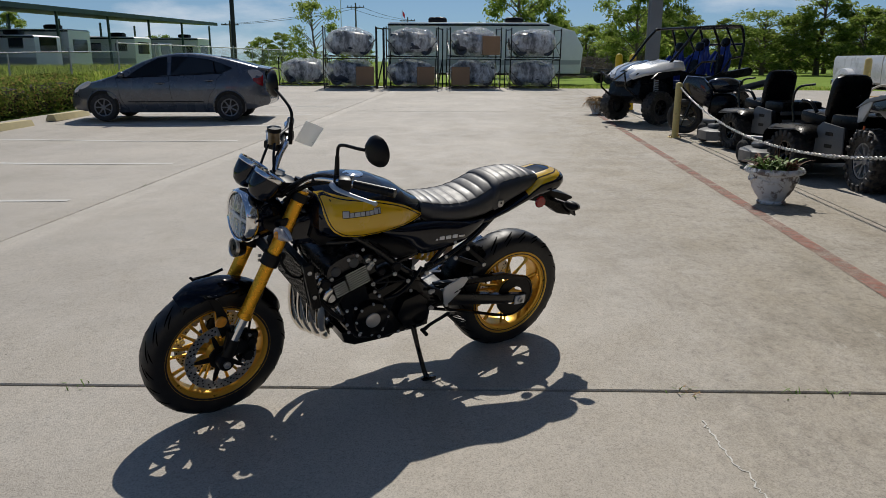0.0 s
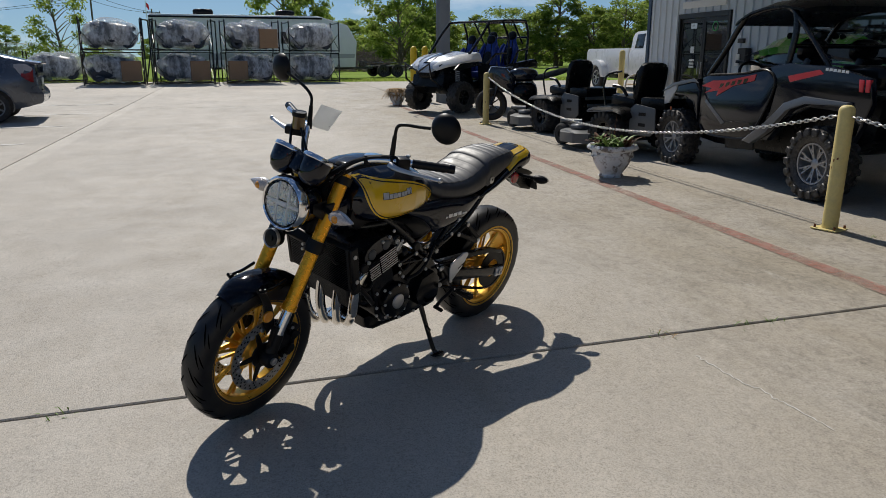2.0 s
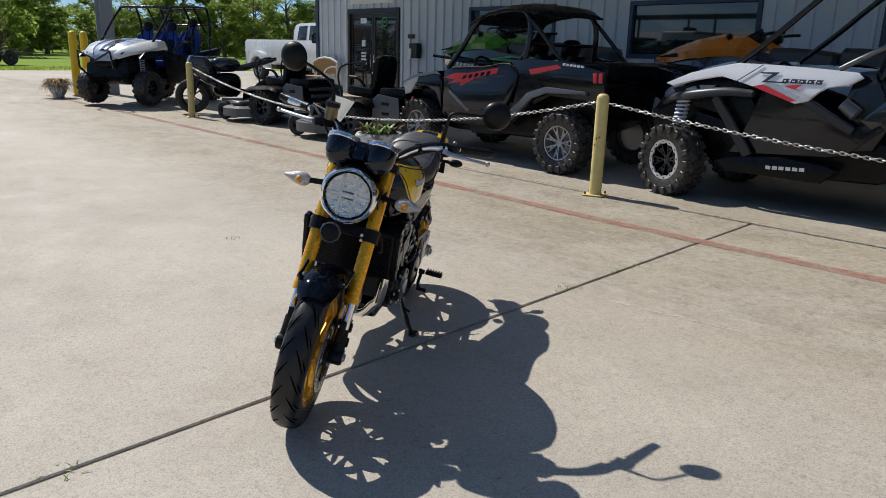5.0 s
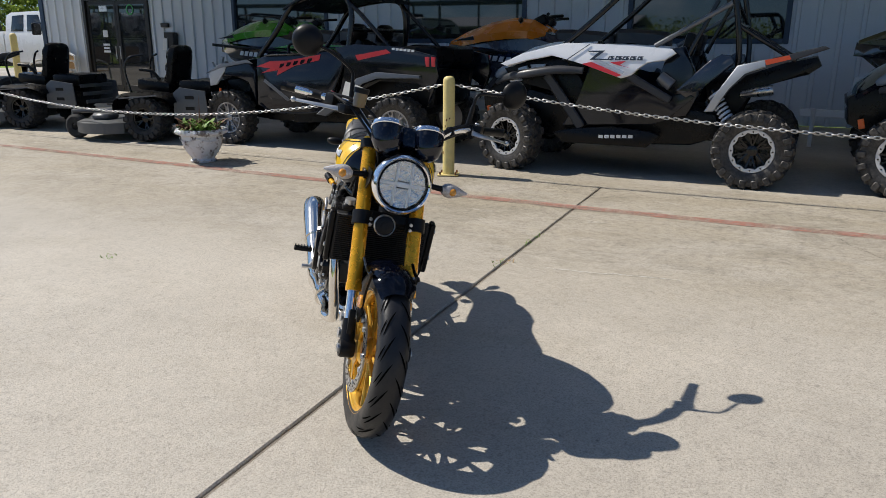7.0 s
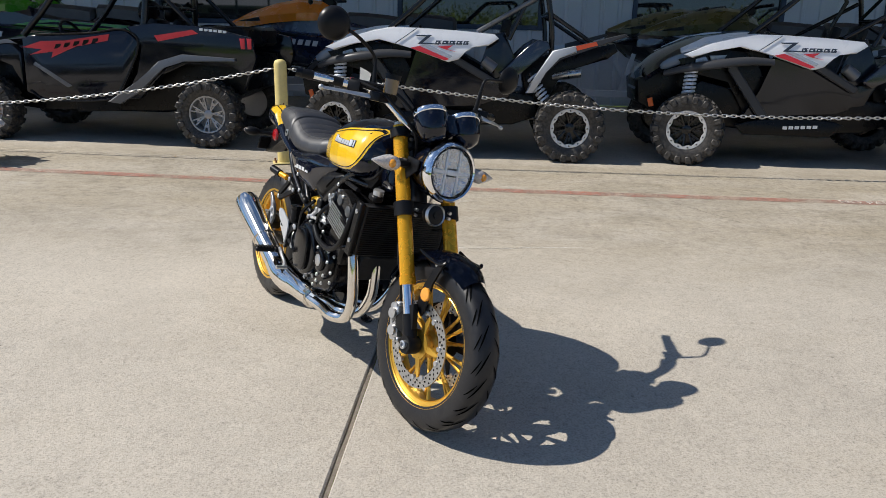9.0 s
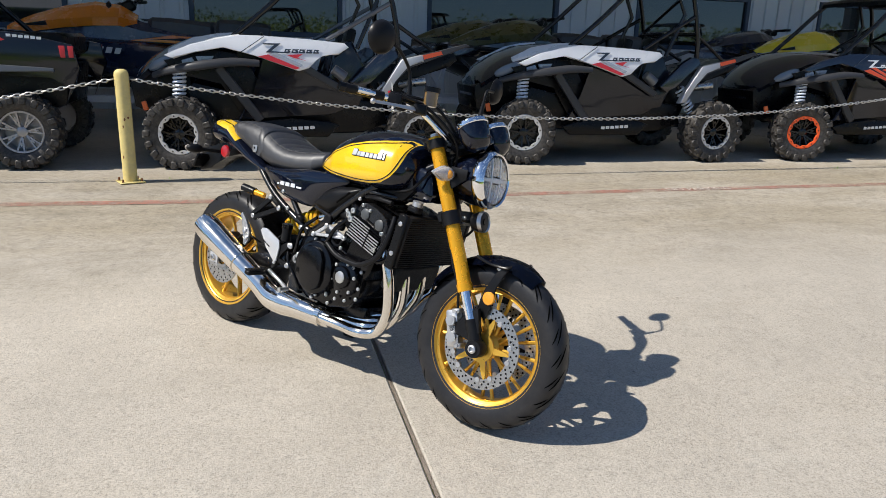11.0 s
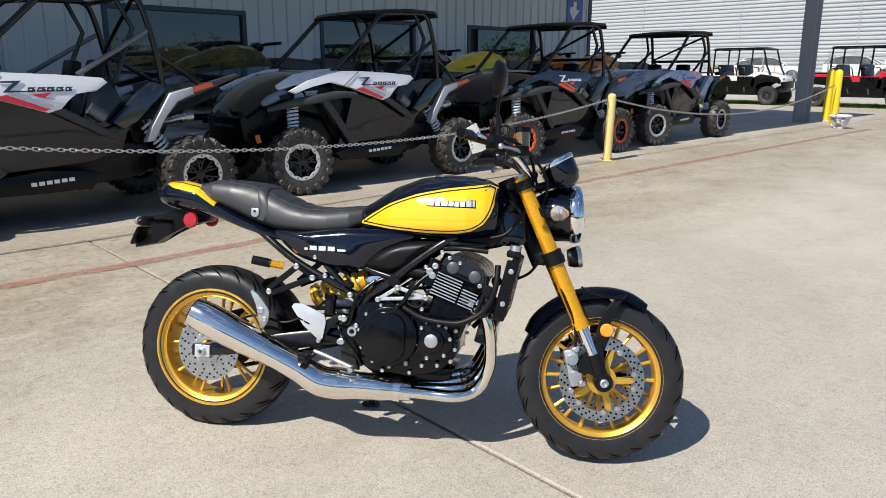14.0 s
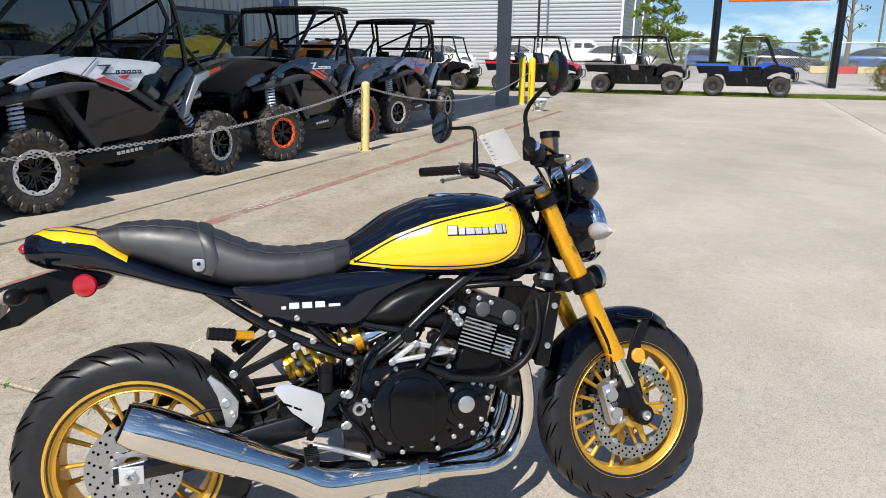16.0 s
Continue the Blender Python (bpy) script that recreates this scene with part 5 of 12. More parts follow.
# crankcase
bm = mesh()
plate(bm, [(0.585, 0.47), (0.60, 0.535), (0.70, 0.555), (0.80, 0.53), (0.93, 0.50), (0.965, 0.44), (0.955, 0.36), (0.90, 0.30), (0.80, 0.285), (0.66, 0.285), (0.59, 0.33), (0.57, 0.40)], 0.33, None, 0.02)
engine = bp("crankcase", bm, ENGINE, "satin black engine with finned cylinders")
bm = mesh()
plate(bm, [(0.66, 0.30), (0.95, 0.31), (0.93, 0.25), (0.88, 0.228), (0.70, 0.228), (0.66, 0.25)], 0.20, None, 0.015)
part("oil_sump", bm, ENGINE, engine)
# clutch cover with a raised flat
bm = mesh()
disc_y(bm, 0.722, 0.428, -0.15, -0.205, 0.108, 0.012, 44)
cc = part("clutch_cover", bm, ENGINE, engine)
bm = mesh()
plate(bm, [(0.66, 0.385), (0.675, 0.355), (0.70, 0.342), (0.745, 0.342), (0.772, 0.355), (0.787, 0.385), (0.787, 0.475), (0.772, 0.502), (0.745, 0.515), (0.70, 0.515), (0.675, 0.502), (0.66, 0.475)], 0.022, Matrix.Translation((0, -0.211, 0)), 0.007)
part("cover_plate", bm, ENGINE, cc)
for k in range(11):
    a = 2 * math.pi * (k + 0.3) / 11
    bolt(cc, 0.722 + 0.113 * math.cos(a), -0.172, 0.428 + 0.113 * math.sin(a), -1)
    bm = mesh()
    disc_y(bm, 0.722 + 0.111 * math.cos(a), 0.428 + 0.111 * math.sin(a), -0.15, -0.172, 0.013, 0.003, 12)
    part("bolt_boss", bm, ENGINE, cc)
# pulser cover
bm = mesh()
disc_y(bm, 0.882, 0.420, -0.15, -0.190, 0.070, 0.010)
pc = part("timing_cover", bm, ENGINE, engine)
bm = mesh()
disc_y(bm, 0.878, 0.424, -0.185, -0.203, 0.044, 0.006, 28)
part("timing_cap", bm, ENGINE, pc)
bm = mesh()
disc_y(bm, 0.878, 0.424, -0.20, -0.206, 0.024, 0.002, 24)
part("silver_disc", bm, ALU, pc)
for k in range(6):
    a = 2 * math.pi * (k + 0.2) / 6
    bolt(pc, 0.882 + 0.062 * math.cos(a), -0.190, 0.420 + 0.062 * math.sin(a), -1, 0.007)
# left covers
bm = mesh()
disc_y(bm, 0.845, 0.402, 0.15, 0.195, 0.082, 0.012)
gc = part("generator_cover", bm, ENGINE, engine)
bm = mesh()
disc_y(bm, 0.845, 0.402, 0.19, 0.202, 0.034, 0.003, 28)
part("silver_disc", bm, ALU, gc)
for k in range(8):
    a = 2 * math.pi * k / 8
    bolt(gc, 0.845 + 0.075 * math.cos(a), 0.188, 0.402 + 0.075 * math.sin(a), 1)
bm = mesh()
plate(bm, [(0.57, 0.36), (0.60, 0.33), (0.69, 0.335), (0.73, 0.40), (0.70, 0.47), (0.62, 0.49), (0.575, 0.45)], 0.05, Matrix.Translation((0, 0.175, 0)), 0.012)
part("sprocket_cover", bm, ENGINE, engine)
# cylinder block, leaning forward; local z up the bores
CAM_METAL = pbr("dark_cast_metal", (0.05, 0.05, 0.053), 0.26, 0.8, var=0.15, scale=12, fine=260, bump=0.05)
CY = at(0.913, 0, 0.487, 0, 20, 0)
bm = mesh()
box(bm, 0.146, 0.335, 0.15, CY @ at(0.004, 0, 0.035), 0.012)
cyl = part("cylinder_block", bm, ENGINE, engine)
for k in range(8):
    bm = mesh()
    box(bm, 0.166, 0.368, 0.0042, CY @ at(-0.003, 0, 0.084 + 0.0108 * k), 0.0012)
    fin = part("cooling_fin", bm, ENGINE, cyl)
    for s in (-1, 1):
        # machined edges, broken by the stud boss
        for x0, x1 in ((-0.083, 0.012), (0.020, 0.077)):
            if k > 5 and x0 > 0:
                continue
            bm = mesh()
            box(bm, x1 - x0, 0.0018, 0.0044, CY @ at((x0 + x1) / 2, s * 0.1848, 0.084 + 0.0108 * k))
            part("fin_edge", bm, ALU, fin)
bm = mesh()
box(bm, 0.160, 0.345, 0.040, CY @ at(-0.002, 0, 0.180), 0.010, 2)
head = part("cylinder_head", bm, ENGINE, engine)
bm = mesh()
loft(bm, [[CY @ Vector((x, y, z)) for x, z in ((-0.084, 0.188), (-0.080, 0.214), (-0.058, 0.232), (-0.020, 0.238), (0.028, 0.236), (0.060, 0.228), (0.080, 0.206), (0.084, 0.180))] for y in (-0.176, -0.170, 0.170, 0.176)])
part("cam_cover", bm, CAM_METAL, head)
for s in (-1, 1):
    for dx in (-0.041, 0.042):
        bm = mesh()
        lathe(bm, [(0, 0), (0.0215, 0), (0.0215, 0.007), (0.017, 0.010), (0, 0.010)], CY @ at(dx, s * 0.172, 0.193, -90 * s, 0, 0), 24)
        part("cam_cap", bm, STEEL_GREY, head)
    for dx, dz, r in ((-0.100, 0.175, 0.011), (-0.112, 0.150, 0.012), (-0.097, 0.140, 0.012), (0.066, 0.100, 0.009), (0.070, 0.172, 0.008), (-0.064, 0.220, 0.007)):
        bm = mesh()
        lathe(bm, [(0, 0), (r, 0), (r, 0.008), (r * 0.6, 0.009), (r * 0.55, 0.004), (0, 0.004)], CY @ at(dx, s * 0.176, dz, -90 * s, 0, 0), 12)
        part("bolt", bm, ALU, head)
    bm = mesh()
    box(bm, 0.050, 0.030, 0.100, CY @ at(-0.104, s * 0.160, 0.145), 0.008)
    part("head_bracket", bm, ENGINE, head)
# throttle bodies and intake tubes behind the head
for y in (-0.125, -0.042, 0.042, 0.125):
    bm = mesh()
    rod(bm, (0.86, y, 0.645), (0.75, y, 0.665), 0.024, seg=16)
    bp("intake_tube", bm, MATT)
bm = mesh()
blob(bm, 0.20, 0.26, 0.13, at(0.68, 0, 0.700), 20, 12, 4)
bp("airbox", bm, BLACK_PLASTIC)

# frame tubes
for s in (-1, 1):
    y = s * 0.135
    for pts, r in (([(1.135, s * 0.045, 0.90), (1.04, s * 0.10, 0.838), (0.92, y, 0.778), (0.80, y * 1.06, 0.692), (0.705, y * 1.06, 0.610), (0.615, y, 0.545)], 0.0175),
                   ([(1.15, s * 0.04, 0.80), (1.07, s * 0.10, 0.765), (0.96, y, 0.765), (0.90, y, 0.768)], 0.013),
                   ([(0.635, y, 0.565), (0.600, y, 0.500), (0.585, y, 0.40), (0.595, y, 0.30)], 0.023),
                   ([(0.600, y, 0.555), (0.47, s * 0.138, 0.612), (0.336, s * 0.130, 0.680), (0.20, s * 0.11, 0.775)], 0.0135),
                   ([(0.61, y, 0.525), (0.50, s * 0.125, 0.625), (0.43, s * 0.12, 0.70)], 0.012),
                   ([(0.72, y, 0.630), (0.60, s * 0.12, 0.665), (0.48, s * 0.12, 0.74)], 0.012)):
        bm = mesh()
        tube(bm, spline(pts, 6), r, 12)
        bp("frame_tube", bm, BLACK_STEEL)
    bm = mesh()
    lathe(bm, [(0, 0), (0.022, 0), (0.022, 0.008), (0.018, 0.012), (0, 0.012)], at(0.729, s * 0.158, 0.623, -90 * s, 0, 0), 20)
    bp("frame_plug", bm, MATT)
    # engine hanger
    bm = mesh()
    for (xa, za), (xb, zb), w in (((0.677, 0.555), (0.746, 0.601), 0.014), ((0.677, 0.555), (0.848, 0.571), 0.013), ((0.746, 0.601), (0.848, 0.571), 0.014)):
        bar(bm, (xa, s * 0.172, za), (xb, s * 0.172, zb), 0.014, w, 0.003)
    hg = bp("engine_hanger", bm, SILVER if s < 0 else ENGINE)
    for x, z in ((0.677, 0.555), (0.848, 0.571), (0.746, 0.601)):
        bolt(hg, x, s * 0.180, z, s, 0.010)
    # pivot plate
    bm = mesh()
    plate(bm, [(0.545, 0.30), (0.535, 0.40), (0.55, 0.47), (0.60, 0.53), (0.635, 0.52), (0.60, 0.45), (0.60, 0.36), (0.61, 0.29)], 0.032, Matrix.Translation((0, s * 0.148, 0)), 0.008)
    pv = bp("pivot_plate", bm, BLACK_STEEL)
    bm = mesh()
    lathe(bm, [(0.008, 0), (0.017, 0), (0.019, 0.004), (0.017, 0.010), (0.010, 0.010), (0.008, 0.004)], at(0.584, s * 0.166, 0.432, -90 * s, 0, 0), 20)
    part("pivot_nut", bm, ALU, pv)
    # rider's foot rest bracket, heel plate, peg
    bm = mesh()
    plate(bm, [(0.455, 0.36), (0.475, 0.385), (0.500, 0.44), (0.545, 0.470), (0.550, 0.490), (0.53, 0.492), (0.478, 0.462), (0.455, 0.40), (0.44, 0.365)], 0.018, Matrix.Translation((0, s * 0.172, 0)), 0.004)
    plate(bm, [(0.455, 0.40), (0.54, 0.385), (0.55, 0.40), (0.46, 0.42)], 0.018, Matrix.Translation((0, s * 0.1715, 0)), 0.004)
    rest = bp("foot_rest_bracket", bm, MATT)
    for x, z in ((0.542, 0.480), (0.54, 0.393), (0.463, 0.392), (0.462, 0.447)):
        bolt(rest, x, s * 0.180, z, s, 0.009)
    bm = mesh()
    plate(bm, [(0.360, 0.510), (0.370, 0.522), (0.398, 0.524), (0.450, 0.503), (0.484, 0.488), (0.491, 0.462), (0.480, 0.402), (0.468, 0.394), (0.405, 0.446)], 0.007, Matrix.Translation((0, s * 0.186, 0)), 0.002)
    hp = part("heel_plate", bm, SILVER, rest, "silver heel guard")
    for x, z in ((0.395, 0.468), (0.42, 0.456)):
        bm = mesh()
        box(bm, 0.022, 0.002, 0.005, at(x, s * 0.190, z, 0, 25, 0))
        part("slot", bm, GROOVE, hp)
    bm = mesh()
    tube(bm, [(0.45, s * 0.185, 0.345), (0.447, s * 0.215, 0.345)], 0.012, 8)
    box(bm, 0.034, 0.085, 0.020, at(0.445, s * 0.262, 0.347), 0.005)
    peg = part("foot_peg", bm, MATT, rest)
    for k in range(6):
        bm = mesh()
        box(bm, 0.034, 0.006, 0.006, at(0.445, s * (0.228 + 0.014 * k), 0.360))
        part("peg_rib", bm, MATT, peg)
    # passenger peg bracket
    bm = mesh()
    for a, b, w in (((0.426, 0.616), (0.266, 0.548), 0.022), ((0.364, 0.654), (0.256, 0.562), 0.022), ((0.426, 0.616), (0.364, 0.654), 0.014)):
        bar(bm, (a[0], s * 0.150, a[1]), (b[0], s * 0.158, b[1]), 0.014, w, 0.003)
    pb = bp("passenger_peg_bracket", bm, MATT)
    for x, z in ((0.426, 0.616), (0.364, 0.654), (0.262, 0.556)):
        bolt(pb, x, s * 0.160, z, s, 0.011)
    if s < 0:
        bm = mesh()
        rod(bm, (0.315, -0.155, 0.652), (0.268, -0.170, 0.660), 0.013, seg=14)
        part("peg_hinge", bm, GOLD, pb)
        bm = mesh()
        tube(bm, [Vector((0.268, -0.170, 0.660)).lerp(Vector((0.205, -0.186, 0.672)), k / 10) for k in range(11)], [0.0175, 0.0155] * 5 + [0.0165], 14)
        part("passenger_peg", bm, MATT, pb)
    # swinging arm
    bm = mesh()
    rows = []
    for x, z, h, w, yy in ((0.60, 0.412, 0.045, 0.03, 0.10), (0.50, 0.400, 0.065, 0.034, 0.118), (0.30, 0.368, 0.060, 0.034, 0.125), (0.10, 0.330, 0.050, 0.032, 0.128), (-0.045, 0.313, 0.044, 0.026, 0.128)):
        c = 0.25
        rows.append([(x, s * yy + w / 2 * a, z + h / 2 * b) for a, b in ((-1, -1 + c), (-1 + c, -1), (1 - c, -1), (1, -1 + c), (1, 1 - c), (1 - c, 1), (-1 + c, 1), (-1, 1 - c))])
    loft(bm, rows)
    sa = bp("swinging_arm", bm, BLACK_STEEL)
    bm = mesh()
    plate(bm, [(-0.03, 0.290), (0.03, 0.290), (0.03, 0.336), (-0.03, 0.336)], 0.010, Matrix.Translation((0, s * 0.146, 0)), 0.003)
    ax = part("axle_plate", bm, SILVER, sa)
    bm = mesh()
    lathe(bm, [(0.005, 0), (0.016, 0), (0.016, 0.010), (0.009, 0.012), (0.007, 0.004)], at(0, s * 0.150, 0.313, -90 * s, 0, 0), 6 if s < 0 else 20)
    part("axle_nut", bm, ALU, ax)
# cross beam of the swinging arm
bm = mesh()
rod(bm, (0.56, -0.12, 0.41), (0.56, 0.12, 0.41), 0.03, seg=16)
box(bm, 0.10, 0.24, 0.04, at(0.42, 0, 0.395), 0.01)
bp("swing_beam", bm, BLACK_STEEL)
# chain guard and rear hugger
bm = mesh()
plate(bm, [(0.10, 0.462), (0.50, 0.480), (0.50, 0.470), (0.30, 0.450), (0.10, 0.440), (-0.02, 0.405), (-0.04, 0.42)], 0.03, Matrix.Translation((0, 0.112, 0)), 0.006)
bp("chain_guard", bm, BLACK_PLASTIC)
bm = mesh()
rows = []
for k in range(14):
    a = radians(14 + 40 * k / 13)
    rows.append([(0.345 * math.cos(a) + 0.0 + (0.01 if abs(b) < 0.5 else 0), 0.095 * b, 0.313 + (0.345 - 0.03 * abs(b) ** 3) * math.sin(a)) for b in np.linspace(-1, 1, 9)])
loft(bm, rows, closed=False)
bmesh.ops.solidify(bm, geom=bm.faces[:], thickness=0.004)
bp("rear_hugger", bm, BLACK_PLASTIC)
# rear caliper and hoses
bm = mesh()
box(bm, 0.085, 0.05, 0.05, at(0.085, -0.098, 0.405, 0, 35, 0), 0.010, 2)
bp("rear_caliper", bm, MATT)
bm = mesh()
tube(bm, spline([(0.10, -0.115, 0.42), (0.20, -0.13, 0.46), (0.32, -0.125, 0.44), (0.43, -0.13, 0.50), (0.47, -0.14, 0.53)], 6), 0.005, 8)
bp("brake_hose", bm, MATT)
# muffler hanger
bm = mesh()
plate(bm, [(0.196, 0.552), (0.206, 0.562), (0.230, 0.540), (0.250, 0.520), (0.262, 0.496), (0.272, 0.486), (0.268, 0.448), (0.250, 0.420), (0.236, 0.424), (0.232, 0.470), (0.220, 0.505)], 0.012, Matrix.Translation((0, -0.172, 0)), 0.003)
mh = bp("muffler_hanger", bm, ALU)
bolt(mh, 0.240, -0.178, 0.486, -1, 0.013)
bolt(mh, 0.256, -0.178, 0.455, -1, 0.009)

# shock absorber, lying forward, with its coil spring
S0, S1 = Vector((0.395, -0.055, 0.535)), Vector((0.690, -0.075, 0.638))
bm = mesh()
rod(bm, S0, S0.lerp(S1, 0.55), 0.013, seg=14)
rod(bm, S0.lerp(S1, 0.58), S1, 0.028, seg=20)
sh = bp("shock_absorber", bm, ALU, "shock absorber with yellow coil spring")
bm = mesh()
d = (S1 - S0).normalized()
u = d.orthogonal().normalized()
v = d.cross(u)
pts = [S0.lerp(S1, 0.06 + 0.60 * k / 90) + (u * math.cos(2 * math.pi * 6 * k / 90) + v * math.sin(2 * math.pi * 6 * k / 90)) * 0.036 for k in range(91)]
tube(bm, pts, 0.0082, 8)
part("coil_spring", bm, SPRING, sh)
bm = mesh()
rod(bm, S0.lerp(S1, 0.66), S0.lerp(S1, 0.73), 0.042, seg=24)
part("spring_collar", bm, GOLD, sh)
bm = mesh()
rod(bm, S0.lerp(S1, 0.02), S0.lerp(S1, 0.06), 0.040, seg=24)
part("spring_seat", bm, GOLD, sh)
bm = mesh()
rod(bm, S0.lerp(S1, 0.78) + Vector((0, -0.01, -0.005)), S0.lerp(S1, 0.96) + Vector((0, -0.01, -0.005)), 0.032, seg=18)
part("shock_body", bm, CHROME, sh)
# remote reservoir, brake master cylinder
bm = mesh()
rod(bm, (0.497, -0.165, 0.490), (0.500, -0.165, 0.545), 0.020, seg=18)
rr = bp("rear_reservoir", bm, MATT)
bm = mesh()
rod(bm, (0.500, -0.165, 0.545), (0.501, -0.165, 0.562), 0.024, seg=18)
part("reservoir_cap", bm, ENGINE, rr)
bm = mesh()
rod(bm, (0.463, -0.165, 0.38), (0.470, -0.165, 0.48), 0.012, seg=12)
bp("rear_master_cylinder", bm, MATT)
# brake pedal and gear lever
for s in (-1, 1):
    bm = mesh()
    tube(bm, spline([(0.455, s * 0.195, 0.355), (0.50, s * 0.205, 0.345), (0.56, s * 0.210, 0.325), (0.605, s * 0.225, 0.312)], 6), [0.009, 0.008, 0.008, 0.010], 10)
    rod(bm, (0.605, s * 0.215, 0.312), (0.607, s * 0.262, 0.312), 0.009, seg=12)
    bp("brake_pedal" if s < 0 else "gear_lever", bm, ALU if s < 0 else MATT, "bare metal foot lever" if s < 0 else "black foot lever")

# exhaust: four headers, link pipes, collector and megaphone
for k, y in enumerate((-0.150, -0.052, 0.052, 0.150)):
    low = -0.155 + 0.042 * k
    up = 0.018 * k
    pts = [(0.975, y, 0.565), (1.035, y, 0.560), (1.066, y, 0.500), (1.082 - 0.006 * k, y * 0.94, 0.400), (1.074 - 0.010 * k, y * 0.82 - 0.005, 0.310 + up), (1.030 - 0.008 * k, y * 0.62 - 0.03, 0.240 + up), (0.96, low * 0.9 - 0.01, 0.222 + up), (0.86, low * 0.75 - 0.03, 0.222 + up * 0.6), (0.76, low * 0.45 - 0.095, 0.230)]
    bm = mesh()
    tube(bm, spline(pts, 8), 0.0215, 16)
    ex = bp("exhaust_header", bm, EXHAUST, "polished steel exhaust header")
    bm = mesh()
    rod(bm, (0.980, y, 0.566), (1.000, y, 0.566), 0.032, seg=18)
    part("header_flange", bm, MATT, ex)
bm = mesh()
tube(bm, spline([(0.80, -0.135, 0.226), (0.70, -0.150, 0.232), (0.60, -0.160, 0.236)], 6), [0.036, 0.046, 0.050], 24)
col = bp("exhaust_collector", bm, EXHAUST)
for x in (0.755, 0.69):
    bm = mesh()
    rod(bm, (x - 0.012, -0.146, 0.232), (x + 0.012, -0.145, 0.231), 0.047, seg=24)
    part("exhaust_clamp", bm, EXHAUST, col)
bm = mesh()
tube(bm, spline([(0.62, -0.158, 0.235), (0.54, -0.166, 0.236), (0.47, -0.175, 0.246), (0.40, -0.186, 0.285), (0.33, -0.196, 0.320), (0.262, -0.203, 0.352)], 8), [0.048, 0.056, 0.055, 0.050, 0.047, 0.049], 28)
bp("exhaust_midpipe", bm, EXHAUST)
bm = mesh()
M0, M1 = Vector((0.265, -0.203, 0.351)), Vector((0.004, -0.222, 0.474))
tube(bm, [M0.lerp(M1, k / 10) for k in range(11)], [0.0515, 0.053, 0.0545, 0.056, 0.0575, 0.059, 0.060, 0.0605, 0.060, 0.058, 0.052], 32, caps=False)
mu = bp("muffler", bm, EXHAUST, "polished megaphone muffler")
bm = mesh()
d = (M1 - M0).normalized()
tube(bm, [M1 - d * 0.0, M1 + d * 0.006, M1 - d * 0.012, M1 - d * 0.07], [0.052, 0.046, 0.040, 0.036], 28)
part("muffler_tip", bm, MATT, mu)
bm = mesh()
tube(bm, [M0 - d * 0.004, M0 + d * 0.004], 0.0535, 28)
part("muffler_band", bm, EXHAUST, mu)

# radiator with side shrouds
RA = at(1.132, 0, 0.614, 0, 12, 0)
bm = mesh()
box(bm, 0.030, 0.36, 0.200, RA, 0.004)
ra = bp("radiator", bm, RADIATOR, "black radiator behind the fork")
for k in range(23):
    bm = mesh()
    box(bm, 0.004, 0.34, 0.0022, RA @ at(0.0165, 0, -0.093 + 0.0085 * k))
    part("radiator_fin", bm, ENGINE, ra)
for s in (-1, 1):
    bm = mesh()
    box(bm, 0.042, 0.022, 0.212, RA @ at(-0.004, s * 0.192, 0), 0.005)
    shd = part("radiator_shroud", bm, BLACK_PLASTIC, ra)
    for dz in (-0.045, 0.070):
        bm = mesh()
        lathe(bm, [(0, 0), (0.009, 0), (0.009, 0.004), (0, 0.006)], RA @ at(-0.002, s * 0.204, dz, -90 * s, 0, 0), 12)
        part("bolt", bm, ALU, shd)
bm = mesh()
rod(bm, (1.150, -0.135, 0.742), (1.154, -0.135, 0.768), 0.020, seg=16)
rc = bp("radiator_cap", bm, ALU)
bm = mesh()
box(bm, 0.05, 0.04, 0.025, at(1.148, -0.14, 0.738, 0, 10, 0), 0.006)
bp("radiator_neck", bm, MATT)
for s, pts in ((-1, [(1.098, -0.185, 0.700), (1.096, -0.200, 0.640), (1.080, -0.206, 0.580), (1.046, -0.208, 0.531), (0.990, -0.208, 0.500), (0.944, -0.207, 0.492), (0.845, -0.200, 0.502), (0.772, -0.190, 0.535)]), (-1, [(1.06, -0.17, 0.745), (0.98, -0.165, 0.750), (0.90, -0.14, 0.745)]), (1, [(1.09, 0.17, 0.54), (1.04, 0.19, 0.48), (0.98, 0.17, 0.42)]),
               (-1, [(1.06, -0.175, 0.66), (1.055, -0.18, 0.60), (1.03, -0.18, 0.53)])):
    bm = mesh()
    tube(bm, spline(pts, 7), 0.0105 if len(pts) > 3 or s > 0 else 0.009, 10)
    bp("coolant_hose", bm, MATT)
bm = mesh()
box(bm, 0.06, 0.26, 0.10, at(1.06, 0.0, 0.46, 0, 14, 0), 0.006)
bp("oil_cooler", bm, RADIATOR)
# lower fairing piece between engine and radiator
for s in (-1, 1):
    bm = mesh()
    lathe(bm, [(0, 0), (0.021, 0), (0.021, 0.01), (0.017, 0.014), (0, 0.014)], at(1.066, s * 0.178, 0.607, -90 * s, 0, 0), 20)
    bp("hose_cover", bm, MATT)
# glossy covers beside the steering head
for s in (-1, 1):
    bm = mesh()
    pillow(bm, [(1.085, 0.885), (1.13, 0.885), (1.165, 0.868), (1.182, 0.815), (1.178, 0.772), (1.125, 0.764), (1.072, 0.770), (1.085, 0.820)], 0.098, 0.012, s)
    bp("neck_cover", bm, NIGHT)
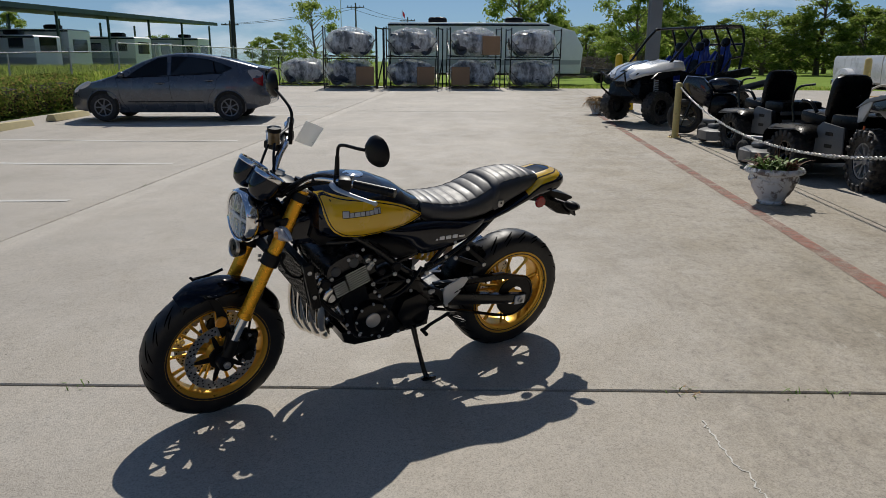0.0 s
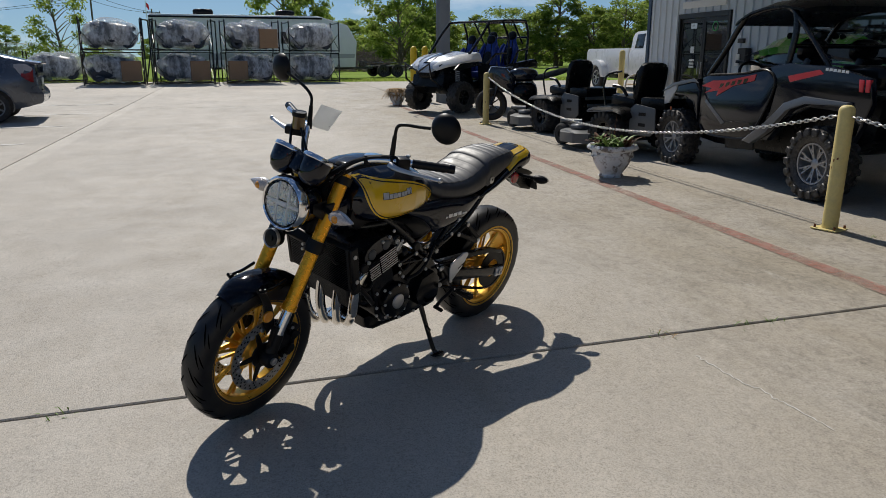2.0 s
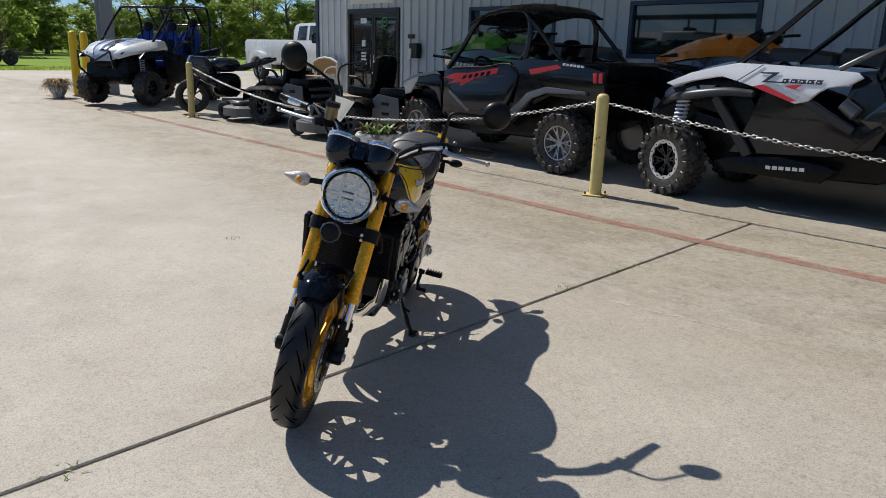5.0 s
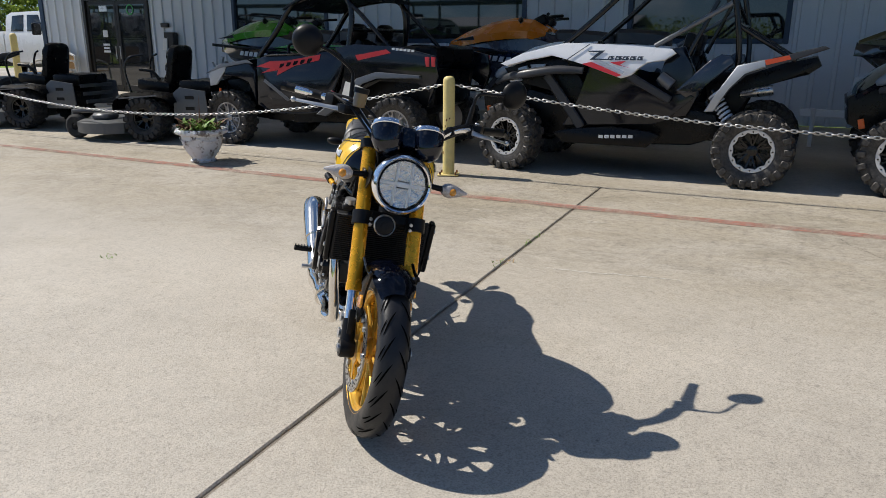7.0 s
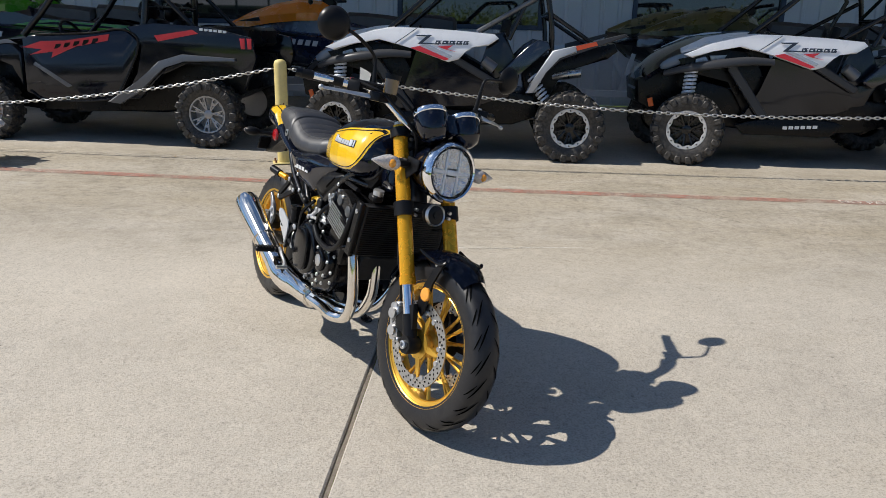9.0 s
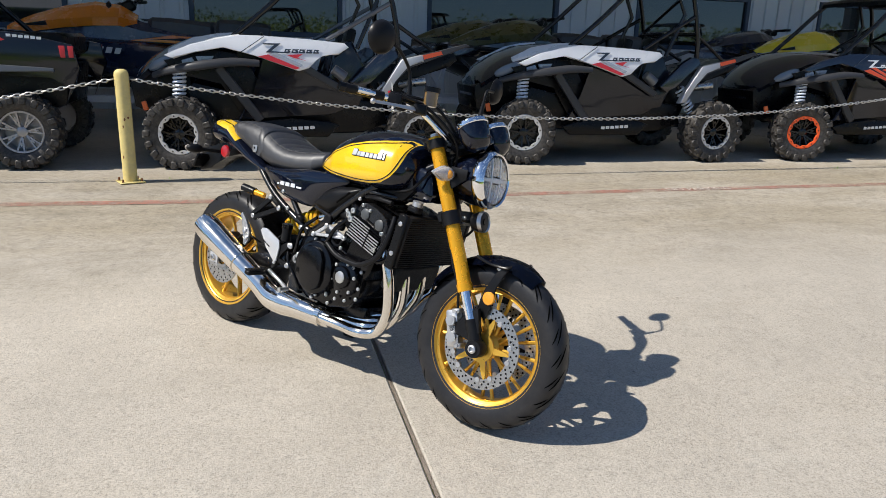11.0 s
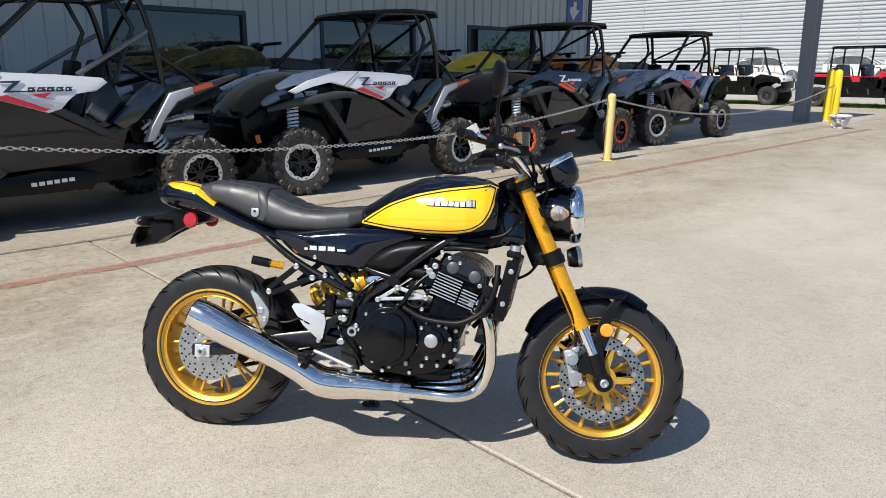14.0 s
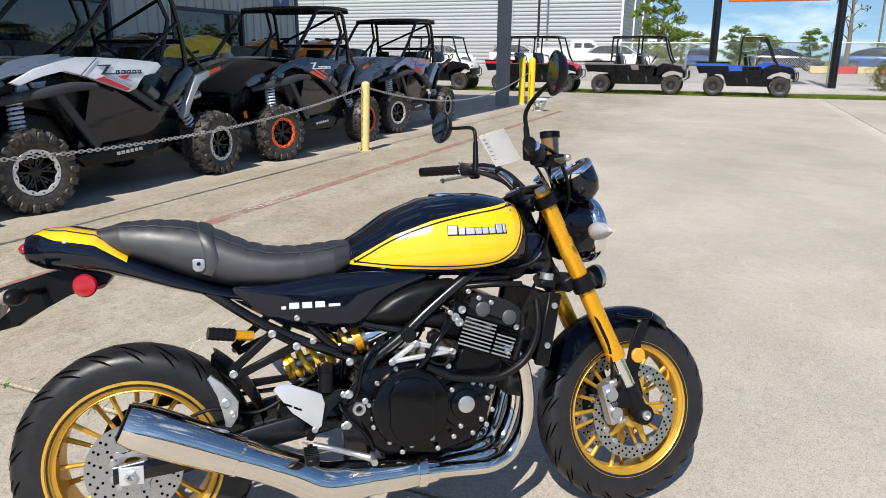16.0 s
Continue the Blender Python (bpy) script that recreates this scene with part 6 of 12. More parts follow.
# side stand
bm = mesh()
tube(bm, spline([(0.600, 0.125, 0.290), (0.590, 0.165, 0.20), (0.572, 0.215, 0.085), (0.565, 0.232, 0.060)], 5), [0.014, 0.011, 0.011, 0.013], 10)
ss = bp("side_stand", bm, BLACK_STEEL, "black side stand folded down")
bm = mesh()
blob(bm, 0.075, 0.045, 0.016, at(0.560, 0.238, 0.056, 13, 0, 0), 14, 8, 3)
part("stand_foot", bm, BLACK_STEEL, ss)
bm = mesh()
tube(bm, [(0.590, 0.17, 0.19), (0.600, 0.205, 0.18)], 0.006, 8)
part("stand_tang", bm, BLACK_STEEL, ss)
bm = mesh()
box(bm, 0.07, 0.04, 0.06, at(0.605, 0.115, 0.295), 0.01)
bp("stand_bracket", bm, BLACK_STEEL)

# hoses, wiring and bolts about the engine
for pts, r in (([(0.86, -0.165, 0.66), (0.80, -0.185, 0.60), (0.76, -0.180, 0.54), (0.70, -0.165, 0.50)], 0.008), ([(0.98, -0.150, 0.56), (1.03, -0.175, 0.52), (1.09, -0.170, 0.55), (1.13, -0.150, 0.62)], 0.012),
               ([(0.52, -0.160, 0.47), (0.55, -0.185, 0.42), (0.60, -0.180, 0.36), (0.62, -0.165, 0.31)], 0.006), ([(0.66, -0.155, 0.62), (0.60, -0.175, 0.56), (0.58, -0.175, 0.48), (0.55, -0.160, 0.44)], 0.007),
               ([(0.60, 0.160, 0.60), (0.66, 0.180, 0.54), (0.72, 0.185, 0.50), (0.78, 0.170, 0.48)], 0.008), ([(0.96, 0.150, 0.55), (1.02, 0.172, 0.50), (1.08, 0.170, 0.53), (1.13, 0.150, 0.60)], 0.012)):
    bm = mesh()
    tube(bm, spline(pts, 7), r, 10)
    bp("hose", bm, ENGINE)
for s in (-1, 1):
    for x, z, y in ((0.965, 0.70, 0.176), (0.90, 0.735, 0.172), (0.845, 0.68, 0.176), (0.785, 0.33, 0.170), (0.70, 0.30, 0.168), (0.62, 0.405, 0.176), (0.655, 0.50, 0.172), (0.945, 0.35, 0.168), (0.96, 0.46, 0.172)):
        bolt(engine, x, s * y, z, s, 0.0075)

for s in (-1, 1):
    for x, z, y, r in ((0.566, 0.560, 0.150, 0.011), (0.556, 0.479, 0.182, 0.012), (0.549, 0.396, 0.182, 0.012), (0.600, 0.455, 0.176, 0.009), (0.640, 0.600, 0.152, 0.009), (0.470, 0.625, 0.150, 0.009), (0.430, 0.690, 0.150, 0.008),
                       (0.836, 0.530, 0.176, 0.008), (0.812, 0.505, 0.176, 0.008), (0.845, 0.330, 0.180, 0.007), (0.925, 0.470, 0.182, 0.007), (0.960, 0.395, 0.178, 0.007), (0.900, 0.335, 0.182, 0.007), (0.800, 0.300, 0.172, 0.007)):
        bolt(bike, x, s * y, z, s, r)
    # wiring clips and plugs behind the cylinders
    for x, z, w, h in ((0.800, 0.610, 0.035, 0.030), (0.842, 0.640, 0.028, 0.034), (0.560, 0.600, 0.040, 0.024)):
        bm = mesh()
        box(bm, w, 0.026, h, at(x, s * 0.155, z, 0, 18, 0), 0.006)
        bp("wiring_plug", bm, MATT)
    bm = mesh()
    tube(bm, spline([(0.80, s * 0.160, 0.600), (0.775, s * 0.172, 0.575), (0.79, s * 0.178, 0.545), (0.83, s * 0.182, 0.540), (0.86, s * 0.180, 0.60)], 6), 0.005, 8)
    bp("wiring", bm, MATT)

# ---- off-road buggies and their wheels ----
WHITE_PANEL = pbr("white_plastic_panel", (0.84, 0.85, 0.87), 0.3, var=0.05, scale=3, coat=0.4)
GREY_PANEL = pbr("silver_grey_panel", (0.13, 0.135, 0.145), 0.35, 0.2, var=0.08, scale=3, coat=0.3)
SILVER_BLUE = pbr("silver_blue_panel", (0.36, 0.42, 0.52), 0.3, 0.2, var=0.05, scale=3, coat=0.5)
BLACK_PANEL = pbr("black_gloss_panel", (0.007, 0.009, 0.018), 0.14, var=0.15, scale=3, coat=0.9)
CHARCOAL = pbr("charcoal_panel", (0.006, 0.0075, 0.013), 0.09, var=0.12, scale=4, fine=150, bump=0.01, dust=0.006, spec=0.5)
RED_GRAPHIC = pbr("red_graphic", (0.62, 0.035, 0.045), 0.35, var=0.05)
ORANGE_GRAPHIC = pbr("orange_graphic", (0.80, 0.10, 0.03), 0.35, var=0.05)
DARK_GRAPHIC = pbr("dark_graphic", (0.03, 0.04, 0.06), 0.35, var=0.05)
BLUE_GRAPHIC = pbr("blue_graphic", (0.04, 0.14, 0.42), 0.35, var=0.05)
FLARE = pbr("grey_fender_flare", (0.045, 0.046, 0.050), 0.36, var=0.1, spec=0.3)
SPRING_GREY = pbr("pale_coil_spring", (0.62, 0.68, 0.78), 0.4, 0.1)
MUD_TYRE = pbr("knobbly_tyre", (0.020, 0.018, 0.017), 0.50, var=0.35, scale=14, fine=140, bump=0.2, dust=0.26)
RING_SILVER = pbr("machined_ring", (0.66, 0.66, 0.67), 0.35, 0.55, var=0.08)
PALE_GREY = pbr("pale_silver_panel", (0.48, 0.49, 0.51), 0.35, 0.3, var=0.08, scale=3, coat=0.3)
WHEEL_GREY = pbr("grey_alloy_wheel", (0.38, 0.38, 0.39), 0.35, 0.6, var=0.12)
RING_ORANGE = pbr("orange_ring", (0.80, 0.10, 0.02), 0.35, var=0.06)
ORANGE_TAG = pbr("orange_reflector", (0.90, 0.16, 0.03), 0.3)


def tyre_mesh(r, w, rim, lugs=18):
    """A knobbly tyre about z, with staggered tread blocks and shoulder lugs."""
    bm = mesh()
    knobs = mesh()
    h = w / 2
    lathe(bm, [(rim, -h * 0.80), (rim + 0.02, -h * 0.92), (rim + (r - rim) * 0.55, -h), (r - 0.035, -h * 0.93), (r - 0.018, -h * 0.6), (r - 0.014, 0), (r - 0.018, h * 0.6), (r - 0.035, h * 0.93), (rim + (r - rim) * 0.55, h), (rim + 0.02, h * 0.92), (rim, h * 0.80)], None, 40)
    for i in range(lugs):
        a = 2 * math.pi * i / lugs
        for row, (z, dz, da, off) in enumerate(((-0.30, 0.42, 0.13, 0.0), (0.30, 0.42, 0.13, 0.5), (-0.80, 0.30, 0.10, 0.25), (0.80, 0.30, 0.10, 0.75))):
            b = a + off * 2 * math.pi / lugs
            rr = r - 0.010 if row < 2 else r - 0.024
            box(knobs, 0.036, da * r, dz * h, Matrix.Rotation(b, 4, "Z") @ at(rr - 0.008, 0, z * h, 0, 0 if row < 2 else (14 if z > 0 else -14), 0) @ pose(0, 0, 0, 25 * (1 if row % 2 else -1), 0, 0))
        for s in (-1, 1):
            box(knobs, 0.070, 0.056, 0.040, Matrix.Rotation(a + (0.5 if s > 0 else 0) * 2 * math.pi / lugs, 4, "Z") @ at(r - 0.055, 0, s * h * 0.97), 0.008)
    return shaded(bm), shaded(knobs)


def rim_ring_mesh(rim, h):
    """A clamp ring with a scalloped inner edge."""
    bm = mesh()
    n = 96
    rows = []
    for i in range(n):
        a = 2 * math.pi * i / n
        scal = 0.5 - 0.5 * math.cos(12 * a)
        ri = rim - 0.031 + 0.013 * scal ** 2
        rows.append([(r * math.cos(a), r * math.sin(a), z) for r, z in ((ri, h - 0.012), (ri + 0.001, h + 0.006), (rim + 0.004, h + 0.008), (rim + 0.010, h), (rim + 0.006, h - 0.014))])
    loft(bm, rows + [rows[0]], closed=False)
    bmesh.ops.remove_doubles(bm, verts=bm.verts[:], dist=1e-5)
    return shaded(bm)


def dish_mesh(rim, h, spokes, wide):
    """A dished wheel with forked spokes."""
    bm = mesh()
    lathe(bm, [(rim, -h * 0.7), (rim - 0.004, h - 0.01), (rim - 0.02, h - 0.012), (rim - 0.024, -0.03)], None, 32)
    lathe(bm, [(rim - 0.02, -0.035), (0, -0.035)], None, 32)
    lathe(bm, [(0.05, h * 0.35), (0.045, h * 0.62), (0.03, h * 0.68), (0, h * 0.68)], None, 20)
    for i in range(spokes):
        a = 2 * math.pi * i / spokes
        for s in (-1, 1):
            bar(bm, (0.035 * math.cos(a), 0.035 * math.sin(a), h * 0.5), ((rim - 0.012) * math.cos(a + s * wide), (rim - 0.012) * math.sin(a + s * wide), h * 0.72), 0.014, 0.024)
        bar(bm, (0.5 * rim * math.cos(a + 0.5 * wide), 0.5 * rim * math.sin(a + 0.5 * wide), h * 0.62), (0.72 * rim * math.cos(a), 0.72 * rim * math.sin(a), h * 0.66), 0.011, 0.018)
        bar(bm, (0.5 * rim * math.cos(a - 0.5 * wide), 0.5 * rim * math.sin(a - 0.5 * wide), h * 0.62), (0.72 * rim * math.cos(a), 0.72 * rim * math.sin(a), h * 0.66), 0.011, 0.018)
    return shaded(bm)


WHEELS = {}


def buggy_wheel(parent, x, y, z, s, r=0.34, w=0.24, rim=0.185, ring=None, dish=None, tyre=None, spokes=6, wide=0.26, steer=0.0):
    """A wheel whose outer face looks to s along y."""
    key = (r, w, rim, spokes)
    if key not in WHEELS:
        WHEELS[key] = (tyre_mesh(r, w, rim), rim_ring_mesh(rim, w * 0.42), dish_mesh(rim, w * 0.42, spokes, wide))
    (t, kn), g, d = WHEELS[key]
    m = at(x, y, z, 0, 0, steer) @ at(0, 0, 0, -90 * s, 0, 0) @ at(0, 0, 0, 0, 0, 17 * x + 31 * s)
    t = t if not t.materials or t.materials[0] == (tyre or MUD_TYRE) else t.copy()
    wh = part("wheel", t, tyre or MUD_TYRE, parent, m=m)
    kn = kn if not kn.materials or kn.materials[0] == (tyre or MUD_TYRE) else kn.copy()
    tagged(part("tread", kn, tyre or MUD_TYRE, wh), kind="stuff")
    if ring is not None:
        gg = g.copy()
        gg.materials.clear()
        gg.materials.append(ring)
        ob = part("rim_ring", gg, ring, wh)
        for i in range(12):
            a = 2 * math.pi * i / 12
            if "dot" not in WHEELS:
                b2 = mesh()
                lathe(b2, [(0.0075, -0.001), (0.0075, 0.003), (0, 0.004)], None, 8)
                WHEELS["dot"] = shaded(b2)
            part("ring_bolt", WHEELS["dot"], DARK_FRAME, ob, m=Matrix.Translation(((rim - 0.012) * math.cos(a), (rim - 0.012) * math.sin(a), w * 0.42 + 0.007)))
    dd = d.copy()
    dd.materials.clear()
    dd.materials.append(dish or BLACK_STEEL)
    part("rim", dd, dish or BLACK_STEEL, wh)
    return wh


def coil(parent, a, b, r=0.043, wire=0.011, turns=9, ma=None):
    a, b = Vector(a), Vector(b)
    bm = mesh()
    rod(bm, a, b, 0.022, seg=12)
    ob = part("shock_absorber", bm, BLACK_STEEL, parent)
    d = (b - a).normalized()
    u = d.orthogonal().normalized()
    v = d.cross(u)
    bm = mesh()
    n = turns * 12
    tube(bm, [a.lerp(b, 0.08 + 0.78 * k / n) + (u * math.cos(2 * math.pi * turns * k / n) + v * math.sin(2 * math.pi * turns * k / n)) * r for k in range(n + 1)], wire, 6)
    part("coil_spring", bm, ma or SPRING_GREY, ob)


def cage_tube(parent, pts, r=0.024, smooth=True, name="cage_tube", ma=None):
    bm = mesh()
    tube(bm, spline(pts, 5) if smooth and len(pts) > 2 else pts, r, 10)
    return part(name, bm, ma or BLACK_STEEL, parent)


def sided(parent, name, outline, thick, y, ma, bevel=0.008, tilt=0, label=""):
    """The same plate on both sides of a vehicle."""
    for s in (-1, 1):
        bm = mesh()
        plate(bm, outline, thick, None, bevel)
        zc = sum(p[1] for p in outline) / len(outline)
        part(name, bm, ma, parent, label, Matrix.Translation((0, s * y, zc)) @ pose(0, 0, 0, s * tilt, 0, 0) @ Matrix.Translation((0, 0, -zc)))


def buggy_seat(parent, x, y, z, ma, h=0.75):
    bm = mesh()
    box(bm, 0.48, 0.46, 0.14, at(x + 0.20, y, z, 0, -8, 0), 0.05, 2)
    st = part("seat", bm, ma, parent)
    bm = mesh()
    box(bm, 0.12, 0.46, h * 0.72, at(x - 0.08, y, z + h * 0.36, 0, -14, 0), 0.05, 2)
    part("seat_back", bm, ma, st)
    bm = mesh()
    box(bm, 0.10, 0.26, 0.22, at(x - 0.20, y, z + h * 0.82, 0, -14, 0), 0.04, 2)
    part("headrest", bm, BLACK_PLASTIC, st)


def hood_loft(parent, rows, ma, label=""):
    """Rows of (x, half width, edge z, crown z)."""
    bm = mesh()
    rings = []
    for x, hw, ze, zc in rows:
        ring = []
        for j in range(13):
            b = -1 + 2 * j / 12
            ring.append((x, hw * b, ze + (zc - ze) * (1 - abs(b) ** 2.4)))
        rings.append(ring + [(x, hw * 0.9, ze - 0.06), (x, -hw * 0.9, ze - 0.06)])
    loft(bm, rings)
    return part("hood", bm, ma, parent, label, sharp=30)


def sport_buggy(m, hood, panel, ring, accent, mark, label, roof=True, fender=None, lettering=None):
    v = thing("sport_buggy", m, label, "buggy", "row of buggies under the canopy")
    wb = 2.27
    # belly, floor and rear frame
    bm = mesh()
    plate(bm, [(2.10, 0.44), (1.95, 0.36), (1.2, 0.31), (0.55, 0.33), (0.30, 0.42), (0.35, 0.62), (0.60, 0.66), (1.55, 0.60), (1.80, 0.72), (2.15, 0.80), (2.30, 0.66)], 1.05, None, 0.02)
    part("chassis", bm, BLACK_PLASTIC, v)
    hood_loft(v, [(2.72, 0.24, 0.74, 0.80), (2.66, 0.38, 0.82, 0.91), (2.54, 0.47, 0.92, 1.02), (2.38, 0.53, 1.03, 1.12), (2.15, 0.59, 1.13, 1.215), (1.88, 0.63, 1.185, 1.25), (1.68, 0.64, 1.20, 1.25)], hood)
    bm = mesh()
    plate(bm, [(2.73, 0.78), (2.70, 0.56), (2.52, 0.46), (2.15, 0.50), (2.20, 0.95), (2.52, 0.93)], 0.70, None, 0.03)
    part("grille", bm, BLACK_PLASTIC, v)
    sided(v, "side_panel", [(2.385, 1.045), (2.145, 1.150), (1.932, 1.200), (1.719, 1.243), (1.50, 1.240), (1.10, 1.222), (0.755, 1.196), (0.715, 1.158), (0.815, 1.090), (0.97, 1.082), (1.02, 1.035), (1.095, 0.958), (1.19, 0.930), (1.557, 1.052), (1.70, 1.090), (1.865, 1.140), (2.10, 1.095), (2.30, 1.018)], 0.045, 0.70, panel, 0.010, 8)
    if panel == WHITE_PANEL or panel == SILVER_BLUE:
        # pale wings either side of the hood
        for s in (-1, 1):
            bm = mesh()
            loft(bm, [[(x, s * y0, z0), (x, s * y1, z1), (x, s * y1 * 0.99, z1 - 0.03), (x, s * y0, z0 - 0.03)] for x, y0, z0, y1, z1 in ((2.36, 0.44, 1.100, 0.50, 1.070), (2.14, 0.42, 1.205, 0.610, 1.150), (1.92, 0.46, 1.252, 0.675, 1.205), (1.72, 0.50, 1.268, 0.690, 1.240))])
            part("hood_wing", bm, panel, v)
    # graphics on the side panels: a jagged stroke, slanting blocks, red flashes
    for s in (-1, 1):
        zc = 1.13
        tiltm = Matrix.Translation((0, s * 0.70, zc)) @ pose(0, 0, 0, s * 8, 0, 0) @ Matrix.Translation((0, s * 0.0245, -zc))
        marks = [([(1.560, 1.052), (1.470, 1.072), (1.180, 0.956), (1.222, 0.942)], accent), ([(1.455, 1.083), (1.400, 1.094), (1.150, 0.985), (1.172, 0.966)], PALE_GREY if panel == WHITE_PANEL else accent),
                 ([(1.295, 1.070), (1.150, 1.084), (1.205, 1.048), (1.105, 1.020), (1.240, 1.050)], accent),
                 ([(1.515, 1.172), (1.350, 1.176), (1.440, 1.103), (1.290, 1.098), (1.285, 1.088), (1.490, 1.090), (1.410, 1.160), (1.500, 1.162)], mark),
                 ([(1.502, 1.236), (1.498, 1.232), (1.706, 1.086), (1.712, 1.090)], DARK_GRAPHIC)]
        for k, w in enumerate((0.054, 0.062, 0.058, 0.056, 0.050)):
            x = 1.322 - 0.067 * k
            if s < 0:
                x = 2.30 - x
            marks.append(([(x, 1.092), (x - 0.012, 1.126), (x - w - 0.012, 1.126), (x - w * 0.75 - 0.010, 1.114), (x - w - 0.004, 1.104), (x - w, 1.092)], mark))
            marks.append(([(x - 0.016, 1.104), (x - 0.019, 1.113), (x - w * 0.62, 1.113), (x - w * 0.6, 1.104)], panel))
        for j, (outline, ma) in enumerate(marks):
            bm = mesh()
            plate(bm, outline, 0.003 if ma != panel else 0.0042)
            part("graphic_stripe" if j < 5 else "graphic_block", bm, ma, v, m=tiltm)
        # flat dark plate standing in for the shaded open recess under the panel
        bm = mesh()
        plate(bm, [(1.76, 0.46), (1.27, 0.50), (0.90, 0.51), (0.762, 0.565), (0.54, 0.775), (0.62, 0.82), (0.76, 0.76), (1.08, 0.955), (1.20, 0.94), (1.52, 1.04), (1.60, 0.72)], 0.05, Matrix.Translation((0, s * 0.60, 0)), 0.012)
        part("door", bm, CHARCOAL, v)
        bm = mesh()
        tube(bm, [(0.855, s * 0.63, 0.955), (0.745, s * 0.63, 0.875)], [0.050, 0.056], 14)
        part("bolster_pad", bm, GREY_PANEL, v)
        # lens pieces beside the nose
        for outline in ([(2.235, 0.955), (2.240, 1.005), (2.150, 1.030), (2.120, 0.985)], [(2.095, 0.995), (2.115, 1.040), (1.955, 1.048), (1.985, 0.995)]):
            bm = mesh()
            plate(bm, outline, 0.03, Matrix.Translation((0, s * 0.595, 0)), 0.006)
            part("headlight_lens", bm, SILVER_BLUE, v)
    # brow bars, fenders
    fe = fender or FLARE
    for s in (-1, 1):
        bm = mesh()
        tube(bm, spline([(2.50, s * 0.50, 0.86), (2.32, s * 0.64, 0.920), (2.10, s * 0.72, 0.960), (1.80, s * 0.73, 1.000), (1.55, s * 0.72, 0.995)], 5), [0.030, 0.042, 0.048, 0.045, 0.035], 10, flat=0.8)
        part("fender_flare", bm, FLARE, v)
        bm = mesh()
        blob(bm, 0.30, 0.08, 0.10, at(2.42, s * 0.50, 0.975, 0, 25, -s * 24), 16, 8, 2.3)
        lamp = part("headlight", bm, glass_like("lamp_cover", (0.10, 0.13, 0.17), 0.06) if "lamp" not in WHEELS else WHEELS["lamp"], v)
        WHEELS.setdefault("lamp", lamp.data.materials[0])
        bm = mesh()
        bar(bm, (1.92, s * 0.66, 0.95), (1.55, s * 0.67, 0.46), 0.045, 0.085, 0.01)
        part("front_strut", bm, FLARE, v)
        bm = mesh()
        plate(bm, [(2.40, 1.00), (1.95, 1.10), (1.75, 1.08), (1.62, 0.93), (1.50, 0.70), (1.55, 0.52), (1.72, 0.50), (1.90, 0.80), (2.30, 0.88)], 0.02, Matrix.Translation((0, s * 0.56, 0)), 0.005)
        part("wheel_well", bm, BLACK_PLASTIC, v)
        bm = mesh()
        tube(bm, [(2.0, s * 0.3, 0.5), (wb, s * 0.56, 0.40)], 0.022, 8)
        tube(bm, [(2.4, s * 0.3, 0.5), (wb, s * 0.56, 0.40)], 0.022, 8)
        part("suspension_arm", bm, BLACK_STEEL, v)
        bm = mesh()
        tube(bm, [(0.75, s * 0.42, 0.44), (0.0, s * 0.56, 0.37)], 0.028, 8)
        part("trailing_arm", bm, BLACK_STEEL, v)
        coil(v, (2.26, s * 0.58, 0.97), (2.29, s * 0.62, 0.50), 0.052, 0.013, 10)
        coil(v, (0.40, s * 0.56, 0.84), (0.16, s * 0.62, 0.46), 0.048, 0.012)
        # sill with lettering as plain bars
        bm = mesh()
        plate(bm, [(1.83, 0.40), (1.66, 0.448), (1.27, 0.485), (0.894, 0.455), (0.80, 0.42), (0.92, 0.305), (1.73, 0.310)], 0.06, Matrix.Translation((0, s * 0.665, 0)), 0.012)
        sill = part("sill", bm, BLACK_PLASTIC, v)
        for k in range(6):
            bm = mesh()
            x = 1.35 - 0.056 * k
            box(bm, 0.042, 0.002, 0.030, at(x, s * 0.6965, 0.392 + 0.003 * (k - 2)))
            part("lettering_bar", bm, DECAL, sill)
        # lower door bar and bucket side
        bm = mesh()
        bar(bm, (1.14, s * 0.69, 0.965), (0.74, s * 0.67, 0.745), 0.045, 0.070, 0.012)
        part("door_bar", bm, FLARE, v)
        bm = mesh()
        plate(bm, [(0.80, 1.20), (0.66, 1.22), (0.56, 1.00), (0.50, 0.80), (0.60, 0.60), (0.90, 0.55), (0.92, 0.80)], 0.10, Matrix.Translation((0, s * 0.54, 0)), 0.03)
        part("side_bolster", bm, CHARCOAL, v)
        bm = mesh()
        plate(bm, [(0.70, 0.835), (0.66, 0.865), (0.45, 1.085), (0.34, 1.155), (0.25, 1.142), (0.22, 1.075), (0.50, 0.835), (0.605, 0.772)], 0.08, Matrix.Translation((0, s * 0.65, 0)), 0.018)
        part("intake_pod", bm, BLACK_PANEL if panel == WHITE_PANEL else panel, v)
        # rear fender with a red lamp strip
        bm = mesh()
        plate(bm, [(0.42, 0.66), (0.36, 0.78), (0.19, 1.05), (0.05, 1.09), (-0.46, 1.225), (-0.50, 1.205), (-0.10, 1.06), (0.13, 0.99), (0.24, 0.86), (0.36, 0.67)], 0.07, Matrix.Translation((0, s * 0.66, 0)), 0.014)
        rf = part("rear_fender", bm, fe, v)
        if panel == WHITE_PANEL:
            bm = mesh()
            plate(bm, [(0.44, 0.655), (0.375, 0.78), (0.20, 1.060), (-0.02, 1.110), (-0.03, 1.045), (0.14, 1.005), (0.25, 0.86), (0.36, 0.66)], 0.078, Matrix.Translation((0, s * 0.66, 0)), 0.014)
            part("fender_blade", bm, PALE_GREY, rf)
        bm = mesh()
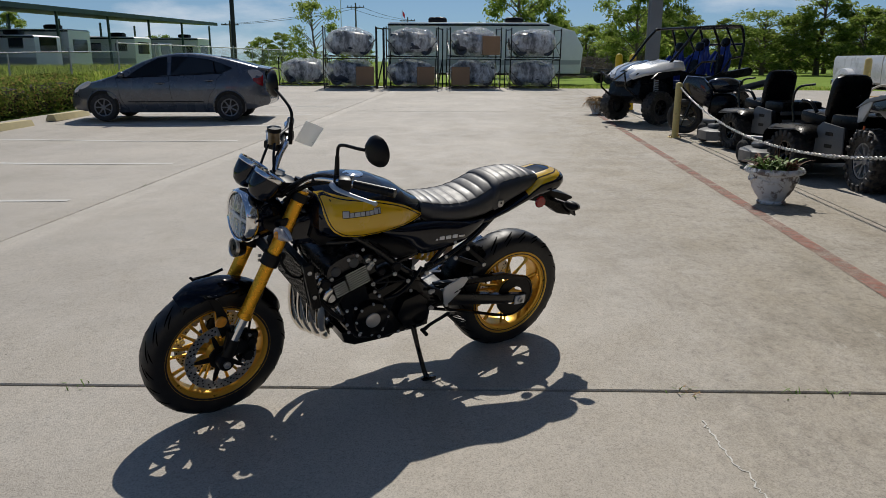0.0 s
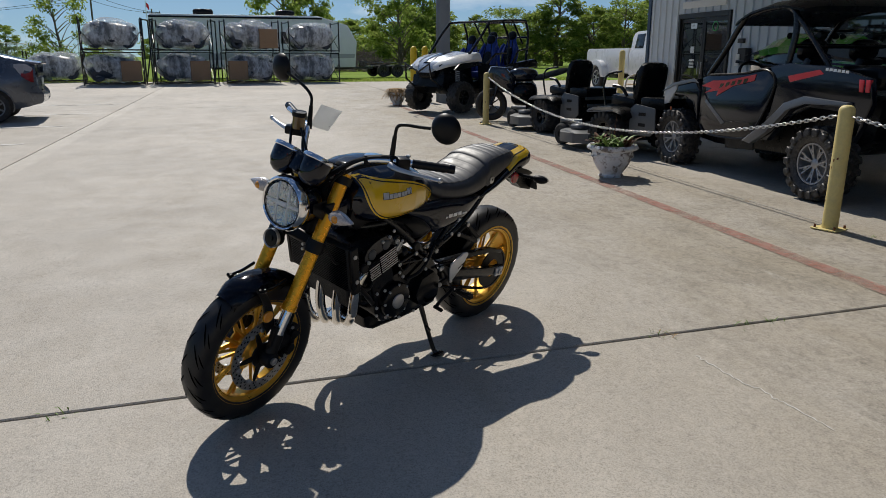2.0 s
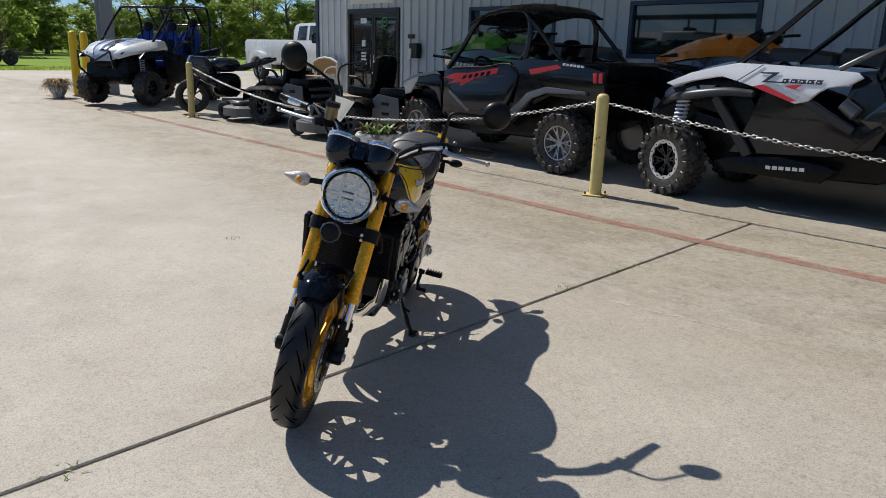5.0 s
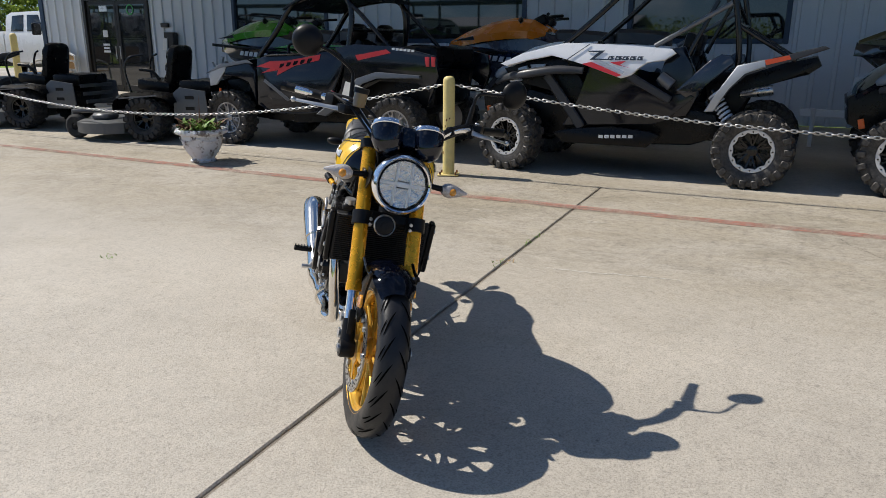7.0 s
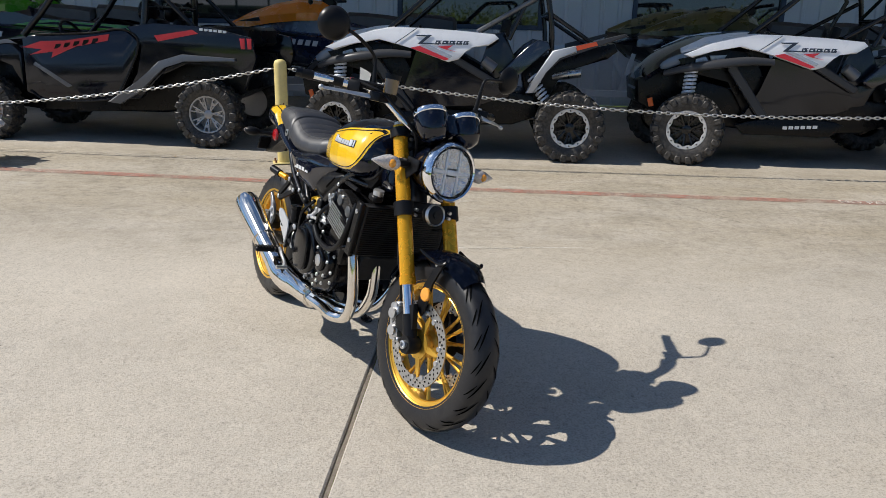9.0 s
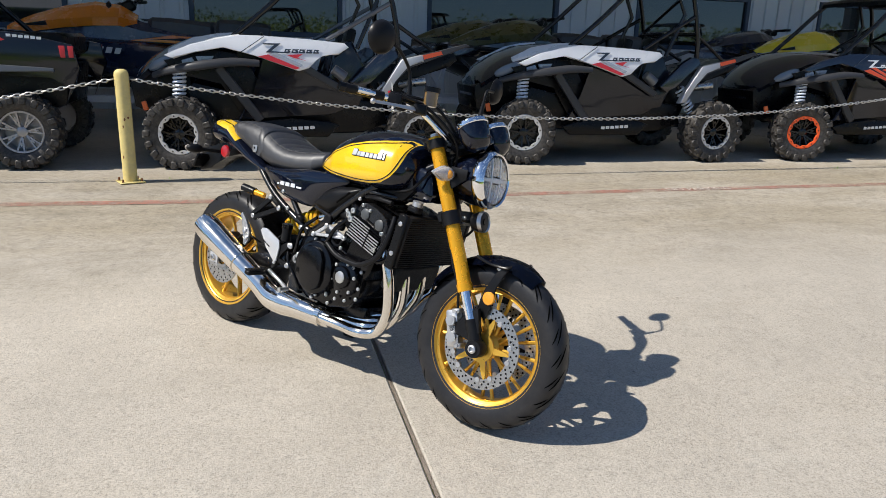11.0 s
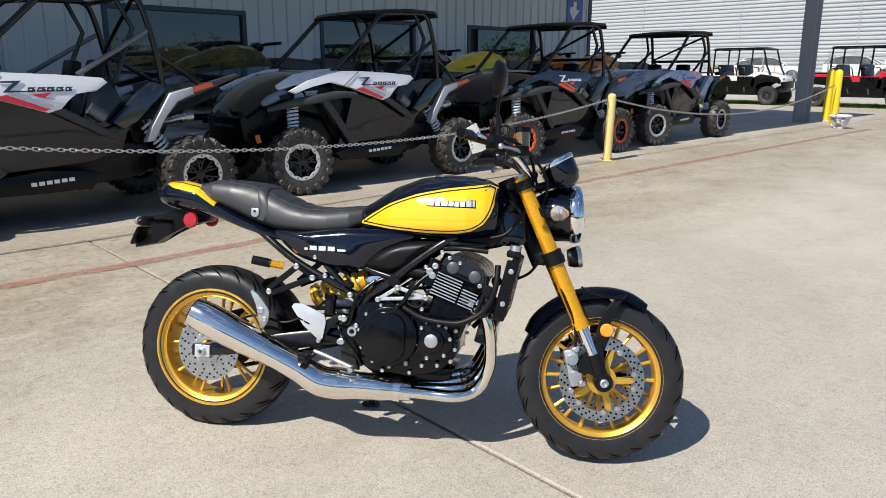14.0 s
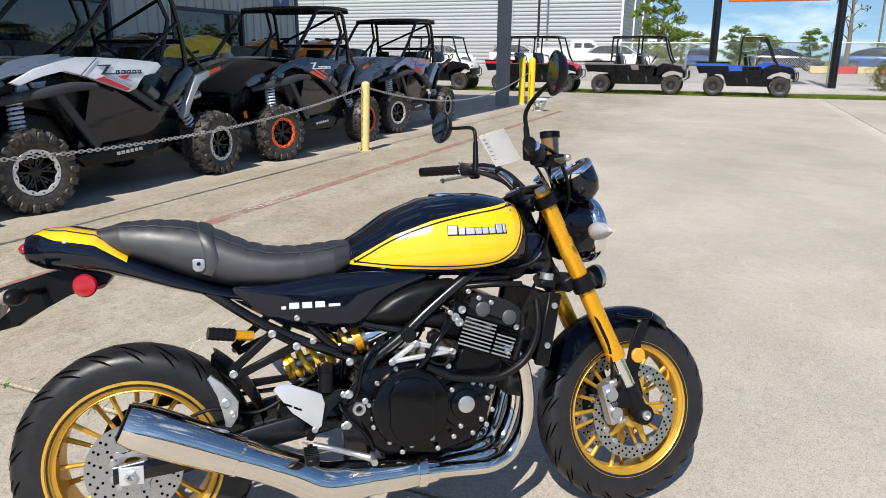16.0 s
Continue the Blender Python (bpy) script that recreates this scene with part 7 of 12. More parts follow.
        plate(bm, [(-0.015, 1.108), (-0.20, 1.150), (-0.22, 1.118), (-0.03, 1.066)], 0.004, Matrix.Translation((0, s * 0.697, 0)))
        part("tail_lamp", bm, ORANGE_GRAPHIC, rf)
        bm = mesh()
        box(bm, 0.05, 0.014, 0.085, at(2.60, s * 0.46, 0.575, 0, 15, -s * 20), 0.004)
        part("side_reflector", bm, ORANGE_TAG, v)
    # seats, dashboard, wheel
    for s in (-1, 1):
        buggy_seat(v, 0.86, s * 0.29, 0.62, BLACK_PLASTIC)
    bm = mesh()
    box(bm, 0.22, 1.16, 0.24, at(1.66, 0, 1.06, 0, 20, 0), 0.04)
    part("dashboard", bm, BLACK_PLASTIC, v)
    bm = mesh()
    tube(bm, [Vector((1.45, 0.29, 1.10)) + Vector((0.06 * math.cos(a), 0.17 * math.sin(a), 0.16 * math.cos(a))) for a in [2 * math.pi * k / 24 for k in range(24)]], 0.016, 8, closed=True)
    part("steering_wheel", bm, BLACK_PLASTIC, v)
    # cage
    for s in (-1, 1):
        cage_tube(v, [(1.82, s * 0.60, 1.19), (1.45, s * 0.60, 1.50), (1.12, s * 0.58, 1.80), (0.98, s * 0.56, 1.86), (0.55, s * 0.56, 1.88), (0.38, s * 0.56, 1.86), (0.30, s * 0.57, 1.70), (0.22, s * 0.58, 1.30), (0.20, s * 0.55, 0.95)], 0.026)
        cage_tube(v, [(0.92, s * 0.63, 1.22), (0.30, s * 0.58, 1.58)], 0.022, False, ma=GREY_PANEL if panel == WHITE_PANEL and not roof else None)
        cage_tube(v, [(0.55, s * 0.56, 1.87), (0.42, s * 0.58, 1.60), (0.62, s * 0.60, 1.15)], 0.022, False)
        cage_tube(v, [(0.24, s * 0.57, 1.40), (-0.25, s * 0.45, 1.10)], 0.020, False)
    for x, z, hw in ((0.98, 1.86, 0.56), (0.38, 1.86, 0.56), (0.24, 1.40, 0.57)):
        cage_tube(v, [(x, -hw, z), (x, hw, z)], 0.024, False)
    cage_tube(v, [(0.25, -0.57, 1.42), (0.38, 0.54, 1.84)], 0.018, False)
    if roof:
        bm = mesh()
        rings = []
        for x, z, hw in ((1.14, 1.845, 0.58), (1.08, 1.885, 0.62), (0.70, 1.92, 0.64), (0.30, 1.915, 0.63), (0.22, 1.875, 0.60)):
            rings.append([(x, hw * b, z + 0.02 * (1 - abs(b) ** 3)) for b in np.linspace(-1, 1, 9)] + [(x, hw * b, z - 0.03) for b in np.linspace(1, -1, 5)])
        loft(bm, rings)
        part("roof", bm, BLACK_PLASTIC, v)
    # engine bay, exhaust, bed
    bm = mesh()
    plate(bm, [(0.50, 0.98), (0.10, 1.02), (-0.42, 1.14), (-0.46, 1.06), (-0.36, 0.98), (-0.05, 0.92), (0.14, 0.78), (0.22, 0.50), (0.40, 0.45)], 0.80, None, 0.03)
    part("rear_body", bm, BLACK_PLASTIC, v)
    bm = mesh()
    tube(bm, spline([(0.16, 0.40, 0.80), (0.02, 0.46, 0.83), (-0.10, 0.46, 0.85)], 5), [0.03, 0.045, 0.045], 16)
    part("exhaust_can", bm, DISC, v)
    for x, w in ((wb, 0.23), (0.0, 0.28)):
        for s in (-1, 1):
            buggy_wheel(v, x, s * 0.685, 0.345, s, 0.345, w, 0.180, ring, steer=-16.0 if x > 1 else 0.0)
    return v


def row_pose(front_y, x=4.0, turn=0.0, wb=2.27):
    """A vehicle parked along the wall, its nose to +y and its left wheels' faces at x."""
    cx = x + 0.80
    return at(cx, front_y - wb, gz(cx, front_y - wb / 2) - 0.004, 0, 0, 90 + turn)


sport_buggy(row_pose(4.75, 4.0, 0, 2.29), BLACK_PANEL, WHITE_PANEL, RING_SILVER, RED_GRAPHIC, DARK_GRAPHIC, "white and black sport buggy with open cage, parked under the canopy", roof=False)
sport_buggy(row_pose(1.31, 4.07), BLACK_PANEL, WHITE_PANEL, RING_SILVER, RED_GRAPHIC, DARK_GRAPHIC, "black buggy with white side panels and a black roof")
sport_buggy(row_pose(-2.13, 4.0), BLACK_PANEL, BLACK_PANEL, RING_ORANGE, ORANGE_GRAPHIC, WHITE_PANEL, "black buggy with orange wheel rings and black roof", fender=CHARCOAL)
sport_buggy(row_pose(-5.75, 4.10), SILVER_BLUE, SILVER_BLUE, RING_SILVER, RED_GRAPHIC, BLUE_GRAPHIC, "silver-blue buggy with a black roof", fender=CHARCOAL)

# ---- closed-door trail buggy, charcoal with red graphics ----
v = thing("trail_buggy", row_pose(8.40, 4.05, 0, 2.34), "charcoal trail buggy with red graphics, doors and black roof", "buggy", "row of buggies under the canopy")
bm = mesh()
plate(bm, [(2.35, 0.50), (2.1, 0.38), (1.7, 0.34), (0.5, 0.34), (0.0, 0.45), (-0.30, 0.62), (-0.34, 1.0), (0.40, 1.05), (0.60, 0.70), (1.60, 0.66), (1.85, 0.90), (2.30, 0.85)], 0.96, None, 0.03)
part("chassis", bm, BLACK_PLASTIC, v)
hood_loft(v, [(2.42, 0.34, 0.78, 0.86), (2.36, 0.46, 0.90, 0.98), (2.15, 0.58, 1.02, 1.12), (1.85, 0.66, 1.12, 1.20), (1.60, 0.68, 1.15, 1.21)], CHARCOAL)
sided(v, "door", [(1.68, 1.14), (1.55, 1.19), (1.05, 1.22), (0.72, 1.27), (0.58, 1.10), (0.78, 0.62), (0.95, 0.48), (1.50, 0.46), (1.70, 0.56)], 0.06, 0.70, CHARCOAL, 0.02)
sided(v, "door_graphic", [(1.68, 1.045), (1.50, 1.115), (1.28, 1.125), (0.86, 1.205), (0.88, 1.135), (1.18, 1.065), (1.42, 0.94), (1.40, 1.005), (1.62, 0.965), (1.50, 1.025)], 0.006, 0.733, RED_GRAPHIC, 0)
for k in range(5):
    x = 1.385 - 0.088 * k
    sided(v, "graphic_block", [(x, 1.035 + 0.016 * k), (x - 0.022, 1.085 + 0.017 * k), (x - 0.072, 1.091 + 0.017 * k), (x - 0.060, 1.062 + 0.016 * k), (x - 0.030, 1.040 + 0.016 * k)], 0.004, 0.736, CHARCOAL, 0)
sided(v, "quarter_graphic", [(0.45, 1.20), (0.10, 1.27), (0.05, 1.23), (0.42, 1.14)], 0.006, 0.733, RED_GRAPHIC, 0)
sided(v, "door_crease", [(1.60, 0.86), (1.30, 0.62), (1.26, 0.64), (1.58, 0.89)], 0.012, 0.733, GREY_PANEL, 0.003)
sided(v, "quarter_panel", [(0.70, 1.285), (0.45, 1.33), (-0.05, 1.30), (-0.42, 1.20), (-0.46, 0.98), (-0.40, 0.80), (-0.33, 0.62), (-0.38, 0.80), (-0.25, 0.90), (0.20, 0.92), (0.42, 0.80), (0.62, 0.52), (0.80, 0.50), (0.62, 0.80), (0.56, 1.10)], 0.06, 0.70, CHARCOAL, 0.012)
sided(v, "wheel_arch", [(0.92, 0.48), (0.62, 0.70), (0.42, 0.93), (0.20, 1.01), (-0.28, 0.98), (-0.28, 0.94), (0.18, 0.95), (0.38, 0.87), (0.58, 0.62), (0.80, 0.46)], 0.06, 0.755, GREY_PANEL, 0.012)
sided(v, "fender_edge", [(2.38, 0.94), (2.18, 1.06), (1.80, 1.13), (1.72, 1.08), (1.82, 1.09), (2.16, 1.02)], 0.02, 0.75, GREY_PANEL, 0.004)
sided(v, "front_fender", [(2.36, 0.92), (2.18, 1.03), (1.80, 1.10), (1.70, 0.98), (1.72, 0.60), (1.78, 0.86), (1.95, 0.94), (2.20, 0.90)], 0.10, 0.69, CHARCOAL, 0.02)
for s in (-1, 1):
    bm = mesh()
    box(bm, 0.16, 0.06, 0.20, at(2.22, s * 0.60, 0.98, 0, 25, -s * 20), 0.02, 2)
    part("headlight", bm, GREY_PANEL, v)
    for k in range(2):
        bm = mesh()
        plate(bm, [(-0.32 - 0.065 * k, 1.19), (-0.365 - 0.06 * k, 1.19), (-0.365 - 0.06 * k, 1.08), (-0.33 - 0.06 * k, 1.08)], 0.03, Matrix.Translation((0, s * 0.725, 0)), 0.004)
        part("tail_lamp", bm, RED_GRAPHIC, v)
    bm = mesh()
    box(bm, 0.03, 0.012, 0.07, at(2.20, s * 0.74, 0.72), 0.003)
    part("side_reflector", bm, ORANGE_TAG, v)
    for k in range(6):
        bm = mesh()
        box(bm, 0.032, 0.002, 0.026, at(0.02 - 0.042 * k, s * 0.7325, 1.275 - 0.004 * k))
        part("lettering_bar", bm, DECAL, v)
    cage_tube(v, [(1.72, s * 0.62, 1.17), (1.50, s * 0.61, 1.46), (1.32, s * 0.60, 1.74), (1.20, s * 0.60, 1.84), (0.85, s * 0.60, 1.90), (0.62, s * 0.60, 1.87), (0.55, s * 0.61, 1.66), (0.58, s * 0.64, 1.26)], 0.030)
    cage_tube(v, [(0.60, s * 0.60, 1.84), (0.40, s * 0.60, 1.62), (0.12, s * 0.60, 1.28)], 0.024)
    buggy_seat(v, 0.80, s * 0.30, 0.66, BLACK_PLASTIC)
    bm = mesh()
    box(bm, 0.42, 0.02, 0.12, at(1.05, s * 0.69, 0.42, 0, 4, 0), 0.008)
    part("step", bm, BLACK_PLASTIC, v)
bm = mesh()
rings = []
for x, z, zl, hw in ((1.40, 1.76, 1.74, 0.60), (1.32, 1.83, 1.77, 0.64), (1.12, 1.92, 1.85, 0.67), (0.90, 1.97, 1.89, 0.68), (0.68, 1.98, 1.89, 0.67), (0.54, 1.95, 1.86, 0.65), (0.48, 1.88, 1.84, 0.62)):
    rings.append([(x, hw * b, zl + 0.02 + (z - zl) * (1 - abs(b) ** 5)) for b in np.linspace(-1, 1, 11)] + [(x, hw * b, zl) for b in np.linspace(1, -1, 5)])
loft(bm, rings)
part("roof", bm, BLACK_PLASTIC, v)
bm = mesh()
box(bm, 0.20, 1.2, 0.22, at(1.62, 0, 1.06, 0, 20, 0), 0.04)
part("dashboard", bm, BLACK_PLASTIC, v)
bm = mesh()
tube(bm, [Vector((1.42, 0.30, 1.18)) + Vector((0.07 * math.cos(a), 0.17 * math.sin(a), 0.15 * math.cos(a))) for a in [2 * math.pi * k / 24 for k in range(24)]], 0.016, 8, closed=True)
part("steering_wheel", bm, BLACK_PLASTIC, v)
cage_tube(v, [(0.56, -0.61, 1.50), (0.56, 0.61, 1.50)], 0.024, False)
bm = mesh()
box(bm, 0.46, 1.05, 0.22, at(-0.10, 0, 1.20), 0.04)
part("cargo_bed", bm, BLACK_PLASTIC, v)
# headrests and front corners
for s in (-1, 1):
    bm = mesh()
    blob(bm, 0.14, 0.30, 0.24, at(0.66, s * 0.30, 1.46, 0, -8, 0), 14, 10, 3)
    part("headrest", bm, BLACK_PLASTIC, v)
    bm = mesh()
    plate(bm, [(2.34, 0.94), (2.22, 1.05), (2.08, 1.07), (2.12, 0.97), (2.24, 0.80), (2.33, 0.78)], 0.03, Matrix.Translation((0, s * 0.735, 0)), 0.008)
    part("fender_panel", bm, PALE_GREY, v)
    bm = mesh()
    tube(bm, spline([(1.66, s * 0.732, 0.58), (1.50, s * 0.734, 0.475), (0.96, s * 0.734, 0.495), (0.80, s * 0.734, 0.63), (0.60, s * 0.734, 1.10), (0.73, s * 0.734, 1.255), (1.05, s * 0.734, 1.21), (1.55, s * 0.734, 1.18)], 4), 0.011, 6)
    part("door_seal", bm, BLACK_PLASTIC, v)
# the body is long and low
for ob in v.children:
    ob.matrix_basis = Matrix.Diagonal((1.114, 1, 0.905, 1)) @ ob.matrix_basis
for x, w in ((2.34, 0.22), (0.0, 0.27)):
    for s in (-1, 1):
        buggy_wheel(v, x, s * 0.685, 0.335, s, 0.335, w, 0.190, None, WHEEL_GREY, spokes=7, wide=0.16)

# ---- zero-turn mowers ----
MOWER_GREY = pbr("mower_dark_grey", (0.11, 0.115, 0.12), 0.4, 0.2, var=0.12, scale=5, dust=0.1)
TURF_TYRE = pbr("turf_tyre", (0.02, 0.02, 0.02), 0.8, var=0.3, dust=0.15)


def mower(m):
    v = thing("zero_turn_mower", m, "black zero-turn mower with high-backed seat and grey deck", "mower", "mowers beside the buggies")
    for s in (-1, 1):
        buggy_wheel(v, 0.0, s * 0.50, 0.28, s, 0.28, 0.26, 0.14, None, BLACK_STEEL, TURF_TYRE, spokes=5, wide=0.2)
        bm = mesh()
        rows = []
        for k in range(12):
            a = radians(-5 + 175 * k / 11)
            c, h = math.cos(a), max(0, math.sin(a))
            rows.append([(0.40 * math.copysign(abs(c) ** 0.62, c), s * yy, 0.36 + 0.22 * h ** 0.45 + dz) for yy, dz in ((0.30, 0.015), (0.42, 0.025), (0.58, 0.018), (0.63, -0.02))])
        loft(bm, rows, closed=False)
        bmesh.ops.solidify(bm, geom=bm.faces[:], thickness=0.02)
        part("wheel_fender", bm, BLACK_PLASTIC, v)
        bm = mesh()
        plate(bm, [(0.30, 0.535), (-0.20, 0.575), (-0.24, 0.562), (0.28, 0.520)], 0.012, Matrix.Translation((0, s * 0.640, 0)))
        part("fender_trim", bm, GREY_PANEL, v)
        bm = mesh()
        plate(bm, [(-0.34, 0.28), (-0.36, 0.60), (-0.44, 0.66), (-0.78, 0.62), (-0.80, 0.34), (-0.72, 0.28)], 0.02, Matrix.Translation((0, s * 0.47, 0)), 0.006)
        sp = part("engine_side", bm, MOWER_GREY, v)
        for k in range(2):
            bm = mesh()
            box(bm, 0.12, 0.003, 0.040, at(-0.57, s * 0.4815, 0.54 - 0.13 * k))
            part("label_bar", bm, BLACK_PLASTIC, sp)
        # steering levers
        bm = mesh()
        tube(bm, spline([(0.36, s * 0.26, 0.55), (0.42, s * 0.27, 0.85), (0.36, s * 0.25, 1.0), (0.22, s * 0.14, 1.04)], 5), 0.014, 8)
        part("steering_lever", bm, BLACK_STEEL, v)
        bm = mesh()
        tube(bm, spline([(-0.08, s * 0.30, 0.74), (0.02, s * 0.31, 0.84), (0.18, s * 0.31, 0.86)], 5), 0.022, 8)
        part("armrest", bm, BLACK_PLASTIC, v)
        # front caster
        bm = mesh()
        tube(bm, [(0.55, s * 0.30, 0.36), (1.12, s * 0.42, 0.34)], 0.028, 8)
        tube(bm, [(1.12, s * 0.42, 0.36), (1.12, s * 0.42, 0.16)], 0.022, 8)
        part("caster_arm", bm, MOWER_GREY, v)
        bm = mesh()
        lathe(bm, [(0.05, -0.05), (0.12, -0.055), (0.15, -0.035), (0.155, 0), (0.15, 0.035), (0.12, 0.055), (0.05, 0.05)], at(1.08, s * 0.42, 0.155, -90, 0, 0), 24, closed=True)
        part("caster_wheel", bm, TURF_TYRE, v)
    bm = mesh()
    plate(bm, [(0.60, 0.30), (0.62, 0.40), (0.35, 0.50), (-0.60, 0.62), (-0.66, 0.50), (-0.60, 0.30)], 0.62, None, 0.03)
    part("body", bm, BLACK_PLASTIC, v)
    bm = mesh()
    box(bm, 0.44, 0.62, 0.16, at(-0.55, 0, 0.66), 0.05, 2)
    part("engine_cover", bm, BLACK_PLASTIC, v)
    for k in range(3):
        bm = mesh()
        box(bm, 0.018, 0.70 - 0.06 * k, 0.05, at(-0.80 - 0.012 * k, 0, 0.58 - 0.11 * k), 0.006)
        part("rear_guard", bm, MOWER_GREY, v)
    bm = mesh()
    box(bm, 0.46, 0.50, 0.14, at(0.06, 0, 0.66, 0, -6, 0), 0.05, 2)
    st = part("seat", bm, BLACK_PLASTIC, v)
    bm = mesh()
    blob(bm, 0.13, 0.46, 0.56, at(-0.18, 0, 0.88, 0, -10, 0), 24, 16, 5.0)
    bk = part("seat_back", bm, BLACK_PLASTIC, st)
    for k in range(3):
        bm = mesh()
        blob(bm, 0.05, 0.36, 0.15, at(-0.075 - 0.028 * k, 0, 0.74 + 0.145 * k, 0, -10, 0), 16, 8, 3.6)
        part("seat_pad", bm, BLACK_PLASTIC, bk)
    # cutting deck
    bm = mesh()
    out = [(0.98, -0.55), (1.05, -0.30), (1.08, 0.0), (1.05, 0.30), (0.98, 0.55), (0.80, 0.68), (0.50, 0.70), (0.32, 0.55), (0.32, -0.55), (0.50, -0.70), (0.80, -0.68)]
    loft(bm, [[(x, y, 0.09) for x, y in out], [(x, y, 0.22) for x, y in out], [(0.68 + (x - 0.68) * 0.85, y * 0.88, 0.25) for x, y in out]])
    dk = part("cutting_deck", bm, MOWER_GREY, v)
    for s in (-1, 1):
        bm = mesh()
        box(bm, 0.24, 0.26, 0.08, at(0.66, s * 0.42, 0.285), 0.03)
        part("belt_cover", bm, MOWER_GREY, dk)
    bm = mesh()
    box(bm, 0.40, 0.50, 0.02, at(0.55, 0, 0.42), 0.005)
    part("foot_plate", bm, BLACK_STEEL, v)
    return v


first = mower(at(4.24, 9.50, gz(4.3, 9) + 0.012, 0, 0, 104))
copy_thing(first, at(4.38, 12.02, gz(4.4, 12) + 0.012, 0, 0, 104))

# ---- posts, chains, pots on the lot ----
RUST = pbr("rusty_paint_chip", (0.20, 0.08, 0.03), 0.9, var=0.4, scale=20)
YELLOW_BRIGHT = pbr("bright_yellow_sleeve", (0.85, 0.58, 0.02), 0.4, var=0.05, scale=3)
def flaking_pot():
    ma, nt, b = nodes_of("flaking_white_pot")
    c = mixed(nt, (0.62, 0.64, 0.68), (0.74, 0.74, 0.73), noise_of(nt, 4, 5))
    c = mixed(nt, c, (0.13, 0.10, 0.085), ramp(nt, noise_of(nt, 7, 9, 0.7), (0.515, 0.0), (0.56, 0.9)))
    c = mixed(nt, c, (0.40, 0.36, 0.32), ramp(nt, noise_of(nt, 16, 6, 0.7), (0.52, 0.0), (0.66, 0.7)))
    link(nt, c, b.inputs["Base Color"])
    b.inputs["Roughness"].default_value = 0.75
    bumped(nt, b, noise_of(nt, 30, 5, 0.7), 0.3, 0.004)
    return ma


POT_WHITE = flaking_pot()
SOIL = pbr("potting_soil", (0.05, 0.035, 0.025), 0.95, var=0.4, scale=20, bump=0.5)
LEAF = pbr("pot_leaf", (0.16, 0.27, 0.04), 0.6, var=0.4, scale=30, fine=60)
DRY = pbr("dry_straw", (0.42, 0.27, 0.12), 0.85, var=0.35, scale=30, fine=60)
BROWN_LEAF = pbr("brown_leaf", (0.16, 0.07, 0.035), 0.8, var=0.4, scale=30)

POSTS = [(3.40, 13.60), (3.48, 5.12), (3.57, -3.40)]
for k, (x, y) in enumerate(POSTS):
    p = thing("chain_post", at(x, y, gz(x, y), (0, 0, 0)[k], (0.3, 1.2, -1.5)[k], 20 * k), "faded yellow steel post bolted to the paving", "post", "posts of the chain barrier")
    bm = mesh()
    lathe(bm, [(0, 0.008), (0.057, 0.008), (0.057, 0.885), (0.054, 0.905), (0.042, 0.922), (0.022, 0.931), (0, 0.933)], None, 28)
    part("post_tube", bm, YELLOW_PALE, p)
    bm = mesh()
    box(bm, 0.20, 0.20, 0.010, at(0, 0, 0.005), 0.003)
    pl = part("base_plate", bm, YELLOW_PALE, p)
    for sx in (-1, 1):
        for sy in (-1, 1):
            bm = mesh()
            rod(bm, (sx * 0.075, sy * 0.075, 0.01), (sx * 0.075, sy * 0.075, 0.035), 0.009, seg=8)
            part("bolt", bm, RUST, pl)
    bm = mesh()
    tube(bm, [Vector((0.070 + 0.018 * math.cos(a), 0.0, 0.80 + 0.018 * math.sin(a))) for a in [2 * math.pi * i / 14 for i in range(14)]], 0.004, 6, closed=True)
    part("eye_ring", bm, GALV, p)
    for i in range(4):
        a, z = random.uniform(0, 6.28), random.uniform(0.1, 0.75)
        bm = mesh()
        n = 7
        ring = [bm.verts.new((0.0576 * math.cos(a + 0.18 * random.uniform(0.5, 1) * math.cos(t)), 0.0576 * math.sin(a + 0.18 * random.uniform(0.5, 1) * math.cos(t)), z + 0.018 * random.uniform(0.4, 1) * math.sin(t))) for t in [2 * math.pi * q / n for q in range(n)]]
        bm.faces.new(ring)
        part("paint_chip", bm, RUST, p)

bm = mesh()
tube(bm, [Vector((0.0115 * math.cos(a), 0, 0.0165 * math.sin(a) + (0.009 if math.sin(a) > 0 else -0.009))) for a in [2 * math.pi * i / 12 for i in range(12)]], 0.0052, 6, closed=True)
LINK = shaded(bm)


def chain(a, b, sag, label, single=True):
    """Links along a hanging line."""
    a, b = Vector(a), Vector(b)
    n = int((b - a).length * 1.01 / 0.041)
    pts = [a.lerp(b, k / n) - Vector((0, 0, sag * 4 * (k / n) * (1 - k / n))) for k in range(n + 1)]
    ch = thing("barrier_chain", Matrix.Translation(a), label, "chain", "chains between the yellow posts")
    joined = mesh()
    for k in range(n):
        d = pts[k + 1] - pts[k]
        m = between(pts[k] - a, pts[k + 1] - a) @ pose(0, 0, 0, 0, 0, 90 * (k % 2) + random.uniform(-18, 18))
        if single:
            part("chain_link", LINK, GALV, ch, m=m)
        else:
            old = len(joined.verts)
            joined.from_mesh(LINK)
            joined.verts.ensure_lookup_table()
            bmesh.ops.transform(joined, matrix=m, verts=joined.verts[old:])
    if not single:
        tagged(part("chain_run", joined, GALV, ch), kind="stuff")
    else:
        joined.free()
    return ch


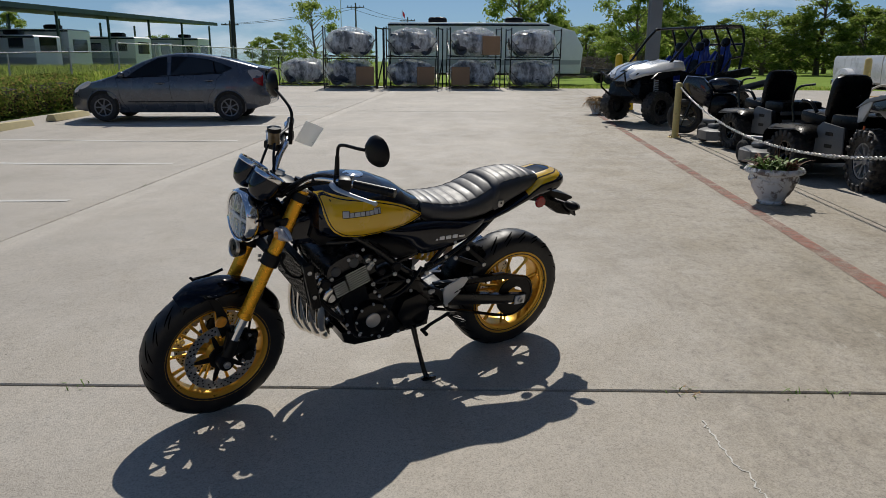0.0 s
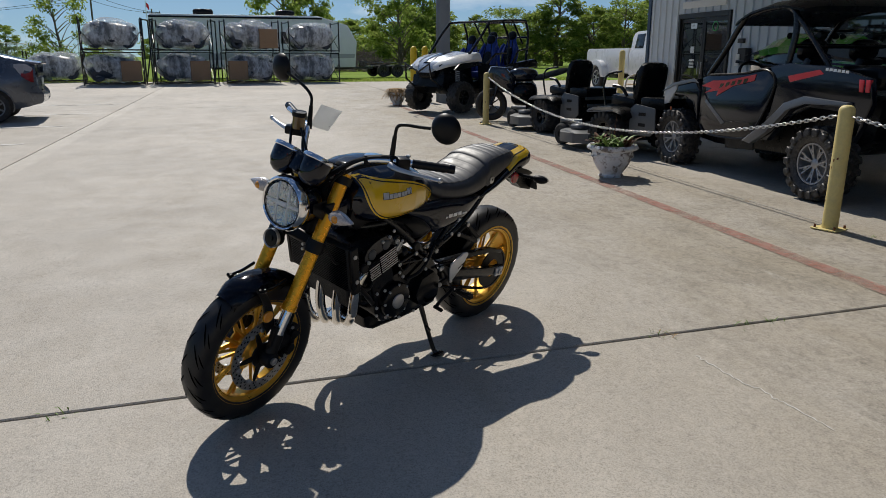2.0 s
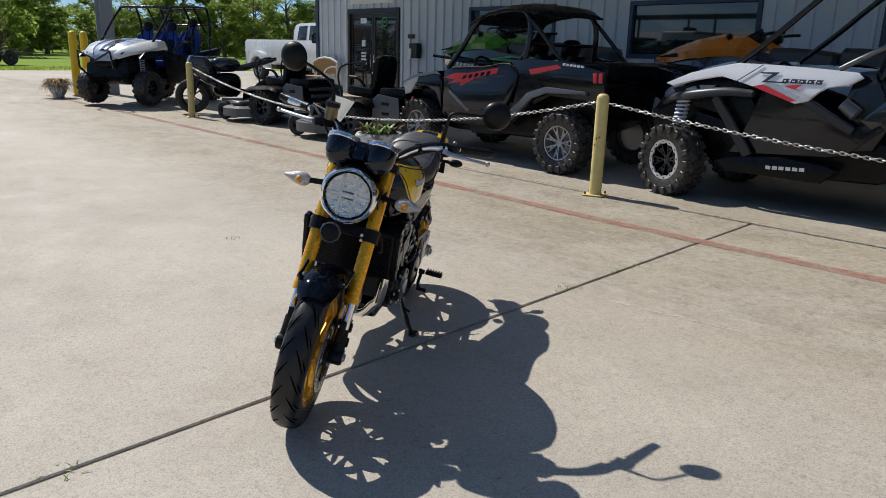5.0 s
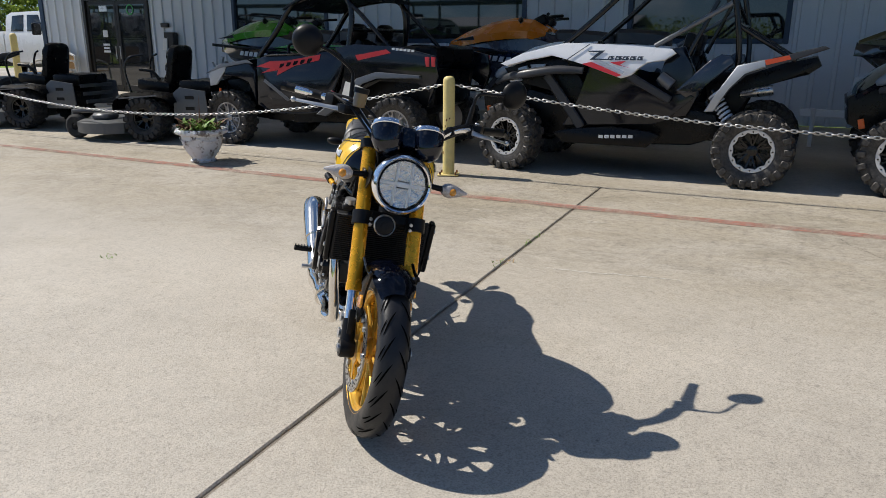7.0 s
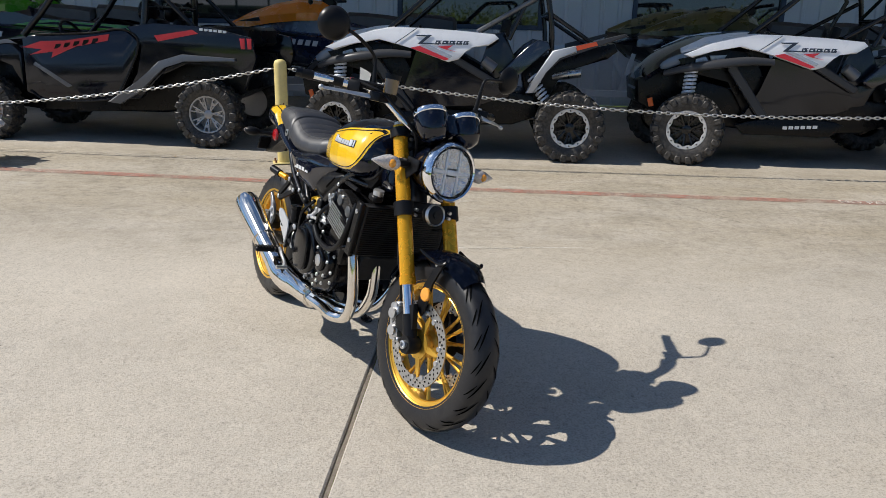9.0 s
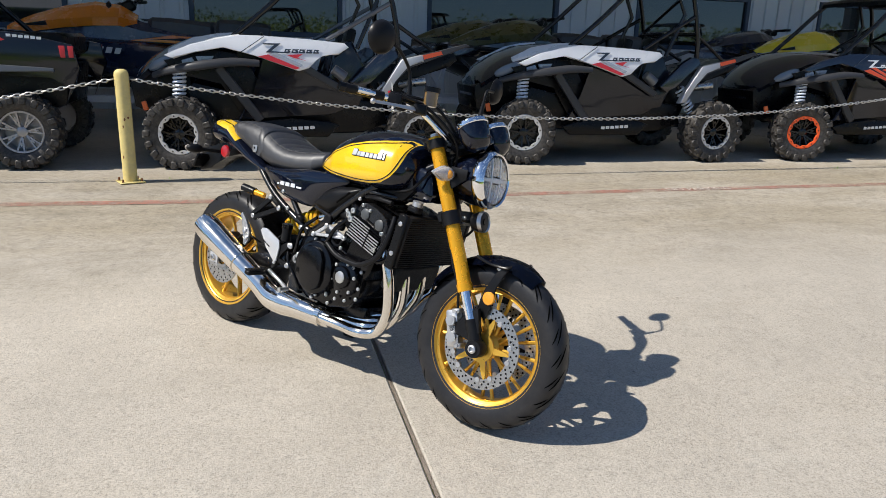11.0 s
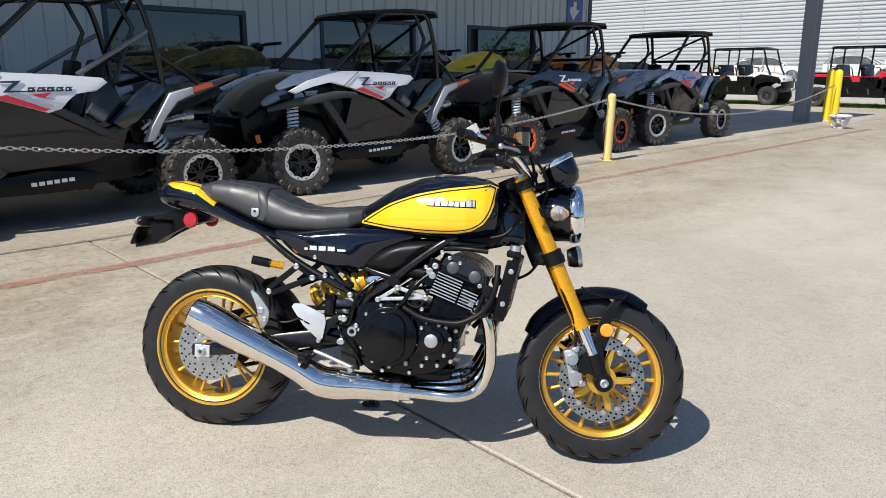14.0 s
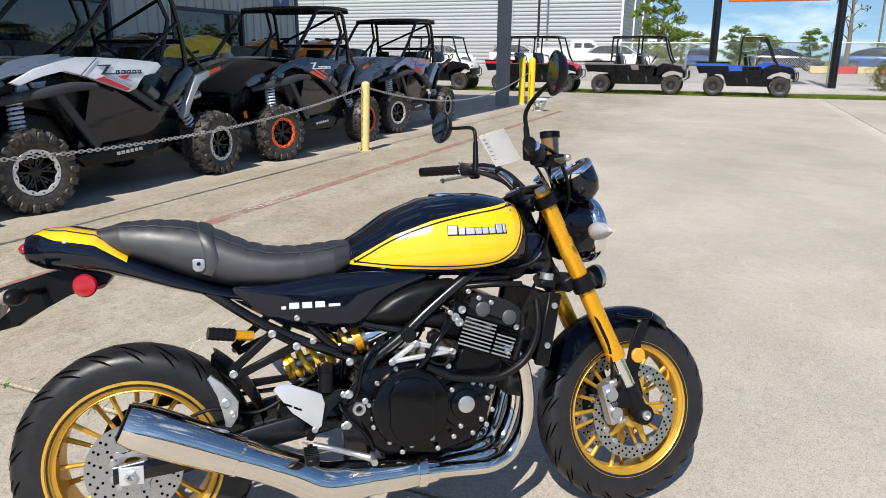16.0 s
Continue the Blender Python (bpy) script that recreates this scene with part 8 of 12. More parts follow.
ca, cb, cc = [gz(x, y) for x, y in POSTS]
chain((3.41, 13.53, ca + 0.85), (3.475, 5.19, cb + 0.85), 0.46, "galvanised chain hanging between yellow posts")
chain((3.485, 5.05, cb + 0.85), (3.57, -3.33, cc + 0.85), 0.31, "galvanised chain hanging between yellow posts")
chain((3.57, -3.47, cc + 0.85), (3.62, -12.55, 1.02), 0.40, "pale rope-like chain hanging to the far bollard", False)
# bollards by the canopy columns
for x, y, h in ((4.20, -13.95, 1.25), (3.62, -12.70, 1.25), (3.22, 19.1, 1.42), (3.66, 19.75, 1.42), (9.6, 20.3, 1.35)):
    p = thing("bollard", at(x, y, gz(x, y)), "bright yellow sleeved steel bollard on the paving", "bollard", "yellow bollards")
    bm = mesh()
    lathe(bm, [(0, 0), (0.085, 0), (0.085, h - 0.09), (0.075, h - 0.045), (0.045, h - 0.01), (0, h)], None, 24)
    part("sleeve", bm, YELLOW_BRIGHT if x < 9 else YELLOW_PALE, p)
    bm = mesh()
    lathe(bm, [(0.086, 0.0), (0.12, 0.0), (0.11, 0.03), (0.086, 0.04)], None, 24)
    part("footing", bm, APRON, p)


def leaf_tuft(n, ma, length, spread, droop, width=0.03, name="leaf", parent=None, z=0.0, joined=True):
    bm = mesh()
    for i in range(n):
        a = random.uniform(0, 2 * math.pi)
        l = length * random.uniform(0.5, 1.1)
        out = spread * random.uniform(0.3, 1.0)
        base = Vector((random.uniform(-0.06, 0.06), random.uniform(-0.06, 0.06), z))
        d = Vector((math.cos(a), math.sin(a), 0))
        side = Vector((-d.y, d.x, 0))
        rows = []
        for k in range(5):
            t = k / 4
            c = base + d * out * t + Vector((0, 0, l * t - droop * t * t))
            w = width * math.sin(math.pi * min(0.97, 0.12 + 0.88 * t)) * 0.5
            rows.append([c - side * w, c + side * w])
        loft(bm, rows, closed=False)
    ob = part(name, bm, ma, parent, sharp=80)
    return ob


def planter(m, k, label):
    p = thing("planter", m @ Matrix.Diagonal((k, k, k, 1)), label, "planter")
    bm = mesh()
    lathe(bm, [(0, 0), (0.125, 0), (0.135, 0.018), (0.118, 0.034), (0.126, 0.055), (0.158, 0.095), (0.188, 0.150), (0.208, 0.215), (0.218, 0.280), (0.238, 0.292), (0.262, 0.300), (0.268, 0.330), (0.255, 0.350), (0.232, 0.345), (0.215, 0.28), (0, 0.275)], None, 40)
    for i in range(30):
        a = 2 * math.pi * i / 30
        blob(bm, 0.022, 0.034, 0.026, at(0.264 * math.cos(a), 0.264 * math.sin(a), 0.318, 0, 0, math.degrees(a)), 8, 6, 2.2)
    for i in range(5):
        a = 2 * math.pi * i / 5
        for k in range(7):
            q = a + (k - 3) * 0.17
            blob(bm, 0.014, 0.034, 0.022, at(0.221 * math.cos(q), 0.221 * math.sin(q), 0.255 - 0.030 * (1 - ((k - 3) / 3) ** 2), 0, 0, math.degrees(q)), 8, 6, 2.2)
    part("pot", bm, POT_WHITE, p, "white flaking urn-shaped pot")
    bm = mesh()
    lathe(bm, [(0.225, 0.315), (0.10, 0.330), (0, 0.335)], None, 20)
    part("soil", bm, SOIL, p)
    return p


p = planter(at(3.0, 7.79, gz(3.0, 7.79), 0, 0, 30), 1.0, "flaking white concrete planter with ragged green plants")
for i in range(6):
    a = i * 1.05
    ob = leaf_tuft(26, (LEAF, LEAF, BROWN_LEAF)[i % 3], 0.24, 0.20, 0.14, 0.032, "foliage", p)
    ob.matrix_basis = at(0.14 * math.cos(a), 0.14 * math.sin(a), 0.33, 0, 0, 60 * i)
ob = leaf_tuft(7, BROWN_LEAF, 0.34, 0.08, 0.02, 0.008, "dry_stem", p)
ob.matrix_basis = at(0.03, 0.02, 0.33)
p = planter(at(3.24, -11.95, gz(3.2, -12), 0, 0, 10), 0.85, "small pale planter with soil beside the bollards")
p = planter(at(2.72, 18.75, gz(3, 19.5), 0, 0, 10), 0.9, "small planter overgrown with dry straw-coloured grass")
for i in range(5):
    ob = leaf_tuft(110, DRY, 0.44, 0.44, 0.42, 0.022, "dry_grass", p)
    ob.matrix_basis = at(0.10 * math.cos(i * 1.3), 0.10 * math.sin(i * 1.3), 0.32, 0, 0, 72 * i)
# weeds in the joints
for x, y in ((3.56, 4.8), (3.56, 6.2), (3.57, 11.6), (3.57, 12.9), (1.16, 3.64), (1.21, 3.64), (1.67, 3.64), (1.84, 3.64), (0.2, 5.9), (3.56, -2.2), (-3.87, 9.0), (-1.6, 3.64)):
    ob = leaf_tuft(9, LEAF if random.random() < 0.7 else DRY, 0.05, 0.06, 0.02, 0.006, "weed", None)
    ob.matrix_basis = at(x, y, gz(x, y) - 0.01, 0, 0, random.uniform(0, 360))
    tagged(ob, "small green weed growing in a paving joint", "weed", "weeds in the joints")
# hairline crack and specks
def crack(pts, w, label):
    bm = mesh()
    pts = [Vector((x, y, gz(x, y) + 0.003)) for x, y in pts]
    line = []
    for a, b in zip(pts, pts[1:]):
        line += [a.lerp(b, k / 8) + Vector((random.uniform(-0.012, 0.012), random.uniform(-0.012, 0.012), 0)) for k in range(8)]
    line.append(pts[-1])
    rows = []
    for i, c in enumerate(line):
        d = (line[min(i + 1, len(line) - 1)] - line[max(0, i - 1)]).normalized()
        s = Vector((-d.y, d.x, 0)) * w * random.uniform(0.5, 1.2)
        rows.append([c - s, c + s])
    loft(bm, rows, closed=False)
    return solid("crack", bm, WHITE_PAINT if "pale" in label else GROOVE, label, "crack", kind="structure")


crack([(1.20, 3.36), (1.21, 3.21), (1.22, 3.08), (1.25, 2.97), (1.26, 2.82), (1.29, 2.60)], 0.0035, "pale filled hairline crack in the concrete")
crack([(2.78, 1.86), (2.45, 1.72), (2.02, 1.42)], 0.0011, "short dark crack across the painted line")
crack([(-3.6, 19.68), (-2.0, 21.5), (0.0, 22.0)], 0.006, "thin dark crack across the concrete")

# ---- shop front things ----
door = thing("door_1", at(WALL_X, (DOOR[0] + DOOR[1]) / 2, Z0), "dark-framed double glass shop door", "door", kind="structure")
w, h = (DOOR[1] - DOOR[0]) / 2, DOOR[3]
bm = mesh()
for a in ((-0.05, 0.12, -w, -w + 0.09, 0, h), (-0.05, 0.12, w - 0.09, w, 0, h), (-0.05, 0.12, -w + 0.09, w - 0.09, h - 0.12, h)):
    bx(bm, *a, bevel=0.004)
part("door_frame", bm, DARK_FRAME, door)
for s in (-1, 1):
    bm = mesh()
    c, hw, hh = s * (w - 0.09) / 2, (w - 0.09) / 2 - 0.005, h - 0.13
    for a in ((0.0, 0.05, c - hw, c - hw + 0.07, 0.02, hh), (0.0, 0.05, c + hw - 0.07, c + hw, 0.02, hh), (0.0, 0.05, c - hw + 0.07, c + hw - 0.07, 0.02, 0.24), (0.0, 0.05, c - hw + 0.07, c + hw - 0.07, hh - 0.09, hh)):
        bx(bm, *a, bevel=0.004)
    leaf = part("door_leaf", bm, DARK_FRAME, door)
    bm = mesh()
    bx(bm, 0.02, 0.03, c - hw + 0.07, c + hw - 0.07, 0.24, hh - 0.09)
    part("pane", bm, WIN_GLASS, leaf)
    bm = mesh()
    tube(bm, [(-0.05, s * 0.07, 0.85), (-0.05, s * 0.07, 1.15)], 0.012, 8)
    part("door_handle", bm, ALU, leaf)
for z, ww, hh in ((1.95, 0.26, 0.13), (1.36, 0.16, 0.16), (1.16, 0.22, 0.05), (1.08, 0.20, 0.05), (1.00, 0.22, 0.05)):
    bm = mesh()
    bx(bm, 0.012, 0.016, 0.45 - ww / 2, 0.45 + ww / 2, z, z + hh)
    part("door_notice", bm, DECAL, door)
bm = mesh()
lathe(bm, [(0.09, 0), (0.12, 0), (0.12, 0.004), (0.09, 0.004)], at(0.012, -0.45, 1.98, 0, -90, 0), 24, closed=True)
part("door_sticker", bm, pbr("green_sticker", (0.05, 0.35, 0.10), 0.5), door)
tagged(solid("door_sign", (lambda b: (bx(b, -0.04, 0.0, -0.9, 0.9, 0, 0.16), b)[1])(mesh()), PAPER, "white sign strip over the shop door", "sign", m=at(WALL_X - 0.03, 17.06, Z0 + 2.44)))
mail = thing("wall_mailbox", at(WALL_X - 0.03, 15.30, Z0 + 1.10), "dark letter box with papers on the shop wall", "mailbox")
bm = mesh()
box(bm, 0.16, 0.30, 0.36, at(-0.08, -0.05, 0.18), 0.02)
part("box_body", bm, DARK_FRAME, mail)
bm = mesh()
box(bm, 0.03, 0.13, 0.26, at(-0.175, 0.05, 0.10, 0, 6, 0), 0.003)
part("leaflet", bm, PAPER, mail)
bm = mesh()
box(bm, 0.06, 0.22, 0.10, at(-0.03, 0.16, 0.52), 0.01)
part("doorbell_box", bm, DARK_FRAME, mail)
bench = thing("bench", at(9.55, 18.95, gz(9, 19) + 0.012, 0, 0, 90), "pale metal bench with patterned back by the door", "bench")
bm = mesh()
for k in range(5):
    box(bm, 1.15, 0.07, 0.02, at(0, -0.16 + 0.085 * k, 0.42), 0.006)
part("bench_seat", bm, DRY, bench)
bm = mesh()
rows = [(-0.6, 0.48), (-0.6, 0.80), (-0.3, 0.90), (0, 0.93), (0.3, 0.90), (0.6, 0.80), (0.6, 0.48)]
tube(bm, [(x, -0.24, z) for x, z in rows], 0.03, 8)
part("bench_back_frame", bm, PAPER, bench)
bm = mesh()
plate(bm, [(-0.57, 0.50), (-0.57, 0.79), (-0.3, 0.88), (0, 0.91), (0.3, 0.88), (0.57, 0.79), (0.57, 0.50)], 0.02, Matrix.Translation((0, -0.24, 0)))
part("bench_back", bm, DRY, bench)
for s in (-1, 1):
    bm = mesh()
    tube(bm, spline([(s * 0.58, 0.22, 0.0), (s * 0.58, 0.20, 0.40), (s * 0.58, 0.10, 0.62), (s * 0.58, -0.24, 0.64), (s * 0.58, -0.27, 0.0)], 5), 0.025, 8)
    part("bench_leg", bm, PAPER, bench)
sign = thing("wall_sign", at(WALL_X - 0.03, -11.45, Z0 + 2.42), "blue and red poster board on the shop wall", "sign")
bm = mesh()
box(bm, 0.02, 0.70, 0.85, at(0, 0, 0.42))
part("board", bm, BLUE_GRAPHIC, sign)
bm = mesh()
box(bm, 0.004, 0.70, 0.10, at(-0.013, 0, 0.80))
part("red_band", bm, RED_GRAPHIC, sign)
bm = mesh()
plate(bm, [(-0.20, 0.38), (-0.05, 0.40), (-0.05, 0.60), (0.08, 0.60), (0.08, 0.48), (0.24, 0.44), (0.22, 0.30), (0.06, 0.12), (-0.04, 0.24)], 0.004, at(-0.013, 0, 0, 0, 0, 90))
part("white_shape", bm, PAPER, sign)

# ---- water scooters on trailers along the wall ----
ORANGE_HULL = pbr("orange_hull", (0.74, 0.20, 0.012), 0.25, coat=0.8, var=0.06)
GREEN_HULL = pbr("green_hull", (0.055, 0.275, 0.017), 0.25, coat=0.8, var=0.06)
GOLD_HULL = pbr("olive_gold_hull", (0.07, 0.06, 0.012), 0.3, coat=0.6, var=0.1)
YELLOW_HULL = pbr("yellow_hull", (0.88, 0.66, 0.04), 0.25, coat=0.8, var=0.06)
NAVY_HULL = pbr("navy_hull", (0.012, 0.020, 0.05), 0.25, coat=0.8, var=0.1)


def water_scooter(m, upper, lower, label, graphic=None):
    v = thing("water_scooter", m, label, "jet ski", "water scooters along the wall")
    xs = [-1.55, -1.3, -0.6, 0.2, 0.9, 1.35, 1.62, 1.72]
    hw = [0.46, 0.50, 0.55, 0.57, 0.50, 0.34, 0.14, 0.03]
    low = [0.26, 0.20, 0.16, 0.15, 0.20, 0.32, 0.50, 0.60]
    bm = mesh()
    rings = []
    for x, w, z in zip(xs, hw, low):
        rings.append([(x, -w, 0.62), (x, -w * 0.98, 0.50), (x, -w * 0.7, z + 0.08), (x, 0, z), (x, w * 0.7, z + 0.08), (x, w * 0.98, 0.50), (x, w, 0.62), (x, w * 0.85, 0.66), (x, 0, 0.67), (x, -w * 0.85, 0.66)])
    loft(bm, rings)
    part("hull", bm, lower, v)
    bm = mesh()
    rings = []
    for x, w, z in ((-1.35, 0.20, 0.78), (-0.9, 0.22, 0.88), (-0.2, 0.22, 0.90), (0.15, 0.26, 0.92), (0.45, 0.36, 1.02), (0.85, 0.38, 0.98), (1.25, 0.28, 0.86), (1.60, 0.10, 0.70)):
        rings.append([(x, -w, 0.60), (x, -w * 0.95, 0.60 + (z - 0.60) * 0.6), (x, -w * 0.55, z - 0.02), (x, 0, z), (x, w * 0.55, z - 0.02), (x, w * 0.95, 0.60 + (z - 0.60) * 0.6), (x, w, 0.60)])
    loft(bm, rings)
    part("deck", bm, lower, v, sharp=20)
    # creased cowl over the bow
    bm = mesh()
    rings = []
    for x, w, z, e in ((0.22, 0.20, 0.98, 0.90), (0.42, 0.37, 1.08, 0.93), (0.70, 0.42, 1.09, 0.90), (1.05, 0.38, 1.00, 0.84), (1.40, 0.26, 0.86, 0.76), (1.70, 0.05, 0.70, 0.66)):
        rings.append([(x, -w, e - 0.10), (x, -w * 1.02, e), (x, -w * 0.62, z - 0.045), (x, -w * 0.30, z), (x, w * 0.30, z), (x, w * 0.62, z - 0.045), (x, w * 1.02, e), (x, w, e - 0.10)])
    loft(bm, rings)
    part("cowl", bm, upper, v, sharp=14)
    for s in (-1, 1):
        bm = mesh()
        plate(bm, [(1.55, 0.72), (1.05, 0.86), (0.60, 0.93), (0.40, 0.90), (0.70, 0.84), (1.10, 0.77)], 0.03, Matrix.Translation((0, s * 0.395, 0)) @ pose(0, 0, 0, s * 6, 0, 0), 0.008)
        part("dark_accent", bm, BLACK_PLASTIC, v)
        bm = mesh()
        plate(bm, [(0.35, 0.66), (-0.20, 0.78), (-1.30, 0.80), (-1.45, 0.70), (-0.40, 0.69)], 0.16, Matrix.Translation((0, s * 0.40, 0)), 0.03)
        part("side_deck", bm, upper, v)
        bm = mesh()
        plate(bm, [(0.10, 0.70), (-0.30, 0.755), (-1.10, 0.765), (-1.20, 0.735), (-0.40, 0.725)], 0.166, Matrix.Translation((0, s * 0.40, 0)), 0.01)
        part("side_inlay", bm, BLACK_PLASTIC, v)
        # plain blocks where the hull carries lettering
        for k in range(6):
            bm = mesh()
            plate(bm, [(0.95 - 0.10 * k, 0.50), (0.93 - 0.10 * k, 0.57), (0.865 - 0.10 * k, 0.57), (0.885 - 0.10 * k, 0.50)], 0.004, Matrix.Translation((0, s * (0.500 + 0.012 * k), 0)))
            part("lettering_block", bm, SILVER, v)
    for x0, x1, z0, z1, w in ((-1.42, -0.72, 0.90, 1.03, 0.19), (-0.70, 0.10, 0.86, 0.97, 0.18)):
        bm = mesh()
        rings = []
        for t in (0.0, 0.06, 0.30, 0.70, 0.94, 1.0):
            x, q = x0 + (x1 - x0) * t, (0.75 if t in (0.0, 1.0) else 1.0)
            z = z0 + (z1 - z0) * q + 0.02 * math.sin(3.14 * t)
            rings.append([(x, -w * q, z - 0.18), (x, -w * q, z - 0.05), (x, -w * 0.7 * q, z), (x, w * 0.7 * q, z), (x, w * q, z - 0.05), (x, w * q, z - 0.18)])
        loft(bm, rings)
        part("seat", bm, LEATHER, v)
    bm = mesh()
    tube(bm, spline([(0.16, -0.36, 1.16), (0.24, -0.14, 1.14), (0.26, 0, 1.12), (0.24, 0.14, 1.14), (0.16, 0.36, 1.16)], 5), 0.022, 8)
    box(bm, 0.22, 0.16, 0.14, at(0.36, 0, 1.06, 0, 30, 0), 0.03)
    part("handlebar", bm, BLACK_PLASTIC, v)
    for s in (-1, 1):
        bm = mesh()
        box(bm, 0.06, 0.14, 0.09, at(0.52, s * 0.40, 1.06, 0, 0, 10 * s), 0.03)
        part("mirror", bm, BLACK_PLASTIC, v)
        bm = mesh()
        plate(bm, [(1.5, 0.60), (-1.5, 0.585), (-1.5, 0.625), (1.5, 0.645)], 0.05, Matrix.Translation((0, s * 0.50, 0)), 0.01)
        part("rub_rail", bm, BLACK_PLASTIC, v)
        if graphic is not None:
            bm = mesh()
            plate(bm, [(1.30, 0.80), (0.80, 0.96), (0.45, 1.00), (0.62, 0.93), (1.05, 0.82)], 0.03, Matrix.Translation((0, s * 0.41, 0)) @ pose(0, 0, 0, s * 8, 0, 0), 0.006)
            part("side_graphic", bm, graphic, v)
    return v


TRAILER_SILVER = pbr("zinc_coated_rail", (0.66, 0.68, 0.70), 0.4, 0.3, var=0.1, scale=6, fine=80)


def scooter_trailer(m, label):
    v = thing("scooter_trailer", m, label, "trailer", "trailers along the wall")
    for s in (-1, 1):
        bm = mesh()
        bar(bm, (-1.7, s * 0.62, 0.42), (1.7, s * 0.62, 0.42), 0.05, 0.09, 0.006)
        part("side_rail", bm, TRAILER_SILVER, v)
        bm = mesh()
        bar(bm, (-1.6, s * 0.28, 0.56), (1.3, s * 0.28, 0.60), 0.05, 0.09, 0.01)
        part("bunk", bm, BLACK_PLASTIC, v)
        bm = mesh()
        lathe(bm, [(0.12, -0.07), (0.25, -0.08), (0.27, -0.05), (0.27, 0.05), (0.25, 0.08), (0.12, 0.07), (0, 0.05)], at(-0.5, s * 0.78, 0.27, -90 * s, 0, 0), 24)
        part("wheel", bm, TYRE, v)
        bm = mesh()
        rows = [[(-0.5 + 0.34 * math.cos(a), s * yy, 0.28 + 0.34 * math.sin(a)) for yy in (0.68, 0.88)] for a in [math.pi * k / 10 for k in range(11)]]
        loft(bm, rows, closed=False)
        bmesh.ops.solidify(bm, geom=bm.faces[:], thickness=0.01)
        part("mudguard", bm, BLACK_PLASTIC, v)
    for x in (-1.7, -0.5, 1.1):
        bm = mesh()
        bar(bm, (x, -0.60, 0.40), (x, 0.60, 0.40), 0.05, 0.07)
        part("cross_rail", bm, TRAILER_SILVER, v)
    bm = mesh()
    bar(bm, (1.1, 0, 0.40), (2.5, 0, 0.42), 0.07, 0.09, 0.006)
    part("tongue", bm, TRAILER_SILVER, v)
    bm = mesh()
    bar(bm, (1.85, 0, 0.45), (1.70, 0, 0.95), 0.05, 0.05)
    bar(bm, (1.70, 0, 0.45), (1.95, 0, 0.85), 0.05, 0.05)
    part("winch_stand", bm, TRAILER_SILVER, v)
    bm = mesh()
    rod(bm, (2.35, 0.09, 0.02), (2.35, 0.09, 0.48), 0.025, seg=10)
    part("jack", bm, TRAILER_SILVER, v)
    return v


for y, up, lo, words in ((9.6, GREEN_HULL, BLACK_PANEL, "green and black water scooter on a silver trailer"), (5.25, ORANGE_HULL, NAVY_HULL, "orange and navy water scooter on a silver trailer"), (-0.35, GOLD_HULL, BLACK_PANEL, "black and olive-gold water scooter on a silver trailer"),
                        (-5.4, YELLOW_HULL, NAVY_HULL, "yellow and navy water scooter on a silver trailer"), (-9.2, ORANGE_HULL, NAVY_HULL, "orange water scooter on a silver trailer")):
    for dx in (0.0, 1.15):
        water_scooter(at(7.3 + dx, y + 0.25 * dx, gz(7, y) + 0.44, 0, -4 if dx == 0 else -5, 92), up if dx == 0 or up != YELLOW_HULL else NAVY_HULL, lo, words, GREEN_HULL if "green" in words else None)
    scooter_trailer(at(7.3, y, gz(7, y) + 0.012, 0, 0, 92), "bare metal water scooter trailer on the apron")

# dark motorcycle parked between the four-seater and the mowers
b2 = thing("dark_motorcycle", at(4.35, 13.95, gz(4.3, 14) + 0.012, 0, 0, 165), "black sports motorcycle parked beside the mowers", "motorcycle")
for x in (-0.68, 0.70):
    bm = mesh()
    lathe(bm, [(0.20, -0.05), (0.26, -0.065), (0.30, -0.03), (0.305, 0), (0.30, 0.03), (0.26, 0.065), (0.20, 0.05)], at(x, 0, 0.305, -90, 0, 0), 32, closed=True)
    w2 = part("wheel", bm, TYRE, b2)
    bm = mesh()
    lathe(bm, [(0.20, -0.04), (0.20, 0.04), (0.17, 0.03), (0.17, -0.03)], at(x, 0, 0.305, -90, 0, 0), 28, closed=True)
    for k in range(5):
        a = 2 * math.pi * k / 5
        bar(bm, (x, 0, 0.305), (x + 0.18 * math.cos(a), 0, 0.305 + 0.18 * math.sin(a)), 0.03, 0.02)
    part("rim", bm, BLACK_STEEL, w2)
bm = mesh()
blob(bm, 0.55, 0.30, 0.26, at(0.10, 0, 0.86), 18, 10, 2.6)
part("tank", bm, BLACK_PANEL, b2)
bm = mesh()
loft(bm, [[(x, w * c, z + h * s2) for c, s2 in [(math.cos(a), math.sin(a)) for a in [2 * math.pi * k / 12 for k in range(12)]]] for x, w, z, h in ((-0.85, 0.05, 0.98, 0.03), (-0.6, 0.10, 0.92, 0.06), (-0.25, 0.13, 0.82, 0.06), (-0.1, 0.10, 0.80, 0.05))])
part("seat", bm, LEATHER, b2)
bm = mesh()
blob(bm, 0.50, 0.36, 0.44, at(0.08, 0, 0.50), 16, 10, 3.5)
part("engine", bm, ENGINE, b2)
bm = mesh()
plate(bm, [(0.30, 0.45), (0.55, 0.60), (0.80, 0.85), (0.72, 1.02), (0.45, 1.0), (0.25, 0.80)], 0.34, None, 0.05)
part("fairing", bm, BLACK_PANEL, b2)
